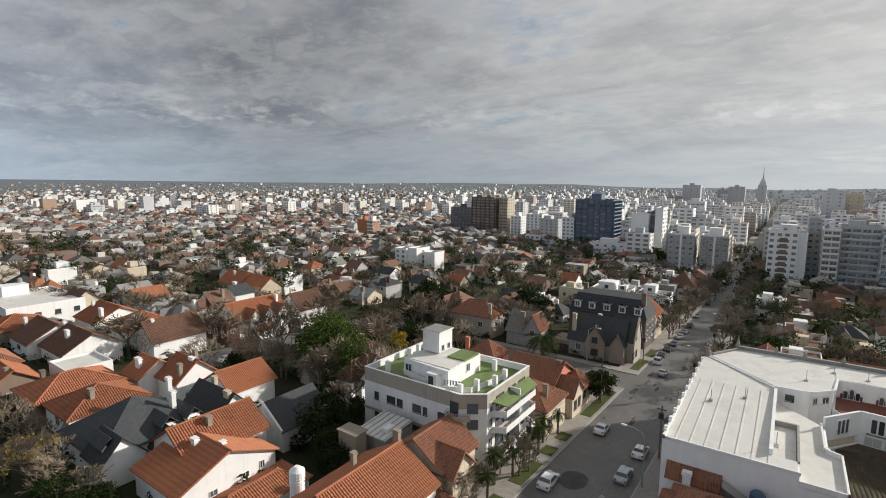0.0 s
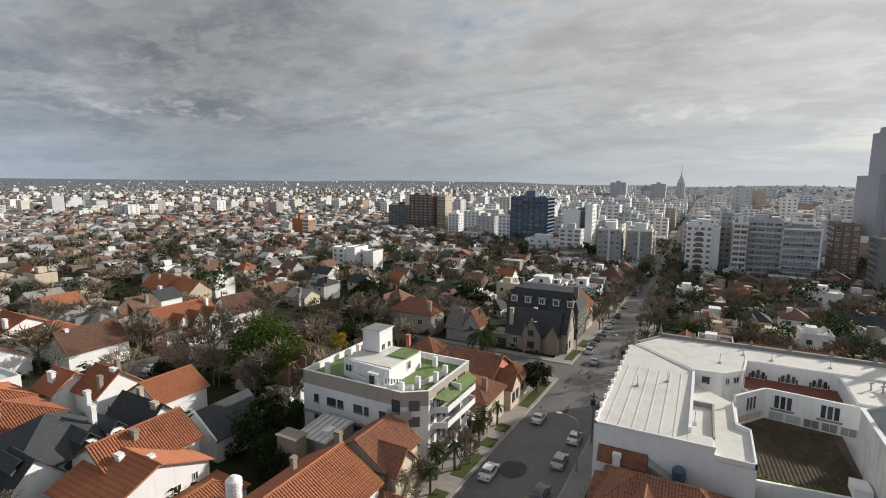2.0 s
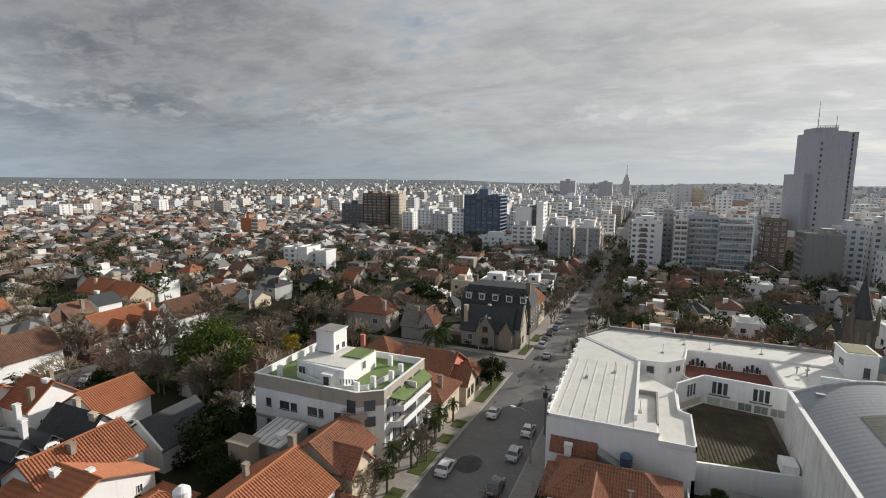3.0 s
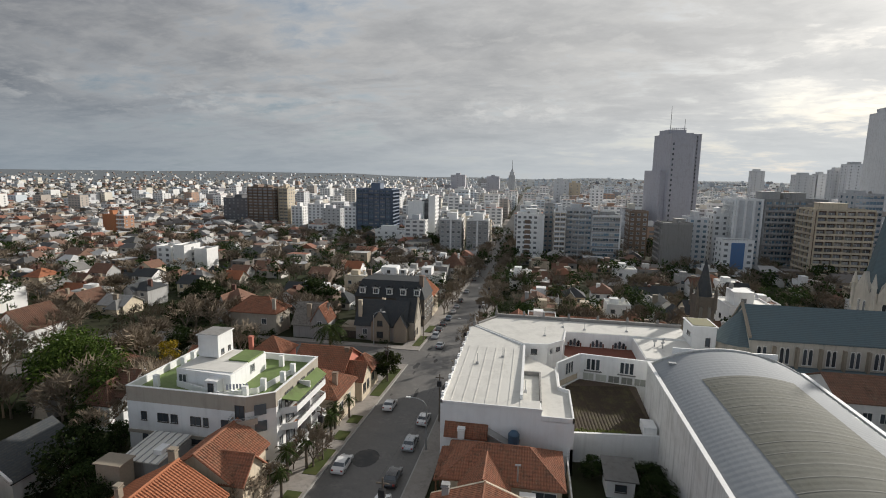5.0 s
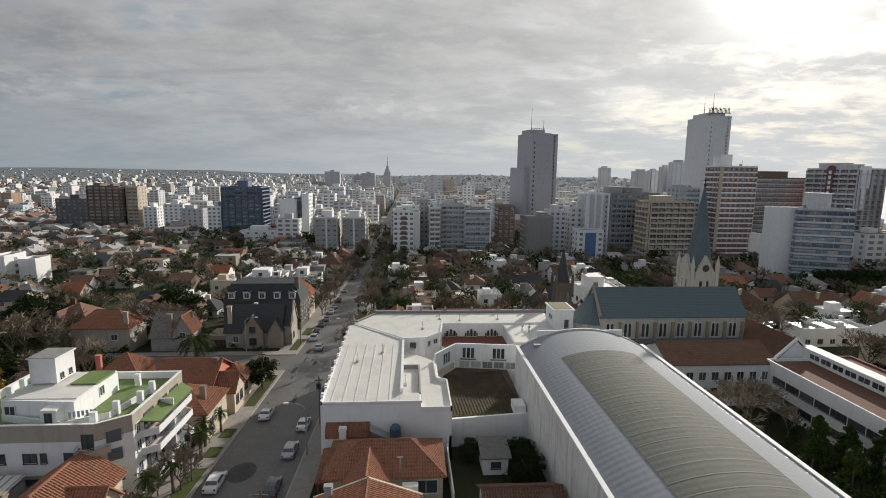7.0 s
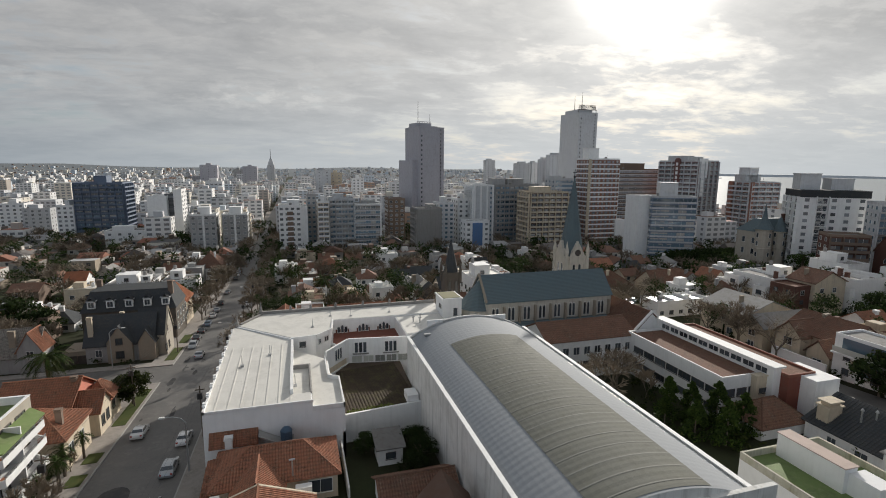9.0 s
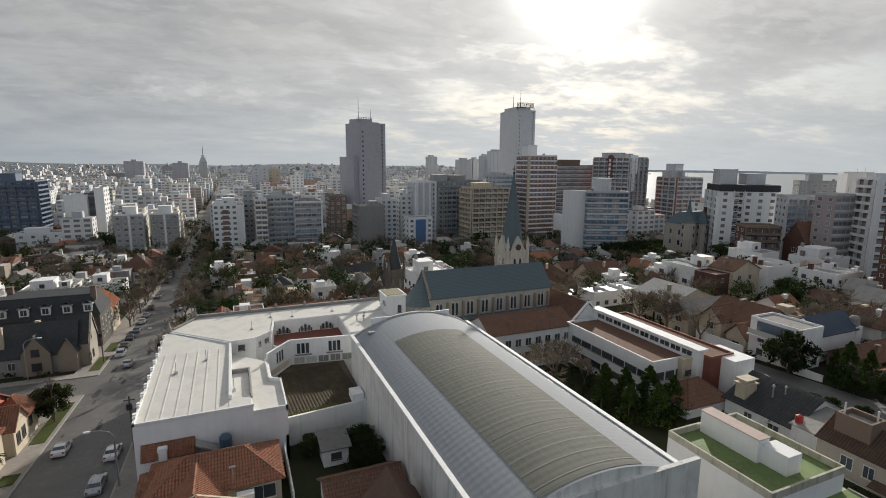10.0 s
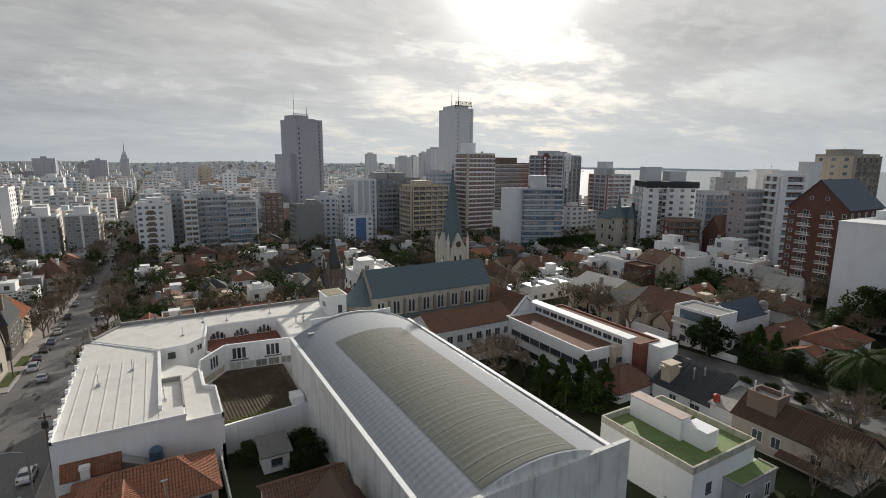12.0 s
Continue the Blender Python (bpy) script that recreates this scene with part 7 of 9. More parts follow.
def utility_pole(x, y, h=8.5, arm=1, lamp_arm=False):
    t = thing("street_lamp" if lamp_arm else "utility_pole", x, y, ground(y), "tall street lamp with curved arm" if lamp_arm else "dark wooden utility pole with cables", "street lamp" if lamp_arm else "pole", "street poles")
    part("post", B().tube((0, 0, -0.2), (0, 0, h), 0.14, 0.10, 8), METAL if lamp_arm else BARK, t, world=False)
    if lamp_arm:
        b = B()
        pts = [(0, 0, h), (-0.5 * arm, 0, h + 0.6), (-1.4 * arm, 0, h + 0.95), (-2.4 * arm, 0, h + 1.0)]
        for p, q in zip(pts, pts[1:]):
            b.tube(p, q, 0.06, 0.055, 6)
        part("arm", b, METAL, t, world=False)
        part("lamp_head", B().box(-3.1 * arm if arm > 0 else 2.4, -0.16, h + 0.9, -2.4 * arm if arm > 0 else 3.1, 0.16, h + 1.08), FRAME_WHITE, t, world=False)
    else:
        part("crossbar", B().box(-0.7, -0.06, h - 0.7, 0.7, 0.06, h - 0.55), BARK, t, world=False)
        part("transformer_box", B().box(-0.35, -0.5, h - 2.0, 0.35, -0.1, h - 1.1), DARKMETAL, t, world=False)
    return t


for y in (44, 76, 108, 140, 172, 204):
    utility_pole(-13.2, y, 8.5)
for y in (60, 92, 124, 156, 188):
    utility_pole(-26.6 if y > 100 else -27.0, y, 8.0)
for y in (66, 118, 165):
    utility_pole(-13.3, y, 7.2, 1, True)
utility_pole(-38, 116.5, 8, -1, True)
utility_pole(-96, 74, 8, -1, True)
wires = B()
for x, ys in ((-13.2, (44, 76, 108, 140, 172, 204)), (-26.8, (60, 92, 124, 156, 188))):
    for ya, yb in zip(ys, ys[1:]):
        for dx in (-0.6, 0.0, 0.6):
            pts = [(x + dx, ya + (yb - ya) * k / 6, ground(ya) + (ground(yb) - ground(ya)) * k / 6 + 7.9 - 0.7 * math.sin(math.pi * k / 6)) for k in range(7)]
            for p, q in zip(pts, pts[1:]):
                wires.tube(p, q, 0.015, 0.015, 3, caps=False)
tagged(new("overhead_cable", wires.mesh("overhead_cable", DARKMETAL)), "thin black overhead cables along the street", "cable")

near_house(-117, -106.5, 20.5, 28.5, 5.0, 7.6, "gable", "x", BROWN, TILE, "half-timbered house with orange roof and balcony", ((-108, 24, 8.2, 1.0),), (("e", 24, 2.6, 1.4, 1.3), ("s", -110, 2.6, 1.4, 1.3)))
near_house(-131, -120, 20.0, 29.0, 5.2, 7.8, "hip", "x", STONE, TILE_MID, "stone house with clay tiled hip roof", ((-124, 23, 8.6, 1.0),), (("e", 24, 2.6, 1.4, 1.3),))
for x, y, s in ((-104, 20.5, 0.5), (-66, 17.5, 0.6), (-62, 18.5, 0.5)):
    plant(LEAFY[1], x, y, s, None, x * 3, "dark garden tree in the shade")

# ---------------------------------------------------------------- apartment towers


def storey(style, L, sh, n, wall, band, pane, variant):
    """One storey of a facade, L metres long: the mesh of its balcony or bands, and the mesh of its glazing."""
    key = ("storey", style, round(L, 1), round(sh, 1), n, wall.name, band.name, pane.name, variant)
    if key in SHARED:
        return SHARED[key]
    r = random.Random(variant * 17 + n)
    h = L / 2
    b, gl = B(), B()
    step = (L - 0.6) / n
    if style in ("balcony", "rail"):
        b.box(-h + 0.3, -1.25, -0.12, h - 0.3, 0.0, 0.08)
        if style == "balcony":
            b.box(-h + 0.3, -1.25, 0.08, h - 0.3, -1.13, 0.95)
        else:
            b.box(-h + 0.3, -1.24, 0.92, h - 0.3, -1.18, 0.98).box(-h + 0.3, -1.22, 0.5, h - 0.3, -1.19, 0.54)
            for i in range(2 * n + 1):
                c = -h + 0.32 + (L - 0.64) * i / (2 * n)
                b.box(c - 0.03, -1.23, 0.08, c + 0.03, -1.18, 0.92)
        for i in range(n + 1):
            c = -h + 0.3 + step * i
            b.box(c - 0.1, -1.2, 0.08, c + 0.1, 0, sh - 0.14)
    elif style == "band":
        b.box(-h - 0.12, -0.35, -0.42, h + 0.12, 0.0, 0.45)
    elif style == "ribbon":
        b.box(-h + 0.1, -0.14, -0.1, h - 0.1, 0.0, 0.75)
    for i in range(n):
        c = -h + 0.3 + step * (i + 0.5)
        k = {"balcony": 0.38, "rail": 0.38, "band": 0.24, "ribbon": 0.47}[style] * step
        if style == "band" and i % 3 == 1:
            k *= 1.6
        z0, z1 = (0.1, 2.15) if style in ("balcony", "rail") else (0.85, 2.25)
        gl.box(c - k, -0.06, z0, c + k, 0.02, z1, 1)
        gl.box(c - 0.04, -0.1, z0, c + 0.04, -0.06, z1, 0)
        shut = r.random()
        if shut < 0.5:
            drop = r.choice((0.35, 0.6, 1.0, 0.5))
            gl.box(c - k, -0.09, z1 - (z1 - z0) * drop, c + k * r.choice((1, 0.0)), -0.06, z1, 2)
    SHARED[key] = (b.mesh("balcony", band), gl.mesh("glazing", [FRAME_WHITE, pane, SHUTTER]))
    return SHARED[key]


def tower(x, y, w, d, h, front="grid", wall=None, band=None, label="pale apartment block", pane=None, nx=0, side="", ns=0, yaw=0.0, lifts=None, fm=None, tanks=1, cat="apartment block"):
    """A block of flats: x, y its middle. front, side: the style of the face towards the camera and of the flank that shows."""
    wall, band, pane = wall or WHITE, band or wall or WHITE, pane or HAZED_PANE
    t = thing("apartment_tower", x, y, ground(y), label, cat, "", yaw)
    hw, hd = w / 2, d / 2
    part("wall", B().box(-hw, -hd, -3, hw, hd, h), wall, t, world=False)
    p = B()
    parapet(p, -hw - 0.05, -hd - 0.05, hw + 0.05, hd + 0.05, h, h + 0.9, 0.25)
    part("parapet", p, band, t, world=False)
    part("roof", B().box(-hw + .2, -hd + .2, h, hw - .2, hd - .2, h + 0.1), ROOFGREY, t, world=False)
    for a, c, lh in ([(0.34, 0.62, 3.6)] if lifts is None else lifts):
        part("lift_house", B().box(-hw + w * a, -d * 0.2, h, -hw + w * c, d * 0.3, h + lh).box(-hw + w * a - 0.2, -d * 0.22, h + lh, -hw + w * c + 0.2, d * 0.32, h + lh + 0.25), band, t, world=False)
    r = random.Random(int(abs(x) * 3 + y))
    for i in range(tanks):
        a, c = r.uniform(-hw * 0.8, hw * 0.8), r.uniform(-hd * 0.8, hd * 0.2)
        if r.random() < 0.5:
            part("roof_tank", B().lathe(a, c, [(0.8, h), (0.82, h + 1.5), (0.5, h + 1.9), (0.1, h + 2.0)], 8), CONCRETE, t, world=False)
        else:
            part("antenna", B().tube((a, c, h), (a, c, h + r.uniform(3, 5.5)), 0.06, 0.03, 4), DARKMETAL, t, world=False)
    near = math.hypot(x, y) < 600
    n = max(2, round(h / 2.9)) if near else int(h / 4)
    sh = h / n
    s = radians(yaw)
    right = -(x * math.cos(s) + y * math.sin(s)) > 0
    flank = (pose(hw, 0, 0, 0, 0, 90), "e", hw) if right else (pose(-hw, 0, 0, 0, 0, -90), "w", -hw)
    for style, L, m, count, face in ((front, w, pose(0, -hd, 0), nx, "s"), (side or "grid", d, flank[0], ns, flank[1])):
        if style == "blank":
            continue
        count = count or max(1, int(L / (4.0 if near else 8.0)))
        for k in range(n):
            z = sh * k
            if style in ("grid", "slot"):
                for i in range(count):
                    u = L * ((i + 0.5) / count - 0.5) if style == "grid" else L * 0.36
                    q = m @ Vector((u, 0, z + 0.9))
                    small_window(t, q.x, q.y, q.z, min(1.7, L / count * 0.55) if style == "grid" else 1.0, 1.35, face, pane, fm)
                continue
            bm, gm = storey(style, L, sh, count, wall, band, pane, r.randrange(3))
            for name, me in (("balcony" if style in ("balcony", "rail") else "floor_band", bm), ("glazing", gm)):
                ob = new(name, me)
                ob.parent, ob.matrix_basis = t, m @ pose(0, 0, z + 0.15)
    return t


BLUEPANEL = mat("blue_grey_panels", (0.13, 0.17, 0.24), 0.7)
# west of the street
tower(-126, 396, 29.5, 20, 38, "balcony", BLUEPANEL, BLUEPANEL, "dark blue-grey glass apartment tower with balconies", BLUEPANE, 6, "balcony", 4, lifts=[(0.36, 0.62, 5.0)], fm=HAZED_GREY)
tower(-146.5, 394, 10, 16, 23, "grid", WHITE, label="white apartment block beside a blue tower", nx=3)
tower(-279, 441, 26, 18, 25.5, "grid", DARKGREY, label="dark grey office block with windows", nx=6, fm=DARKGREY)
tower(-252, 440, 26, 20, 36.5, "balcony", BROWN, BROWN, "unfinished brown concrete tower", nx=5, lifts=[(0.1, 0.3, 2.5), (0.6, 0.7, 2.0)])
tower(-232, 443, 10, 14, 36, "balcony", CREAM, CREAM, "narrow cream apartment block", nx=2)
tower(-217, 440, 11, 14, 19, "grid", WHITE, label="white apartment block with small windows", nx=3)
tower(-196, 436, 16, 14, 22, "grid", WHITE, label="white apartment block with small windows", nx=4)
tower(-176, 424, 17, 14, 19, "grid", HAZED_GREY, label="pale grey apartment block with windows", nx=4, lifts=[(0.1, 0.5, 3.0)])
tower(-87.5, 378, 12, 16, 29.5, "blank", WHITE, label="white blank-walled apartment slab", side="blank", lifts=[])
tower(-73.6, 372, 5, 16, 34, "blank", WHITE, label="slim white apartment slab with blank end", side="grid", ns=3, lifts=[], tanks=0)
tower(-79.5, 381, 8, 14, 30.5, "ribbon", DARKGREY, DARKGREY, "dark recessed block between white slabs", nx=2, lifts=[])
for x in (-50.4, -33.3):
    bl = tower(x, 318, 14, 12, 21.5, "grid", GREY, WHITE, "grey apartment block with white lift tower", nx=4, fm=FRAME_WHITE, lifts=[(0.27, 0.74, 4.4)])
    part("pier", B().box(-0.5, -6.35, -3, 0.5, -6.002, 21.4), WHITE, bl, world=False)
tower(-29.8, 338, 6.5, 12, 19, "grid", CREAM, label="cream apartment block with balconies", nx=2)
tower(-101, 352, 22, 12, 9.5, "grid", WHITE, label="low white apartment block with stepped roof", nx=4, lifts=[(0.15, 0.7, 2.8)])
# east of the street
wt = tower(-1.8, 305, 12.6, 14, 27.2, "grid", WHITE, label="white apartment block with brown loggias", nx=4, lifts=[(0.4, 0.9, 3.2)], ns=2)
for k in range(8):
    part("loggia", B().box(-1.6, -7.12, 1.0 + k * 3.0, 1.8, -7.003, 3.2 + k * 3.0), BROWN, wt, world=False)
tower(6.3, 307, 3.6, 14, 26, "blank", WHITE, label="narrow white blank-walled annexe", side="blank", lifts=[], tanks=0)
tower(10.9, 317, 5.4, 10, 32.5, "grid", GREY, label="narrow grey-blue apartment block", nx=2, lifts=[], pane=BLUEPANE)
tower(17.2, 306, 6.8, 14, 29, "balcony", CREAM, WHITE, "cream apartment block with white balconies", nx=2)
tower(28.6, 313, 15.4, 14, 30.4, "balcony", HAZED_GREY, HAZED_GREY, "grey apartment block with glazed balconies", BLUEPANE, 4, lifts=[(0.2, 0.6, 3)])
gf = tower(43.7, 306, 16, 14, 27.2, "ribbon", HAZED_GREY, GREY, "blue glazed apartment block within a pale frame", BLUEPANE, 5, lifts=[(0.3, 0.8, 2.4)])
part("portal_frame", B().box(7.2, -7.9, -3, 8.1, -7.02, 28.2).box(-8.0, -7.9, 27.2, 7.2, -7.02, 28.2), WHITE, gf, world=False)
tower(65.2, 326, 11, 14, 29, "grid", BROWN, label="brown brick apartment block with windows", nx=3, lifts=[])
tower(77.4, 287, 15, 14, 25.2, "blank", CONCRETE, label="grey block with a blank concrete wall", side="balcony", ns=4, lifts=[(0.5, 0.8, 2.5)])
tower(91, 298, 10, 14, 28, "grid", HAZED_GREY, label="pale blue-grey apartment block with windows", nx=3, pane=BLUEPANE)
tower(105.5, 307, 8, 14, 29.8, "grid", WHITE, label="white apartment slab with windows", nx=2)
pw = tower(116, 300, 13.5, 16, 38.6, "slot", HAZED_GREY, WHITE, "grey apartment slab with white piers", BLUEPANE, side="rail", ns=4, lifts=[])
for v in (-6.2, -2.0, 2.2, 6.2):
    part("pier", B().box(v - 0.5, -8.7, -3, v + 0.5, -8.003, 39.4), WHITE, pw, world=False)
tower(138, 299, 30, 16, 38.8, "balcony", GREY, GREY, "long grey apartment slab with many balconies", BLUEPANE, 9, lifts=[(0.0, 0.3, 4.4), (0.36, 0.72, 4.0)], tanks=3)
bw = tower(104, 275, 14.8, 10, 18, "grid", WHITE, label="small white block of flats with blue centre", nx=4, lifts=[])
part("blue_bay", B().box(-3.2, -5.5, 4, 3.0, -5.002, 17.4), mat("blue_wall_paint", (0.10, 0.19, 0.36), 0.7), bw, "blue painted bay", world=False)
DKBRICK = mat("dark_brown_brick", (0.10, 0.058, 0.042), 0.8)
tower(146, 270, 25, 16, 34.8, "balcony", DKBRICK, CREAM, "brown apartment block with rounded white balcony bands", nx=6, side="balcony", ns=4, lifts=[(0.2, 0.62, 3.4)])
tower(168.5, 292, 13, 14, 42.6, "ribbon", HAZED_GREY, HAZED_GREY, "grey glazed block behind a brown one", BLUEPANE, 4, lifts=[(0.1, 0.5, 2)])
ORBRICK = mat("orange_brown_brick", (0.235, 0.115, 0.08), 0.8)
bt = tower(187.6, 277, 22, 14, 54.9, "band", ORBRICK, WHITE, "tall banded brown and white apartment tower", nx=7, side="band", ns=4, lifts=[(0.1, 0.42, 7.0)], tanks=3)
part("corner_pier", B().box(-11.4, -7.5, -3, -9.6, -7.003, 55.3), CREAM, bt, world=False)
part("white_cube", B().box(10, -8, -3, 20, 2, 17), WHITE, bt, world=False)
tower(236.5, 308, 32, 16, 49.2, "ribbon", HAZED_GREY, BROWN, "grey apartment block behind the banded tower", nx=8, lifts=[(0.2, 0.75, 4.6)], tanks=4)
# dark red-brown wall, lightened to put distance haze into its colour
HAZED_DKRED = mat("hazed_dark_red_brown", (0.17, 0.085, 0.075), 0.8)
dr = tower(259.5, 279, 22, 29, 54.5, "rail", HAZED_DKRED, HAZED_GREY, "dark red and white apartment tower with arched top", nx=4, side="balcony", ns=6, yaw=15, lifts=[(0.05, 0.35, 3.6), (0.55, 0.8, 3.0)], tanks=4)
part("white_panel", B().box(-10.8, -15.0, 44, -2.0, -14.5, 56.5).box(-8.0, -15.1, 32, -5.0, -14.5, 44), WHITE, dr, world=False)
arch = B()
prof = [(-1.9, 36.0), (1.9, 36.0), (1.9, 55.0)] + [(1.9 * math.cos(a), 55 + 1.9 * math.sin(a)) for a in (0.4, 0.8, 1.2, 1.57, 1.94, 2.34, 2.74)] + [(-1.9, 55.0)]
arch.v = [(-12.6, y, z) for y, z in prof] + [(-11.0, y, z) for y, z in prof]
arch.f = [tuple(range(len(prof))), tuple(reversed(range(len(prof), 2 * len(prof))))] + [((i + 1) % len(prof), i, len(prof) + i, len(prof) + (i + 1) % len(prof)) for i in range(len(prof))]
arch.m = [0] * len(arch.f)
part("arched_bay", arch, HAZED_DKRED, dr, world=False)
for k in range(6):
    part("bay_window", B().box(-12.66, -0.8, 37.2 + 2.95 * k, -12.6, 0.8, 39.2 + 2.95 * k), WHITE, dr, world=False)
tower(184.5, 207, 21, 14, 33.8, "ribbon", BLUEPANEL, HAZED_GREY, "grey apartment block with blue glazed corners", BLUEPANE, 5, side="ribbon", yaw=-25, lifts=[(0.22, 0.62, 7.2)], tanks=1)
tower(170.6, 213.5, 8, 10, 34, "blank", WHITE, label="white blank slab beside a glazed block", side="blank", lifts=[], tanks=0)
# russet brick made paler to stand in for haze
HAZED_RUSSET = mat("hazed_russet_brick", (0.30, 0.155, 0.115), 0.8)
ru = tower(290, 253.5, 20, 20, 40.6, "balcony", HAZED_RUSSET, HAZED_GREY, "russet brick apartment tower with pale balconies", nx=4, side="balcony", ns=3, yaw=-10, lifts=[(0.02, 0.55, 5.0), (0.15, 0.45, 9.5)], tanks=3)
part("brick_pier", B().box(-10.3, -10.9, -3, -8.0, -10.003, 41.2).box(-10.9, 5.6, -3, -10.003, 9.9, 41.2), HAZED_RUSSET, ru, world=False)
u = tower(224, 158.5, 24.4, 19, 35.2, "grid", WHITE, WHITE, "white apartment block with dark mansard top", nx=5, side="rail", ns=3, yaw=-35, lifts=[])
part("mansard", B().prism([(-12.5, -9.8), (12.5, -9.8), (12.5, 9.8), (-12.5, 9.8)], 35.0, 38.0), SLATE, u, "dark slate mansard band", world=False)
for a, c, lh in ((-11, -3.5, 45.0), (0.5, 8.5, 43.0)):
    part("lift_house", B().box(a, -3, 38, c, 7, lh - 0.4).box(a - 0.2, -3.2, lh - 0.4, c + 0.2, 7.2, lh), HAZED_GREY, u, world=False)
for k in range(11):
    me = storey("rail", 5.0, 3.2, 1, WHITE, WHITE, PANE, k % 3)
    for name, mm in (("balcony", me[0]), ("glazing", me[1])):
        o = new(name, mm)
        o.parent, o.matrix_basis = u, pose(-4.2, -9.52, 0.4 + 3.2 * k)
tower(225.5, 134, 11.5, 12, 32, "rail", HAZED_GREY, HAZED_GREY, "grey apartment block with glazed corner", BLUEPANE, 3, side="grid", yaw=-38, lifts=[])
tower(275, 156, 17, 12, 38.3, "grid", GREY, label="grey apartment block with small windows", nx=4, yaw=-45, lifts=[(0.25, 0.6, 4.0)])
# pinkish wall lightened in place of haze
tower(213.4, 112.8, 8.2, 9, 33.1, "ribbon", mat("hazed_pinkish_grey_render", (0.40, 0.34, 0.33), 0.8), HAZED_GREY, "pinkish grey apartment block with windows", nx=2, side="grid", ns=2, yaw=-15, lifts=[])
tower(260, 130, 12, 12, 41, "blank", WHITE, label="white apartment block with a blank wall", side="blank", yaw=-45, lifts=[(0.1, 0.9, 1.5)], tanks=2)
tower(231, 114.5, 8, 8, 31.6, "rail", DARKGREY, DARKGREY, "dark glazed apartment block with rails", BLUEPANE, 2, yaw=-40, lifts=[], tanks=0)
# brown brick here is raised in tone as painted haze
bk = tower(219.5, 101.5, 9.6, 9, 38.6, "balcony", mat("hazed_brown_brick", (0.17, 0.08, 0.06), 0.8), WHITE, "brown brick block with white balconies", nx=1, side="balcony", ns=2, yaw=-30, lifts=[(0.1, 0.9, 2.2)])
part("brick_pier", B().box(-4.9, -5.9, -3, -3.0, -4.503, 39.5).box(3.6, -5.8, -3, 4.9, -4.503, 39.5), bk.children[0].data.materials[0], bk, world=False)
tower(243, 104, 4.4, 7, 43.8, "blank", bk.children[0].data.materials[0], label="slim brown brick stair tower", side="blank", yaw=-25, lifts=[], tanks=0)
tower(256, 96.5, 16, 15, 46.6, "rail", CREAM, BEIGE, "tall beige apartment tower with balconies", nx=4, side="grid", ns=3, yaw=-10, lifts=[(0.1, 0.8, 2.6)], tanks=3)
tower(201, 133, 13, 10, 20.5, "balcony", BRICK, BROWN, "red brick block with stepped roofs", nx=3, lifts=[], yaw=-35, tanks=0)
# far towers
# mauve-grey of the high-rises, lightened to imitate haze over distance
HAZED_MAUVE = mat("hazed_mauve_concrete", (0.42, 0.415, 0.45), 0.8, streak=0.2)
tower(-148.5, 999, 29, 20, 51, "grid", HAZED_MAUVE, label="far grey-brown apartment tower", side="grid")
tower(-109.5, 1104, 18.5, 18, 42, "grid", GREY, label="far grey apartment tower")
tower(-83, 1057, 26.5, 20, 48.5, "grid", HAZED_MAUVE, label="far grey-brown apartment tower")
sp = tower(-50.5, 1206, 15.5, 15, 52, "grid", HAZED_GREY, label="far tower with stepped top and mast", lifts=[], tanks=0)
part("stepped_top", B().box(-5.5, -5.5, 52, 5.5, 5.5, 60).box(-3, -3, 60, 3, 3, 66), HAZED_GREY, sp, world=False)
part("mast", B().tube((0, 0, 66), (0, 0, 88), 0.7, 0.25, 6), DARKMETAL, sp, world=False)
tower(38, 698, 20, 16, 45.5, "grid", HAZED_GREY, label="wide grey apartment slab far off", lifts=[(0.2, 0.6, 3.5)])
tower(55, 701, 16, 16, 42, "grid", CREAM, label="wide pale apartment slab far off")
tower(64.4, 528, 12, 14, 38.5, "grid", WHITE, label="white apartment slab far off", nx=3)
# shore high-rises, their haze painted as a pale wall colour
for x, y, w, h in ((364, 909, 18, 64), (386, 808, 26, 58), (407, 808, 12.5, 59.5), (407.5, 768, 16, 65), (417, 748, 25, 72)):
    tower(x, y, w, 16, h, "grid", HAZED_GREY, label="haze-pale high-rise far along the shore", lifts=[(0.2, 0.7, 3.5)], tanks=0)
tower(-328, 341, 11, 10, 15, "blank", mat("orange_brick", (0.50, 0.20, 0.09), 0.8, bands=2), label="orange brick block with white floor bands", side="balcony", ns=3)
tower(-317.5, 341, 7, 10, 15, "band", mat("tan_brick", (0.40, 0.22, 0.14), 0.8), WHITE, "tan block with white balconies", nx=2)
tower(-178, 217.5, 8, 9, 10.5, "grid", WHITE, label="white prism-shaped block of flats", nx=2, lifts=[])
tower(-168, 217, 6, 12, 11.5, "blank", WHITE, label="white blank-walled slim block", ns=1, lifts=[], tanks=0)
tower(-160, 220.5, 7, 9, 9.5, "blank", WHITE, label="white blank-walled slim block", side="blank", lifts=[], tanks=0)

# two very tall towers
t1 = tower(105, 401.5, 22.5, 25, 81.4, "slot", HAZED_MAUVE, label="tall grey high-rise with twin masts", side="blank", yaw=15, lifts=[], tanks=0, fm=HAZED_MAUVE)
part("crown", B().box(-10, -6, 81.4, 3, 8, 85.6).box(-9.5, -11, 82.3, 6, 10, 83.0), HAZED_MAUVE, t1, world=False)
cr = B()
for i in range(9):
    cr.box(-9.6 + i * 1.5, -6.2, 85.6, -9.3 + i * 1.5, -5.9, 86.5)
cr.box(-10, -6.2, 86.5, 3, -5.9, 86.8)
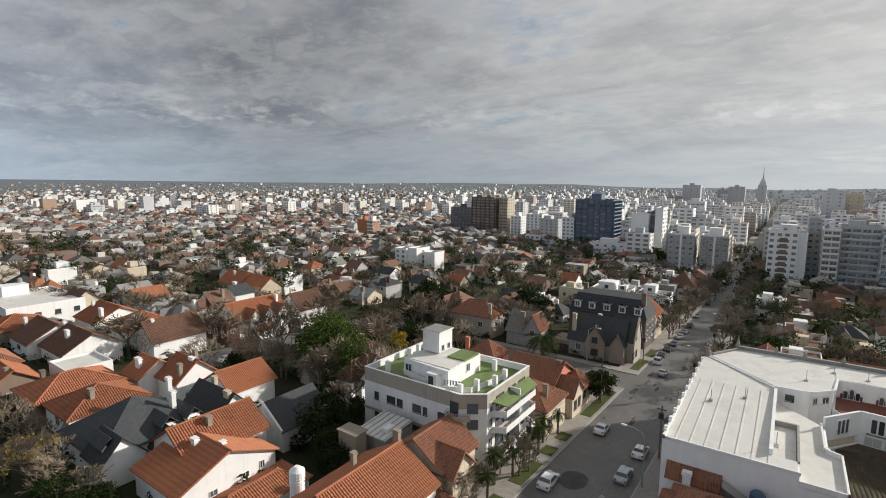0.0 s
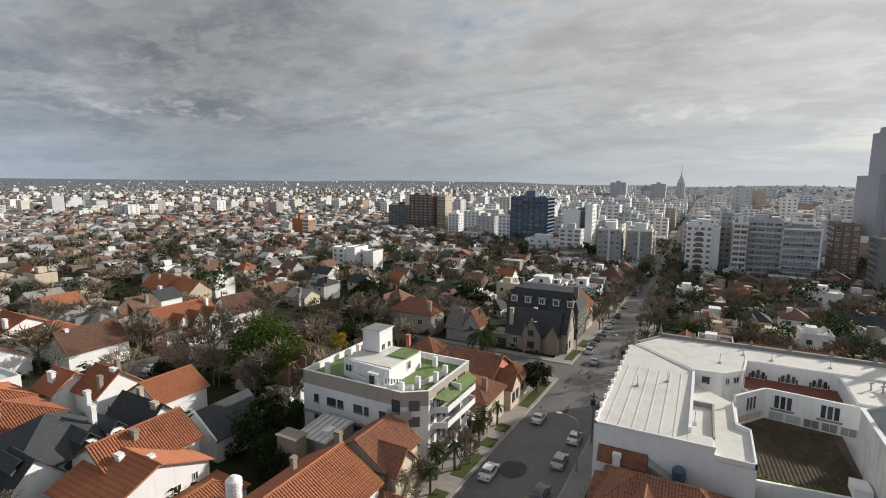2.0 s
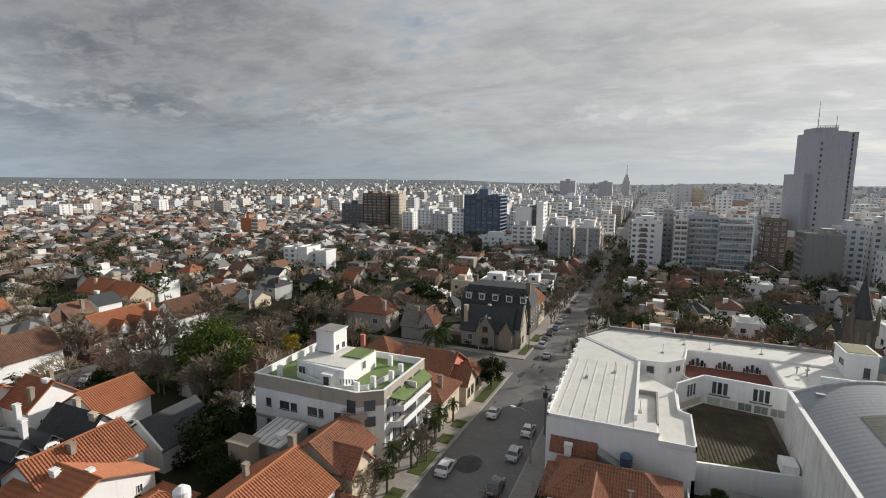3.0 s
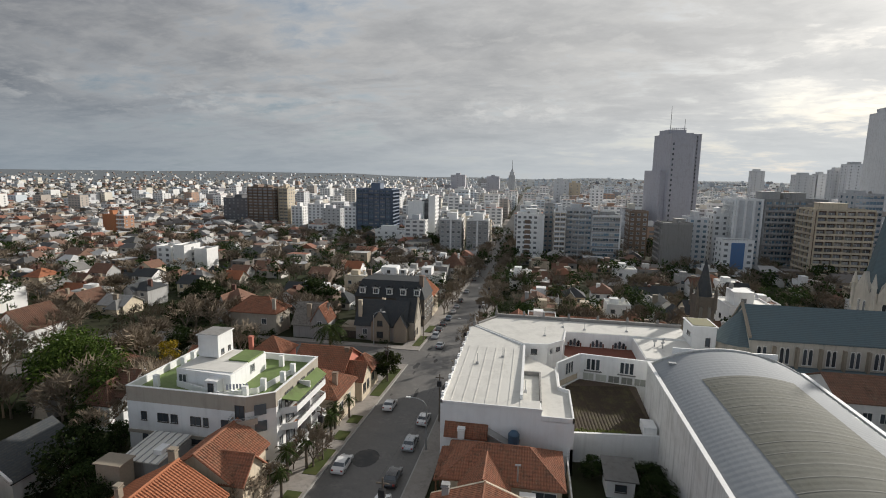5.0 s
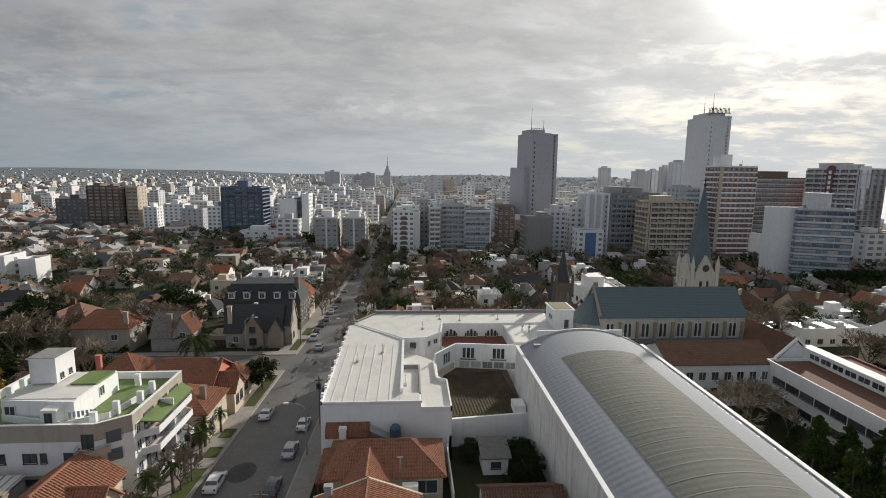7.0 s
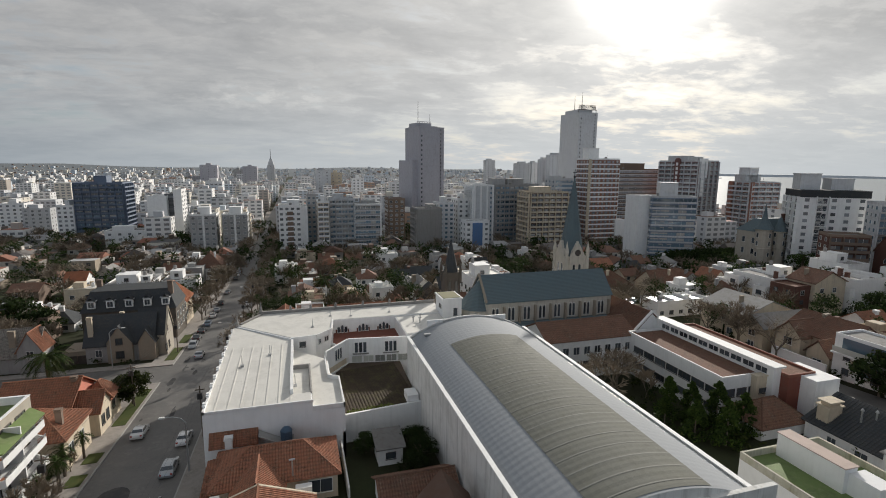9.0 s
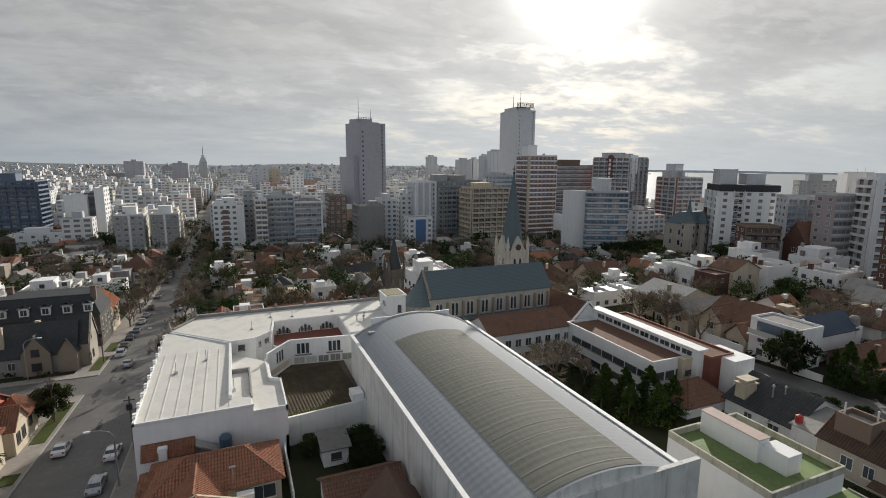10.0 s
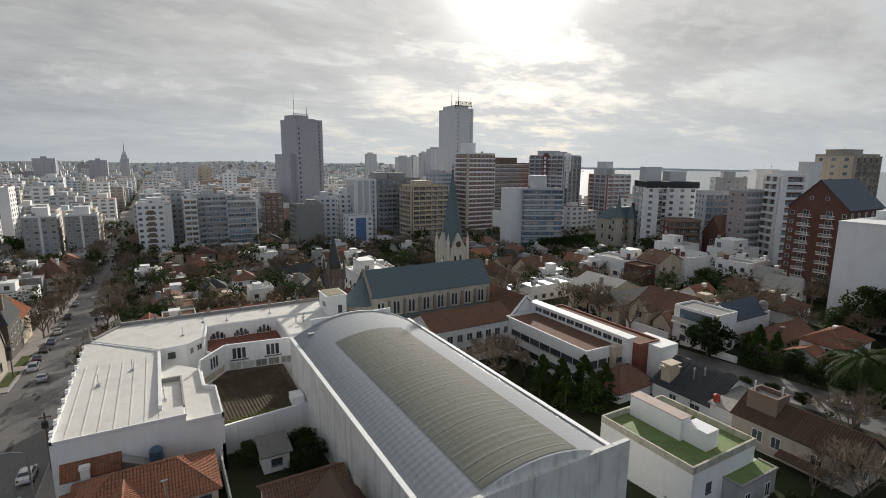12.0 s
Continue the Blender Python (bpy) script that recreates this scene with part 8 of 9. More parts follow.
part("crown_rail", cr, HAZED_MAUVE, t1, world=False)
for k in range(20):
    q = 4 + k * 3.7
    small_window(t1, -9.4, -12.5, q, 1.2, 1.6, "s", PANE, HAZED_MAUVE)
for x in (-6, 5):
    part("mast", B().tube((x, 0, 82), (x, 0, 103 if x < 0 else 94), 0.25, 0.1, 5), DARKMETAL, t1, world=False)
part("low_wing", B().box(-15.5, -8, -3, -11.26, 16, 56), HAZED_MAUVE, t1, world=False)
t2 = tower(266.8, 433.5, 19.5, 34, 101.3, "slot", HAZED_GREY, label="tallest grey high-rise with rooftop lettering frame and masts", side="blank", lifts=[], tanks=0, fm=HAZED_GREY)
part("crown", B().box(-8, -12, 101.3, 7, 12, 105.4), HAZED_GREY, t2, world=False)
for k in range(24):
    small_window(t2, -7.6, -17, 6 + k * 3.9, 0.9, 1.5, "s", PANE, HAZED_GREY)
frame_b = B()
for i in range(8):
    x = -9.4 + i * 2.35
    frame_b.box(x, -15, 105.0, x + 0.45, -14.7, 109.2).box(x + 1.2, -15, 105.0, x + 1.6, -14.7, 109.2).box(x, -15, 106.6 + (i % 3) * 0.7, x + 1.6, -14.7, 107.2 + (i % 3) * 0.7)
frame_b.box(-10, -14.8, 104.5, 10, -14.5, 105.0).box(-9.5, -14.8, 101.3, -9.2, -14.5, 104.6).box(9.2, -14.8, 101.3, 9.5, -14.5, 104.6)
part("sign_frame", frame_b, DARKMETAL, t2, world=False)
for x, hh in ((-5, 119), (3, 123)):
    part("mast", B().tube((x, 0, 105), (x, 0, hh), 0.35, 0.1, 5), DARKMETAL, t2, world=False)


def brick_tower():
    x0, x1, y0, y1, ze, zr = 176, 199, 62.4, 78.4, 28.2, 36.4
    g = ground(70)
    t = thing("brick_tower", 189, 71.5, g, "red brick apartment tower with steep blue slate gable", "apartment block")
    pitched(t, x0, x1, y0, y1, g - 3, ze, zr, "gable", "x", BRICK, BLUESLATE_DARK, 0.5)
    for k in range(11):
        z = g + 1.0 + k * 2.75
        if z > 26:
            continue
        for y in (67.2, 73.4):
            window(t, x0, y, z, 1.6, 1.9, "w", FRAME_WHITE)
            b = B().box(x0 - 1.2, y - 1.8, z - 0.25, x0, y + 1.8, z - 0.1)
            for i in range(13):
                yy = y - 1.75 + i * 0.29
                b.box(x0 - 1.17, yy, z - 0.1, x0 - 1.12, yy + 0.06, z + 0.75)
            b.box(x0 - 1.2, y - 1.8, z + 0.75, x0 - 1.08, y + 1.8, z + 0.85)
            part("balcony", b, FRAME_WHITE, t)
        if z < 26:
            for y in (63.4, 77.2):
                window(t, x0, y, z + 0.4, 0.9, 1.0, "w", FRAME_WHITE, bars=0)
        for i in range(5):
            if z < 26:
                small_window(t, x0 + 2.4 + i * 4.5, y0, z + 0.4, 1.2, 1.3, "s", local=False)
    for y in (68.2, 72.4):
        window(t, x0, y, 30.6, 0.8, 0.8, "w", FRAME_WHITE, bars=0)
    s = thing("white_slab_building", 160, 48, ground(48), "blank white side wall of an apartment building", "apartment block")
    part("wall", B().box(150, 36, -1, 172, 54.3, 26.8), COURT_WHITE, s)
    part("parapet", B().box(149.9, 35.9, 26.8, 172.1, 54.4, 27.2), WHITE, s)
    part("lift_house", B().box(164, 46, 27.2, 168, 52, 29.4), WHITE, s)
    for k in range(8):
        for i in range(5):
            small_window(s, 152.5 + i * 4.2, 36, 2.6 + k * 2.9, 1.5, 1.3, "s", local=False)


brick_tower()
cas = thing("castle_villa", 209, 172, ground(170), "cream turreted villa with grey pointed roofs", "villa")
part("wall", B().box(198, 166, -12, 222, 178, 12.5).box(197.8, 165.8, 12.5, 222.2, 178.2, 13.1).box(197.85, 165.85, 5.8, 222.15, 178.15, 6.2), BEIGE, cas)
for x, y, r, zt, t in ((200, 166, 3.2, 14.5, 26.0), (208, 165, 2.4, 13.4, 20), (219, 166, 2.8, 13.4, 20)):
    part("turret", B().lathe(x, y, [(r, -10), (r, 5.6), (r * 1.06, 5.8), (r * 1.06, 6.2), (r, 6.4), (r, zt - 0.6), (r * 1.12, zt - 0.3), (r * 1.12, zt + 0.1)], 12), BEIGE, cas)
    for z in (2.6, 7.4, 11.0):
        small_window(cas, x, y - r - 0.02, z, 1.0, 1.9, "s", local=False)
        small_window(cas, x - r - 0.02, y, z, 1.0, 1.9, "w", local=False)
    part("turret_roof", B().lathe(x, y, [(r * 1.3, zt + 0.1), (r * 0.75, zt + 2.6), (r * 0.3, zt + 5.5), (0.05, t)], 10), BLUESLATE, cas)
hip = B()
lo, hi = [(197.6, 165.6), (222.4, 165.6), (222.4, 178.4), (197.6, 178.4)], [(203, 170), (217, 170), (217, 174), (203, 174)]
for i in range(4):
    j = (i + 1) % 4
    hip.poly([(*lo[i], 13.1), (*lo[j], 13.1), (*hi[j], 18.6), (*hi[i], 18.6)])
hip.poly([(*p, 18.6) for p in hi])
part("roof", hip, BLUESLATE, cas)
chimney(cas, 214, 169, 14, 20.5, 1.3, 1.0, BRICK)
for z in (3.0, 8.0):
    for x in (204, 211.5, 215.5):
        small_window(cas, x, 166, z, 1.4, 2.4, "s", local=False)
    for y in (169, 174):
        small_window(cas, 198, y, z, 1.4, 2.4, "w", local=False)

# ---------------------------------------------------------------- the other houses and gardens of the quarter
TAKEN = [(o.location.x, o.location.y, 7.4 if o.name.startswith(("house", "flat_house")) else 16.0) for o in scene.objects
         if o.parent is None and o.get("category") in ("house", "mansion", "apartment building", "apartment block", "church", "school", "institution", "villa", "hall", "steeple", "tower")]


def on_road(x, y, pad=3.5):
    return any(a - pad < x < b + pad for a, b in X_ROADS) or any(a - pad < y < b + pad for a, b in Y_ROADS)


def free(x, y, r):
    return all((x - a) ** 2 + (y - b) ** 2 > (r + c) ** 2 * 0.62 for a, b, c in TAKEN)


RESERVED = [(-56, -25, 26, 102), (-13, 92, 10, 106), (-105, -44, 15, 56), (-26, -13, -50, 2000), (60, 92, 15, 100), (-11, 42, 104, 133), (-56, -26, 102, 152)]
AZ_L, AZ_R = radians(80), radians(75)


def in_view(x, y):
    a = math.atan2(x, max(y, 1e-3)) if y > 0 else (9 if x > 0 else -9)
    return -AZ_L < a < AZ_R


rng = random.Random(5)
ROOFS = [(TILE, 0.22), (TILE_OLD, 0.36), (TILE_BRIGHT, 0.05), (SLATE, 0.17), (ROOFGREY, 0.20)]


def choose(opts):
    r = rng.random() * sum(w for _, w in opts)
    for o, w in opts:
        r -= w
        if r <= 0:
            return o
    return opts[-1][0]


WORDS = {"clay_tile": "red tiled", "old_brown_tile": "brown tiled", "weathered_clay_tile": "weathered red tiled", "orange_clay_tile": "orange tiled", "slate": "dark slate", "grey_roof_felt": "grey"}
WALLW = {"white_paint": "white", "cream_render": "cream", "grey_render": "grey", "beige_render": "beige", "brown_render": "brown"}
count = 0
lots = []
for gy in range(56, 300, 13):
    for gx in range(-330, 190, 12):
        x, y = gx + rng.uniform(-3, 3), gy + rng.uniform(-3, 3)
        lots.append((math.hypot(x, y), x, y))
lots.sort()
for dist, x, y in lots:
    if dist > 255 or not in_view(x, y) or on_road(x, y, 8.5) or coast(x, y) > -40 or count >= 295:
        continue
    if any(a < x < b and c < y < d for a, b, c, d in RESERVED) or not free(x, y, 5.4):
        continue
    if rng.random() < (0.28 if x < -55 else 0.2):
        continue
    TAKEN.append((x, y, 5.4))
    count += 1
    g = ground(y)
    w, d = rng.uniform(6.5, 9.5), rng.uniform(6.5, 9.5)
    wall = choose([(WHITE, 0.40), (CREAM, 0.22), (GREY, 0.12), (BEIGE, 0.18), (BROWN, 0.08)])
    side, sx = ("e", 1) if x < 0 else ("w", -1)
    if rng.random() < (0.34 if x > -60 else 0.22):
        ht = rng.choice((3.4, 3.6, 6.2, 6.4, 6.6))
        h = thing("flat_house", x, y, g, WALLW[wall.name] + " flat-roofed town house with parapet", "house")
        part("wall", B().box(-w / 2, -d / 2, -1.5, w / 2, d / 2, ht), wall, h, world=False)
        p = B()
        parapet(p, -w / 2, -d / 2, w / 2, d / 2, ht, ht + 0.5)
        part("parapet", p, wall, h, world=False)
        part("roof", B().box(-w / 2 + .2, -d / 2 + .2, ht, w / 2 - .2, d / 2 - .2, ht + 0.08), rng.choice((MEMBRANE, ROOFGREY, MEMBRANE, TILE_OLD)), h, world=False)
        part("roof_block", B().box(-w * .3, -d * .1, ht, w * .05, d * .3, ht + rng.uniform(1.4, 2.6)), wall, h, world=False)
        if dist < 220 and rng.random() < 0.6:
            part("roof_tank", B().lathe(w * .28, d * .2, [(0.6, ht), (0.62, ht + 1.2), (0.4, ht + 1.5), (0.1, ht + 1.6)], 10), rng.choice((WHITE, CONCRETE)), h, world=False)
    else:
        ht, rise = rng.choice((2.9, 3.2, 5.4, 5.8)), rng.uniform(2.0, 3.4)
        # eastern houses get darker roofs, to put the backlit shade into their colour
        roof = choose(ROOFS) if x < -40 else choose([(TILE_OLD, 0.5), (TILE_MID, 0.14), (SLATE, 0.16), (ROOFGREY, 0.2)])
        h = thing("house", x, y, g, WALLW[wall.name] + " house with " + WORDS[roof.name] + " roof", "house")
        pitched(h, -w / 2, w / 2, -d / 2, d / 2, -1.5, ht, ht + rise, rng.choice(("gable", "hip", "gable")), rng.choice("xy"), wall, roof, 0.4, tiles=dist < 130, world=False)
        if dist < 200:
            k = rng.choice((-1, 1))
            if rng.random() < 0.6:
                pitched(h, -w * 0.22 + k * w * 0.2, w * 0.22 + k * w * 0.2, -d / 2 - rng.uniform(1.5, 3.2), 0, -1.5, ht - rng.choice((0, 0.6, 2.0)), ht + rise * rng.uniform(0.5, 0.8), rng.choice(("gable", "hip")), "y", wall, roof, 0.3, tiles=dist < 110, world=False, wall_name="wing_wall")
            else:
                part("annexe", B().box(k * w / 2 - 1.8, -d * 0.3, -1.5, k * w / 2 + 1.8, d * 0.3, ht * 0.62), rng.choice((wall, WHITE)), h, world=False)
        chimney(h, rng.uniform(-w * .35, w * .35), rng.uniform(-2, 2), ht, ht + rise + rng.uniform(0.0, 0.5), rng.uniform(0.8, 1.5), 0.8, rng.choice((wall, BRICK, STONE)), world=False)
    for k in range(1 if ht < 4 else 2):
        for i in range(2 if dist < 220 else 1):
            small_window(h, -w / 4 + i * w / 2, -d / 2, 0.9 + 2.8 * k, 1.3, 1.3, "s")
        if dist < 125:
            small_window(h, sx * w / 2, rng.uniform(-2, 2), 0.9 + 2.8 * k, 1.3, 1.3, side)

# trees of gardens and streets
for gy in range(58, 300, 8):
    for gx in range(-320, 200, 8):
        x, y = gx + rng.uniform(-4, 4), gy + rng.uniform(-4, 4)
        if not in_view(x, y) or math.hypot(x, y) > 150 or coast(x, y) > -30 or on_road(x, y, -1.0) or not free(x, y, 0.6):
            continue
        if any(a - 1 < x < b + 1 and c < y < d for a, b, c, d in RESERVED):
            continue
        r = rng.random()
        green = 0.14 if x < -60 else 0.3
        if r < green:
            plant(LEAFY[rng.choice((1, 2))] if math.hypot(x, y) < 105 else LEAFY_FAR, x, y, rng.uniform(0.7, 1.15), None, rng.uniform(0, 360), "dark evergreen tree in a garden")
        elif r < 0.74:
            plant(rng.choice(BARE), x, y, rng.uniform(0.85, 1.25), None, rng.uniform(0, 360))
        else:
            continue

for i in range(24):
    for x in (-27.4, -12.2):
        y = 117 + i * 9 + (i * 37 % 5)
        if rng.random() < (0.7 if y < 150 else 0.97) and not (x < -20 and y < 152):
            plant(BARE[(i + (x > -20)) % 4], x + (0 if y < 150 else 0.8 if x < -20 else -0.8), y, rng.uniform(0.75, 1.05) * (0.85 if y < 150 else 1.0) * (1.5 if (i + (x > -20)) % 4 == 2 else 1.0), None, i * 77)
for x, y, s in ((-89, 96, 1.0), (-96, 52, 0.9), (-112, 64, 1.1), (-114, 79, 0.9), (-80, 92, 1.0), (-68, 94, 0.9), (-60, 92, 0.95), (-112.5, 48, 0.8)):
    plant(BARE[int(abs(x)) % 3], x, y, s, None, x * 7)
for x, y, s, k in ((-68, 66, 0.75, 0), (-62, 74, 0.6, 2), (-50, 76, 0.5, 1), (-66, 60, 0.55, 1), (-57, 57, 0.5, 1), (-60, 36, 0.5, 1), (-46, 42, 0.55, 1), (-49, 44, 0.7, 1), (-70, 19, 0.5, 1), (-62, 21, 0.45, 1)):
    plant(LEAFY[k], x, y, s, None, x * 5, "dark garden tree between houses" if k else "green leafy tree beside the house")
for x, y, s in ((-28.6, 61.6, 1.0), (-28.0, 65.4, 1.1), (-29, 69.4, 1.0), (-28.4, 74, 0.9), (-29.2, 54, 1.1), (-28.2, 50.5, 0.9)):
    plant(SMALLPALM, x, y, s, None, x * 31)
for x, y, s in ((-29.6, 50, 0.8), (-30, 46, 0.85), (-29.8, 56.8, 0.7), (-28.8, 70.5, 0.5)):
    plant(BARE[2], x, y, s, None, y * 9)
for x, y, s in ((60.2, 60.6, 1.0), (64.6, 55.0, 1.1), (66.2, 51.6, 1.0), (58.6, 53.0, 0.9), (61.5, 50, 1.0), (56.5, 57, 0.8)):
    plant(CONE, x, y, s, None, x * 11)
for x, y, s in ((52, 67, 1.0), (57, 71, 1.05), (62, 68, 0.9), (49, 74, 0.8), (60, 74, 0.9), (-12.6, 112, 0.8), (-12.5, 117, 0.9), (-11.5, 100.8, 0.55), (85, 24, 0.9), (80, 15, 0.9), (90, 18, 0.8)):
    plant(BARE[int(abs(x)) % 4], x, y, s, None, x * 13)
for x, y, s in ((49, 62, 0.6), (47, 68, 0.5), (118, 30, 0.9), (134, 26, 0.9), (142, 34, 1.0), (100, 24, 0.5), (108, 28, 0.5), (90, 44, 0.4)):
    plant(LEAFY[2], x, y, s, None, x * 13, "olive-green shrubs in a garden")
plant(PALM, 91.5, 25.4, 1.35, 1.3, 40)
for x, y, k in ((102.5, 36, 0.5), (104, 40.5, 0.55), (101.6, 44, 0.45), (103.6, 31.5, 0.5), (110, 36, 0.6), (92.2, 33, 0.4), (91.6, 37.6, 0.42), (91.0, 41.8, 0.4), (109, 42, 0.5)):
    plant(LEAFY[1 if k > 0.46 else 2], x, y, k, None, x * 19, "dark green bushes along a side street")
plant(LEAFY[1], 156.5, 90.6, 1.15, None, 33, "large dark green tree before white houses")
plant(LEAFY[1], 166, 82, 0.7, None, 80, "dark green tree in a yard")
for x, y, k in ((103.8, 46.6, 1.15), (107.0, 44.8, 0.95), (105.4, 49.5, 0.8)):
    plant(CONE, x, y, k * 0.9, k * 1.1, x * 17, "dark green cypress in a garden")
for x, y, k in ((143.5, 43, 1.5), (146, 38, 1.3), (139, 47, 0.9)):
    plant(LEAFY[1], x, y, k, None, x * 17, "large dark green tree before a white wall")
for x, y, k in ((-62, 98.5, 0.8), (-70, 99.5, 0.9), (-79, 98, 0.8), (-90, 99, 0.7), (-58, 101, 0.55), (-98, 136, 1.2), (-104, 140, 1.3), (-92, 142, 1.1), (-69, 150, 1.4), (-63, 147, 1.1), (-64, 131, 0.8)):
    plant(LEAFY[1] if y < 110 else LEAFY_FAR, x, y, k, None, x * 23, "dark evergreen tree by the cross street")
plant(PALM, 199, 146, 1.3, None, 10)
plant(PALM, 10, 170, 1.0, None, 70)
for i in range(16):
    plant(LEAFY_FAR, 172 + (i % 8) * 5.5, 184 + (i // 8) * 6, 1.2, None, i * 47, "dark evergreen tree in a park")

# ---------------------------------------------------------------- the far town: thousands of roofs, walls, windows and trees
# random wall colours of the far blocks, lifted to make up for haze
FARWALL = mat("hazed_far_walls", (0.6, 0.6, 0.6), 0.85, var=0.12, scale=0.1, fine=1.0, bump=0.0, dirt_amount=0.12, islands=[
    (0.0, (0.74, 0.74, 0.73)), (0.22, (0.62, 0.63, 0.64)), (0.42, (0.66, 0.62, 0.54)), (0.53, (0.52, 0.53, 0.55)), (0.66, (0.80, 0.79, 0.77)), (0.80, (0.44, 0.39, 0.35)), (0.84, (0.40, 0.27, 0.20)), (0.88, (0.58, 0.64, 0.69)), (0.97, (0.26, 0.26, 0.28))])
FARROOF = mat("far_roofs", (0.3, 0.3, 0.3), 0.85, var=0.2, scale=0.1, fine=1.0, bump=0.0, dirt_amount=0.3, islands=[
    (0.0, (0.34, 0.335, 0.33)), (0.18, (0.19, 0.11, 0.08)), (0.36, (0.50, 0.50, 0.495)), (0.47, (0.10, 0.10, 0.10)), (0.60, (0.27, 0.12, 0.08)), (0.77, (0.17, 0.155, 0.145)), (0.91, (0.45, 0.45, 0.445))])


FARHOUSE = mat("far_house_walls", (0.5, 0.5, 0.5), 0.85, var=0.15, scale=0.1, fine=1.0, bump=0.0, dirt_amount=0.25, islands=[
    (0.0, (0.66, 0.65, 0.62)), (0.17, (0.30, 0.29, 0.27)), (0.36, (0.38, 0.32, 0.25)), (0.50, (0.19, 0.17, 0.155)), (0.64, (0.58, 0.56, 0.52)), (0.74, (0.14, 0.11, 0.09)), (0.88, (0.24, 0.17, 0.13))])


def far_block(b, x, y, w, d, h, win=True, detail=True):
    g = terrain(x, y)
    b.box(x - w / 2, y - d / 2, g - 3, x + w / 2, y + d / 2, g + h, 0, 1)
    if rng.random() < 0.6:
        b.box(x - w * 0.2, y - d * 0.1, g + h, x + w * 0.15, y + d * 0.3, g + h + rng.uniform(2, 4), 0)
    if not win:
        return
    n = max(1, int(h / 3))
    nx = max(1, int(w / 4))
    sx = x + w / 2 + 0.06 if x < 0 else x - w / 2 - 0.06
    for k in range(n):
        z = g + 3.0 * k + 0.9
        for i in range(nx):
            c = x - w / 2 + w * (i + 0.5) / nx
            b.poly([(c - w / nx * 0.3, y - d / 2 - 0.06, z), (c + w / nx * 0.3, y - d / 2 - 0.06, z), (c + w / nx * 0.3, y - d / 2 - 0.06, z + 1.5), (c - w / nx * 0.3, y - d / 2 - 0.06, z + 1.5)], 2)
        if detail:
            for i in range(2):
                c = y - d / 2 + d * (i + 0.5) / 2
                q = [(sx, c - 0.9, z), (sx, c + 0.9, z), (sx, c + 0.9, z + 1.5), (sx, c - 0.9, z + 1.5)]
                b.poly(q if x < 0 else q[::-1], 2)


def far_house(b, x, y):
    g = terrain(x, y)
    w, d, h = rng.uniform(6.5, 11), rng.uniform(6.5, 11), rng.choice((3.0, 3.2, 3.6, 5.6, 6.0))
    if rng.random() < 0.54:
        b.box(x - w / 2, y - d / 2, g - 2, x + w / 2, y + d / 2, g + h, 0, 1)
        if rng.random() < 0.5:
            b.box(x - w * .3, y - d * .1, g + h, x, y + d * .3, g + h + 2.2, 0)
    else:
        b.box(x - w / 2, y - d / 2, g - 2, x + w / 2, y + d / 2, g + h, 0)
        r, o = rng.uniform(1.8, 3.2), 0.4
        x0, x1, y0, y1, z = x - w / 2 - o, x + w / 2 + o, y - d / 2 - o, y + d / 2 + o, g + h
        k = len(b.v)
        if rng.random() < 0.5:
            b.v += [(x0, y0, z), (x1, y0, z), (x1, y1, z), (x0, y1, z), (x0 + rng.choice((0, 3)), y, z + r), (x1 - rng.choice((0, 3)), y, z + r)]
            b.f += [(k, k + 1, k + 5, k + 4), (k + 2, k + 3, k + 4, k + 5), (k + 1, k + 2, k + 5), (k + 3, k, k + 4)]
        else:
            b.v += [(x0, y0, z), (x1, y0, z), (x1, y1, z), (x0, y1, z), (x, y0 + rng.choice((0, 3)), z + r), (x, y1 - rng.choice((0, 3)), z + r)]
            b.f += [(k + 1, k + 2, k + 5, k + 4), (k + 3, k, k + 4, k + 5), (k, k + 1, k + 4), (k + 2, k + 3, k + 5)]
        b.m += [1, 1, 1, 1]
        if rng.random() < 0.6:
            c = x + rng.uniform(-3, 3)
            b.box(c - 0.5, y - 0.4, z, c + 0.5, y + 0.4, z + r + 1.0, 0)
    if math.hypot(x, y) < 520:
        for i in (-1, 1):
            c = x + i * w * 0.25
            for lev in range(1 if h < 4 else 2):
                z = g + 0.9 + 2.7 * lev
                b.poly([(c - 0.8, y - d / 2 - 0.05, z), (c + 0.8, y - d / 2 - 0.05, z), (c + 0.8, y - d / 2 - 0.05, z + 1.3), (c - 0.8, y - d / 2 - 0.05, z + 1.3)], 2)


def density(x, y):
    """Share of tall blocks: high along the centre of the town, low among the houses of the west."""
    a = math.degrees(math.atan2(x, y))
    r = math.hypot(x, y)
    k = max(0.0, min(1.0, (a + 26) / 24))
    k = k * max(0.0, min(1.0, (r - 300) / 80)) * (0.62 if r < 1600 else 0.4)
    if a < -8:
        k += max(0.0, min(1.0, (r - 620) / 300)) * (0.24 if a > -38 else 0.10 if r > 800 else 0.03) * (1.0 if r < 2300 else 0.4)
    return min(k, 0.85)


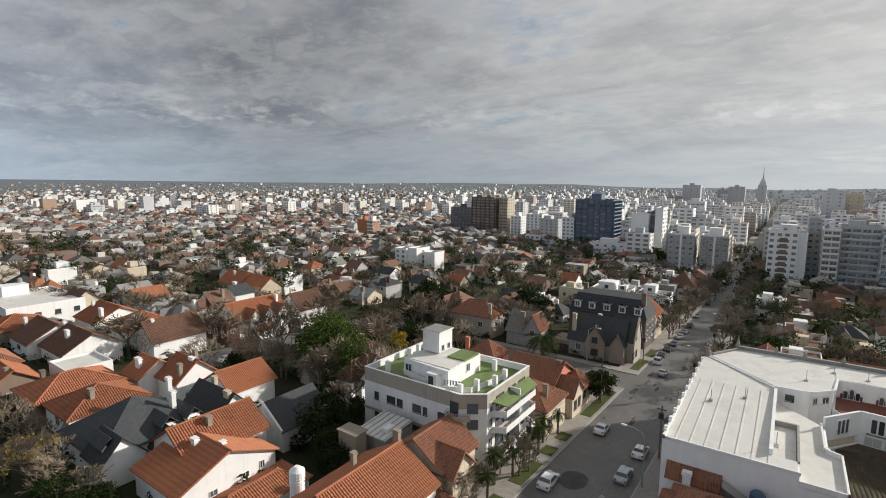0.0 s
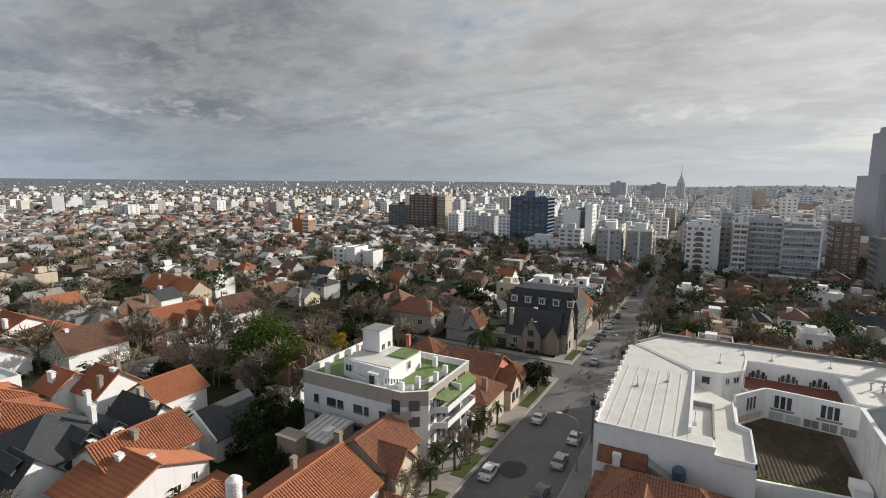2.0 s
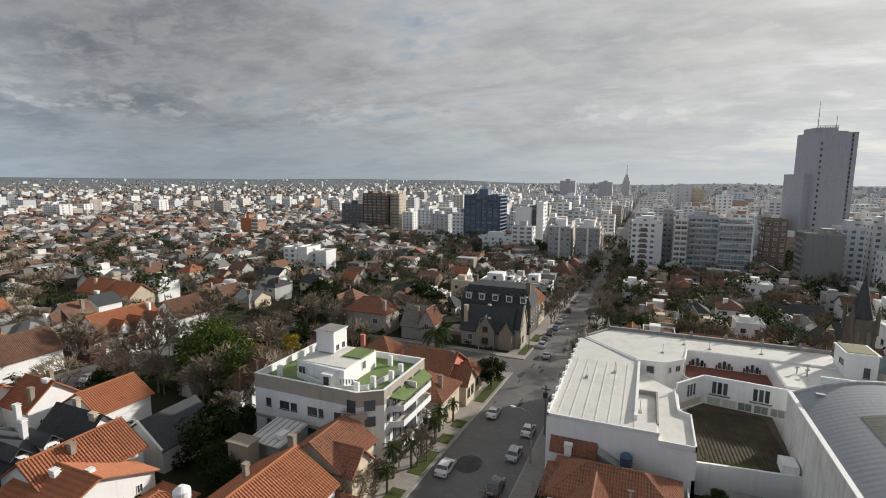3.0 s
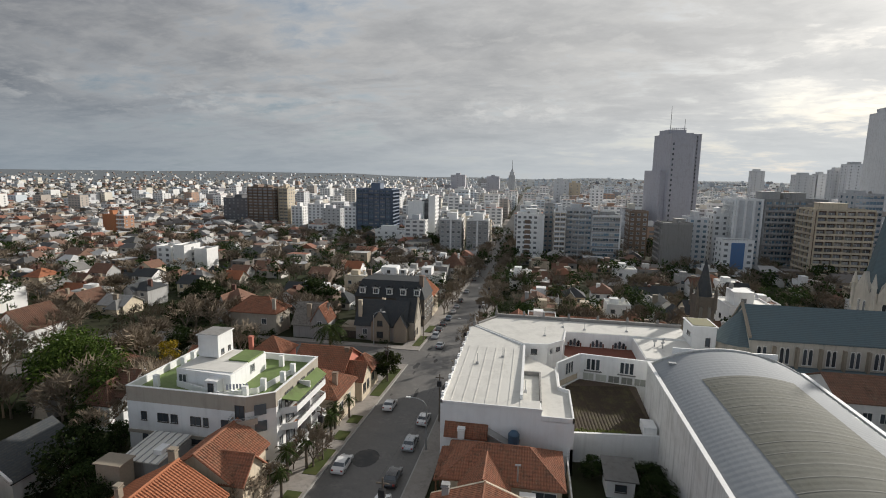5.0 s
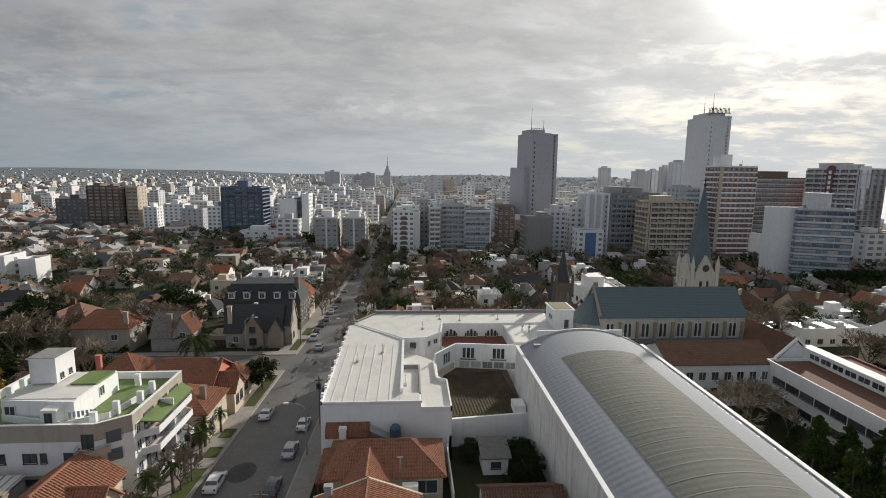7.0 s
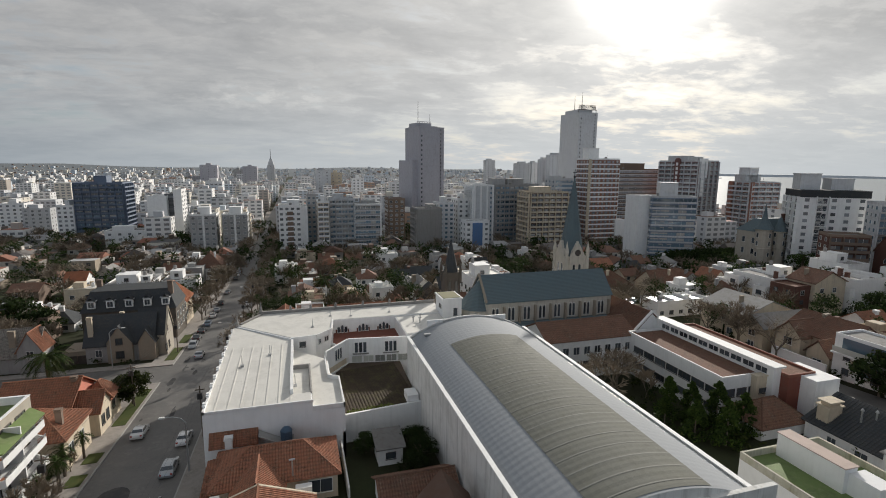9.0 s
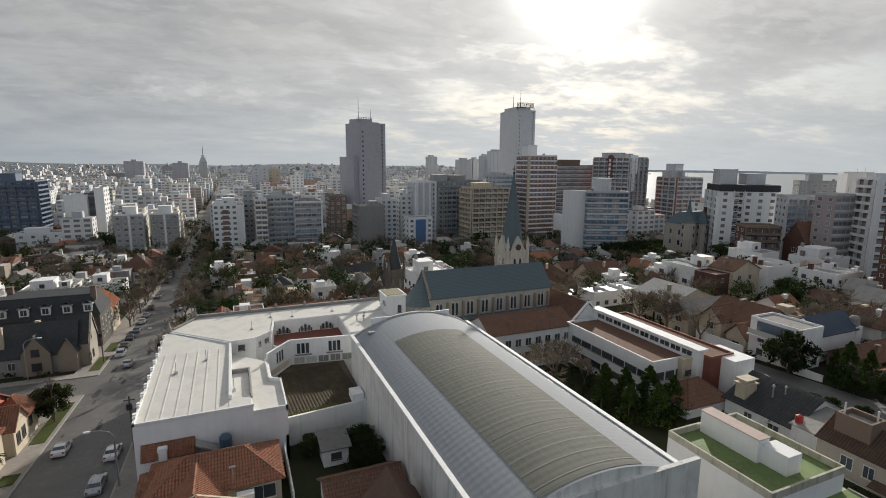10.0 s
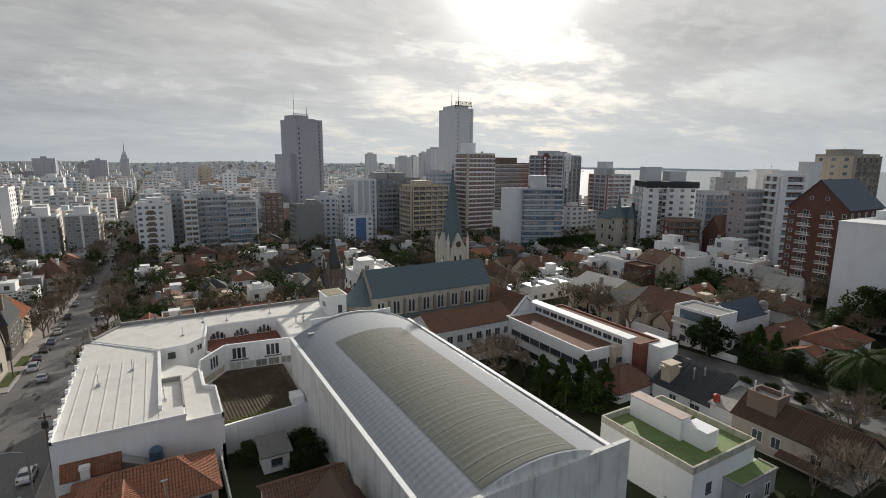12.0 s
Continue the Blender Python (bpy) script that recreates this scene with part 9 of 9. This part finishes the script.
def far_town():
    low, high = B(), B()
    r = 222.0
    while r < 4400:
        step = 11.8 if r < 700 else 11.8 + (r - 700) * 0.022
        na = int((AZ_L + AZ_R) * r / step)
        for i in range(na):
            a = -AZ_L + (AZ_L + AZ_R) * (i + rng.uniform(0.1, 0.9)) / na
            rr = r + rng.uniform(-0.4, 0.4) * step
            x, y = rr * math.sin(a), rr * math.cos(a)
            if y < 40 or coast(x, y) > -25 or not free(x, y, 6.0) or (rr < 300 and r < 300 and not free(x, y, 7)):
                continue
            if ROAD_L - 7 < x < ROAD_R + 7 or (r < 450 and on_road(x, y, 5)):
                continue
            if rng.random() < density(x, y):
                big = 1 + min(r / 5000, 0.5)
                h = rng.choice((7, 9, 10, 12, 13, 15, 18, 21, 24, 27)) * (1.0 if rng.random() < 0.94 else 1.3)
                if r > 1100:
                    h *= 0.72
                if a < -0.6:
                    h *= 0.75
                far_block(high, x, y, rng.uniform(9, 15) * big, rng.uniform(10, 15) * big, h, r < 2200, r < 900)
            elif r < 3000 or rng.random() < 0.7:
                far_house(low, x, y)
        r += step * 1.05
    tagged(new("far_houses", low.mesh("far_houses", [FARHOUSE, FARROOF, PANE])), "sea of small houses with tiled and flat roofs", "houses", kind="stuff")
    tagged(new("far_blocks", high.mesh("far_blocks", [FARWALL, FARROOF, HAZED_PANE])), "dense far city of pale apartment blocks", "city blocks", kind="stuff")


far_town()


def template(seed, kind, full=True):
    """A light tree of about a metre's height and spread, to be set down many times in one mesh."""
    r = random.Random(seed)
    b = B()
    b.tube((0, 0, -0.05), (0, 0, 0.3), 0.024, 0.016, 4, caps=False)
    if kind == "bare":
        for i in range(5):
            a = i * 1.26 + r.uniform(-0.4, 0.4)
            d = Vector((math.cos(a) * r.uniform(.35, .9), math.sin(a) * r.uniform(.35, .9), 1)).normalized()
            p = Vector((0, 0, 0.22 + r.uniform(0, 0.08)))
            q = p + d * 0.28
            b.tube(p, q, 0.010, 0.007, 3, caps=False)
            for j in range(5):
                d2 = (d + Vector((r.gauss(0, .5), r.gauss(0, .5), r.gauss(0, .35)))).normalized()
                p2 = p.lerp(q, r.uniform(0.5, 1))
                q2 = p2 + d2 * r.uniform(0.18, 0.26)
                w = d2.orthogonal().normalized() * 0.006
                b.poly([p2 - w, p2 + w, q2 + w * .6, q2 - w * .6])
                for k in range(13 if full else 7):
                    d3 = (d2 + Vector((r.gauss(0, .6), r.gauss(0, .6), r.gauss(0, .5)))).normalized()
                    p3 = p2.lerp(q2, r.uniform(0.3, 1))
                    q3 = p3 + d3 * r.uniform(0.10, 0.20)
                    w = d3.orthogonal().normalized() * (0.0075 if full else 0.0115)
                    b.poly([p3 - w, p3 + w, q3 + w * .5, q3 - w * .5])
    elif kind == "bush":
        for i in range(6):
            a, k = r.uniform(0, 6.28), math.sqrt(r.random())
            leaves(b, Vector((math.cos(a) * k * 0.34, math.sin(a) * k * 0.34, r.uniform(0.3, 0.75))), r.uniform(0.15, 0.25), 13, 0.09, r)
    else:
        for i in range(16):
            a, k, z = r.uniform(0, 6.28), math.sqrt(r.random()), r.uniform(0.22, 0.92)
            f = math.sin(math.pi * min(max((z - 0.1) / 0.95, 0.05), 0.95)) ** 0.5
            leaves(b, Vector((math.cos(a) * k * 0.36 * f, math.sin(a) * k * 0.36 * f, z)), r.uniform(0.10, 0.17), 26 if full else 12, 0.036 if full else 0.055, r)
    return b


def far_trees():
    bare, green = B(), B()
    rr = random.Random(9)
    temps = {(k, full): [template(70 + i + 10 * (k == "bare"), k, full) for i in range(5)] for k in ("green", "bare") for full in (True, False)}
    r = 72.0
    while r < 3600:
        step = 9.0 if r < 430 else 10.5 if r < 800 else 11 + (r - 800) * 0.035
        na = int((AZ_L + AZ_R) * r / step)
        for i in range(na):
            a = -AZ_L + (AZ_L + AZ_R) * (i + rr.random()) / na
            x, y = r * math.sin(a) + rr.uniform(-5, 5), r * math.cos(a) + rr.uniform(-5, 5)
            if y < 40 or coast(x, y) > -20 or (ROAD_L - 1 < x < ROAD_R + 1 if y < 230 else ROAD_L + 4.5 < x < ROAD_R - 4.5) or not free(x, y, 0.4) or (r < 200 and (on_road(x, y, 0) or any(p - 1 < x < q + 1 and c - 1 < y < d + 1 for p, q, c, d in RESERVED))):
                continue
            if rr.random() > (0.5 if r < 118 else (0.9 if a > -0.25 else 0.72) if r < 200 else (0.9 if a > -0.3 else 0.68) if r < 430 else 0.62 if a < -0.5 else 0.36):
                continue
            is_green = rr.random() < (0.26 if a < -0.35 else 0.45)
            b = green if is_green else bare
            g = terrain(x, y)
            if r < 430:
                t = rr.choice(temps["green" if is_green else "bare", r < 210])
                h = rr.uniform(7.5, 12.0) if not is_green else rr.uniform(6.0, 11.5)
                wd = h * rr.uniform(0.85, 1.25)
                c, s = math.cos(i * 1.7), math.sin(i * 1.7)
                k = len(b.v)
                b.v += [(x + (u * c - v * s) * wd, y + (u * s + v * c) * wd, g + w * h) for u, v, w in t.v]
                b.f += [tuple(k + j for j in f) for f in t.f]
                b.m += t.m
                continue
            h, wd = rr.uniform(6, 11), rr.uniform(2.5, 5.0) * (1 + r / 3000)
            n = 36 if r < 700 else 20 if r < 1300 else 10
            s = 0.5 if r < 700 else 0.85 if r < 1300 else 1.5
            for _ in range(n):
                u = Vector((rr.gauss(0, 1), rr.gauss(0, 1), rr.gauss(0, 1))).normalized()
                c = Vector((x + u.x * wd * rr.uniform(.4, 1), y + u.y * wd * rr.uniform(.4, 1), g + h * 0.55 + u.z * h * 0.42 * rr.uniform(.4, 1)))
                p, q = u.orthogonal().normalized(), Vector((rr.gauss(0, 1), rr.gauss(0, 1), rr.gauss(0, 1))).normalized()
                # green trees beyond 900 m use the haze-pale leaves
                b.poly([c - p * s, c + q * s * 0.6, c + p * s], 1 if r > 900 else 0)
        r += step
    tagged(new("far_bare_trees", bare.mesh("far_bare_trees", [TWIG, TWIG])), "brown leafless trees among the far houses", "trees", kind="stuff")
    tagged(new("far_green_trees", green.mesh("far_green_trees", [LEAF_DARK, LEAF_HAZED])), "dark evergreen trees among the far houses", "trees", kind="stuff")


far_trees()


def garden_bushes():
    olive, dark = B(), B()
    rr = random.Random(21)
    temps = [template(95 + i, "bush") for i in range(3)]
    for gy in range(18, 215, 4):
        for gx in range(-230, 190, 5):
            x, y = gx + rr.uniform(-2.5, 2.5), gy + rr.uniform(-2.5, 2.5)
            if not in_view(x, y) or on_road(x, y, 1.2) or rr.random() < 0.35 or (RESERVED[1][0] < x < 44 and y < 110) or ROAD_L - 6 < x < ROAD_R + 4 or (-53 < x < -30 and 43 < y < 71):
                continue
            b = dark if rr.random() < 0.55 else olive
            t, h, g = rr.choice(temps), rr.uniform(1.2, 3.6), ground(y)
            k, wd = len(b.v), rr.uniform(2.2, 4.8)
            c, s = math.cos(gx * 1.3 + gy), math.sin(gx * 1.3 + gy)
            b.v += [(x + (u * c - v * s) * wd, y + (u * s + v * c) * wd, g + w * h - 0.3) for u, v, w in t.v]
            b.f += [tuple(k + j for j in f) for f in t.f]
            b.m += t.m
    tagged(new("garden_bushes", olive.mesh("garden_bushes", LEAF_OLIVE)), "olive-green bushes and hedges in the gardens", "bushes", kind="stuff")
    tagged(new("garden_shrubs", dark.mesh("garden_shrubs", LEAF_DARK)), "dark green shrubs in the gardens", "bushes", kind="stuff")


garden_bushes()
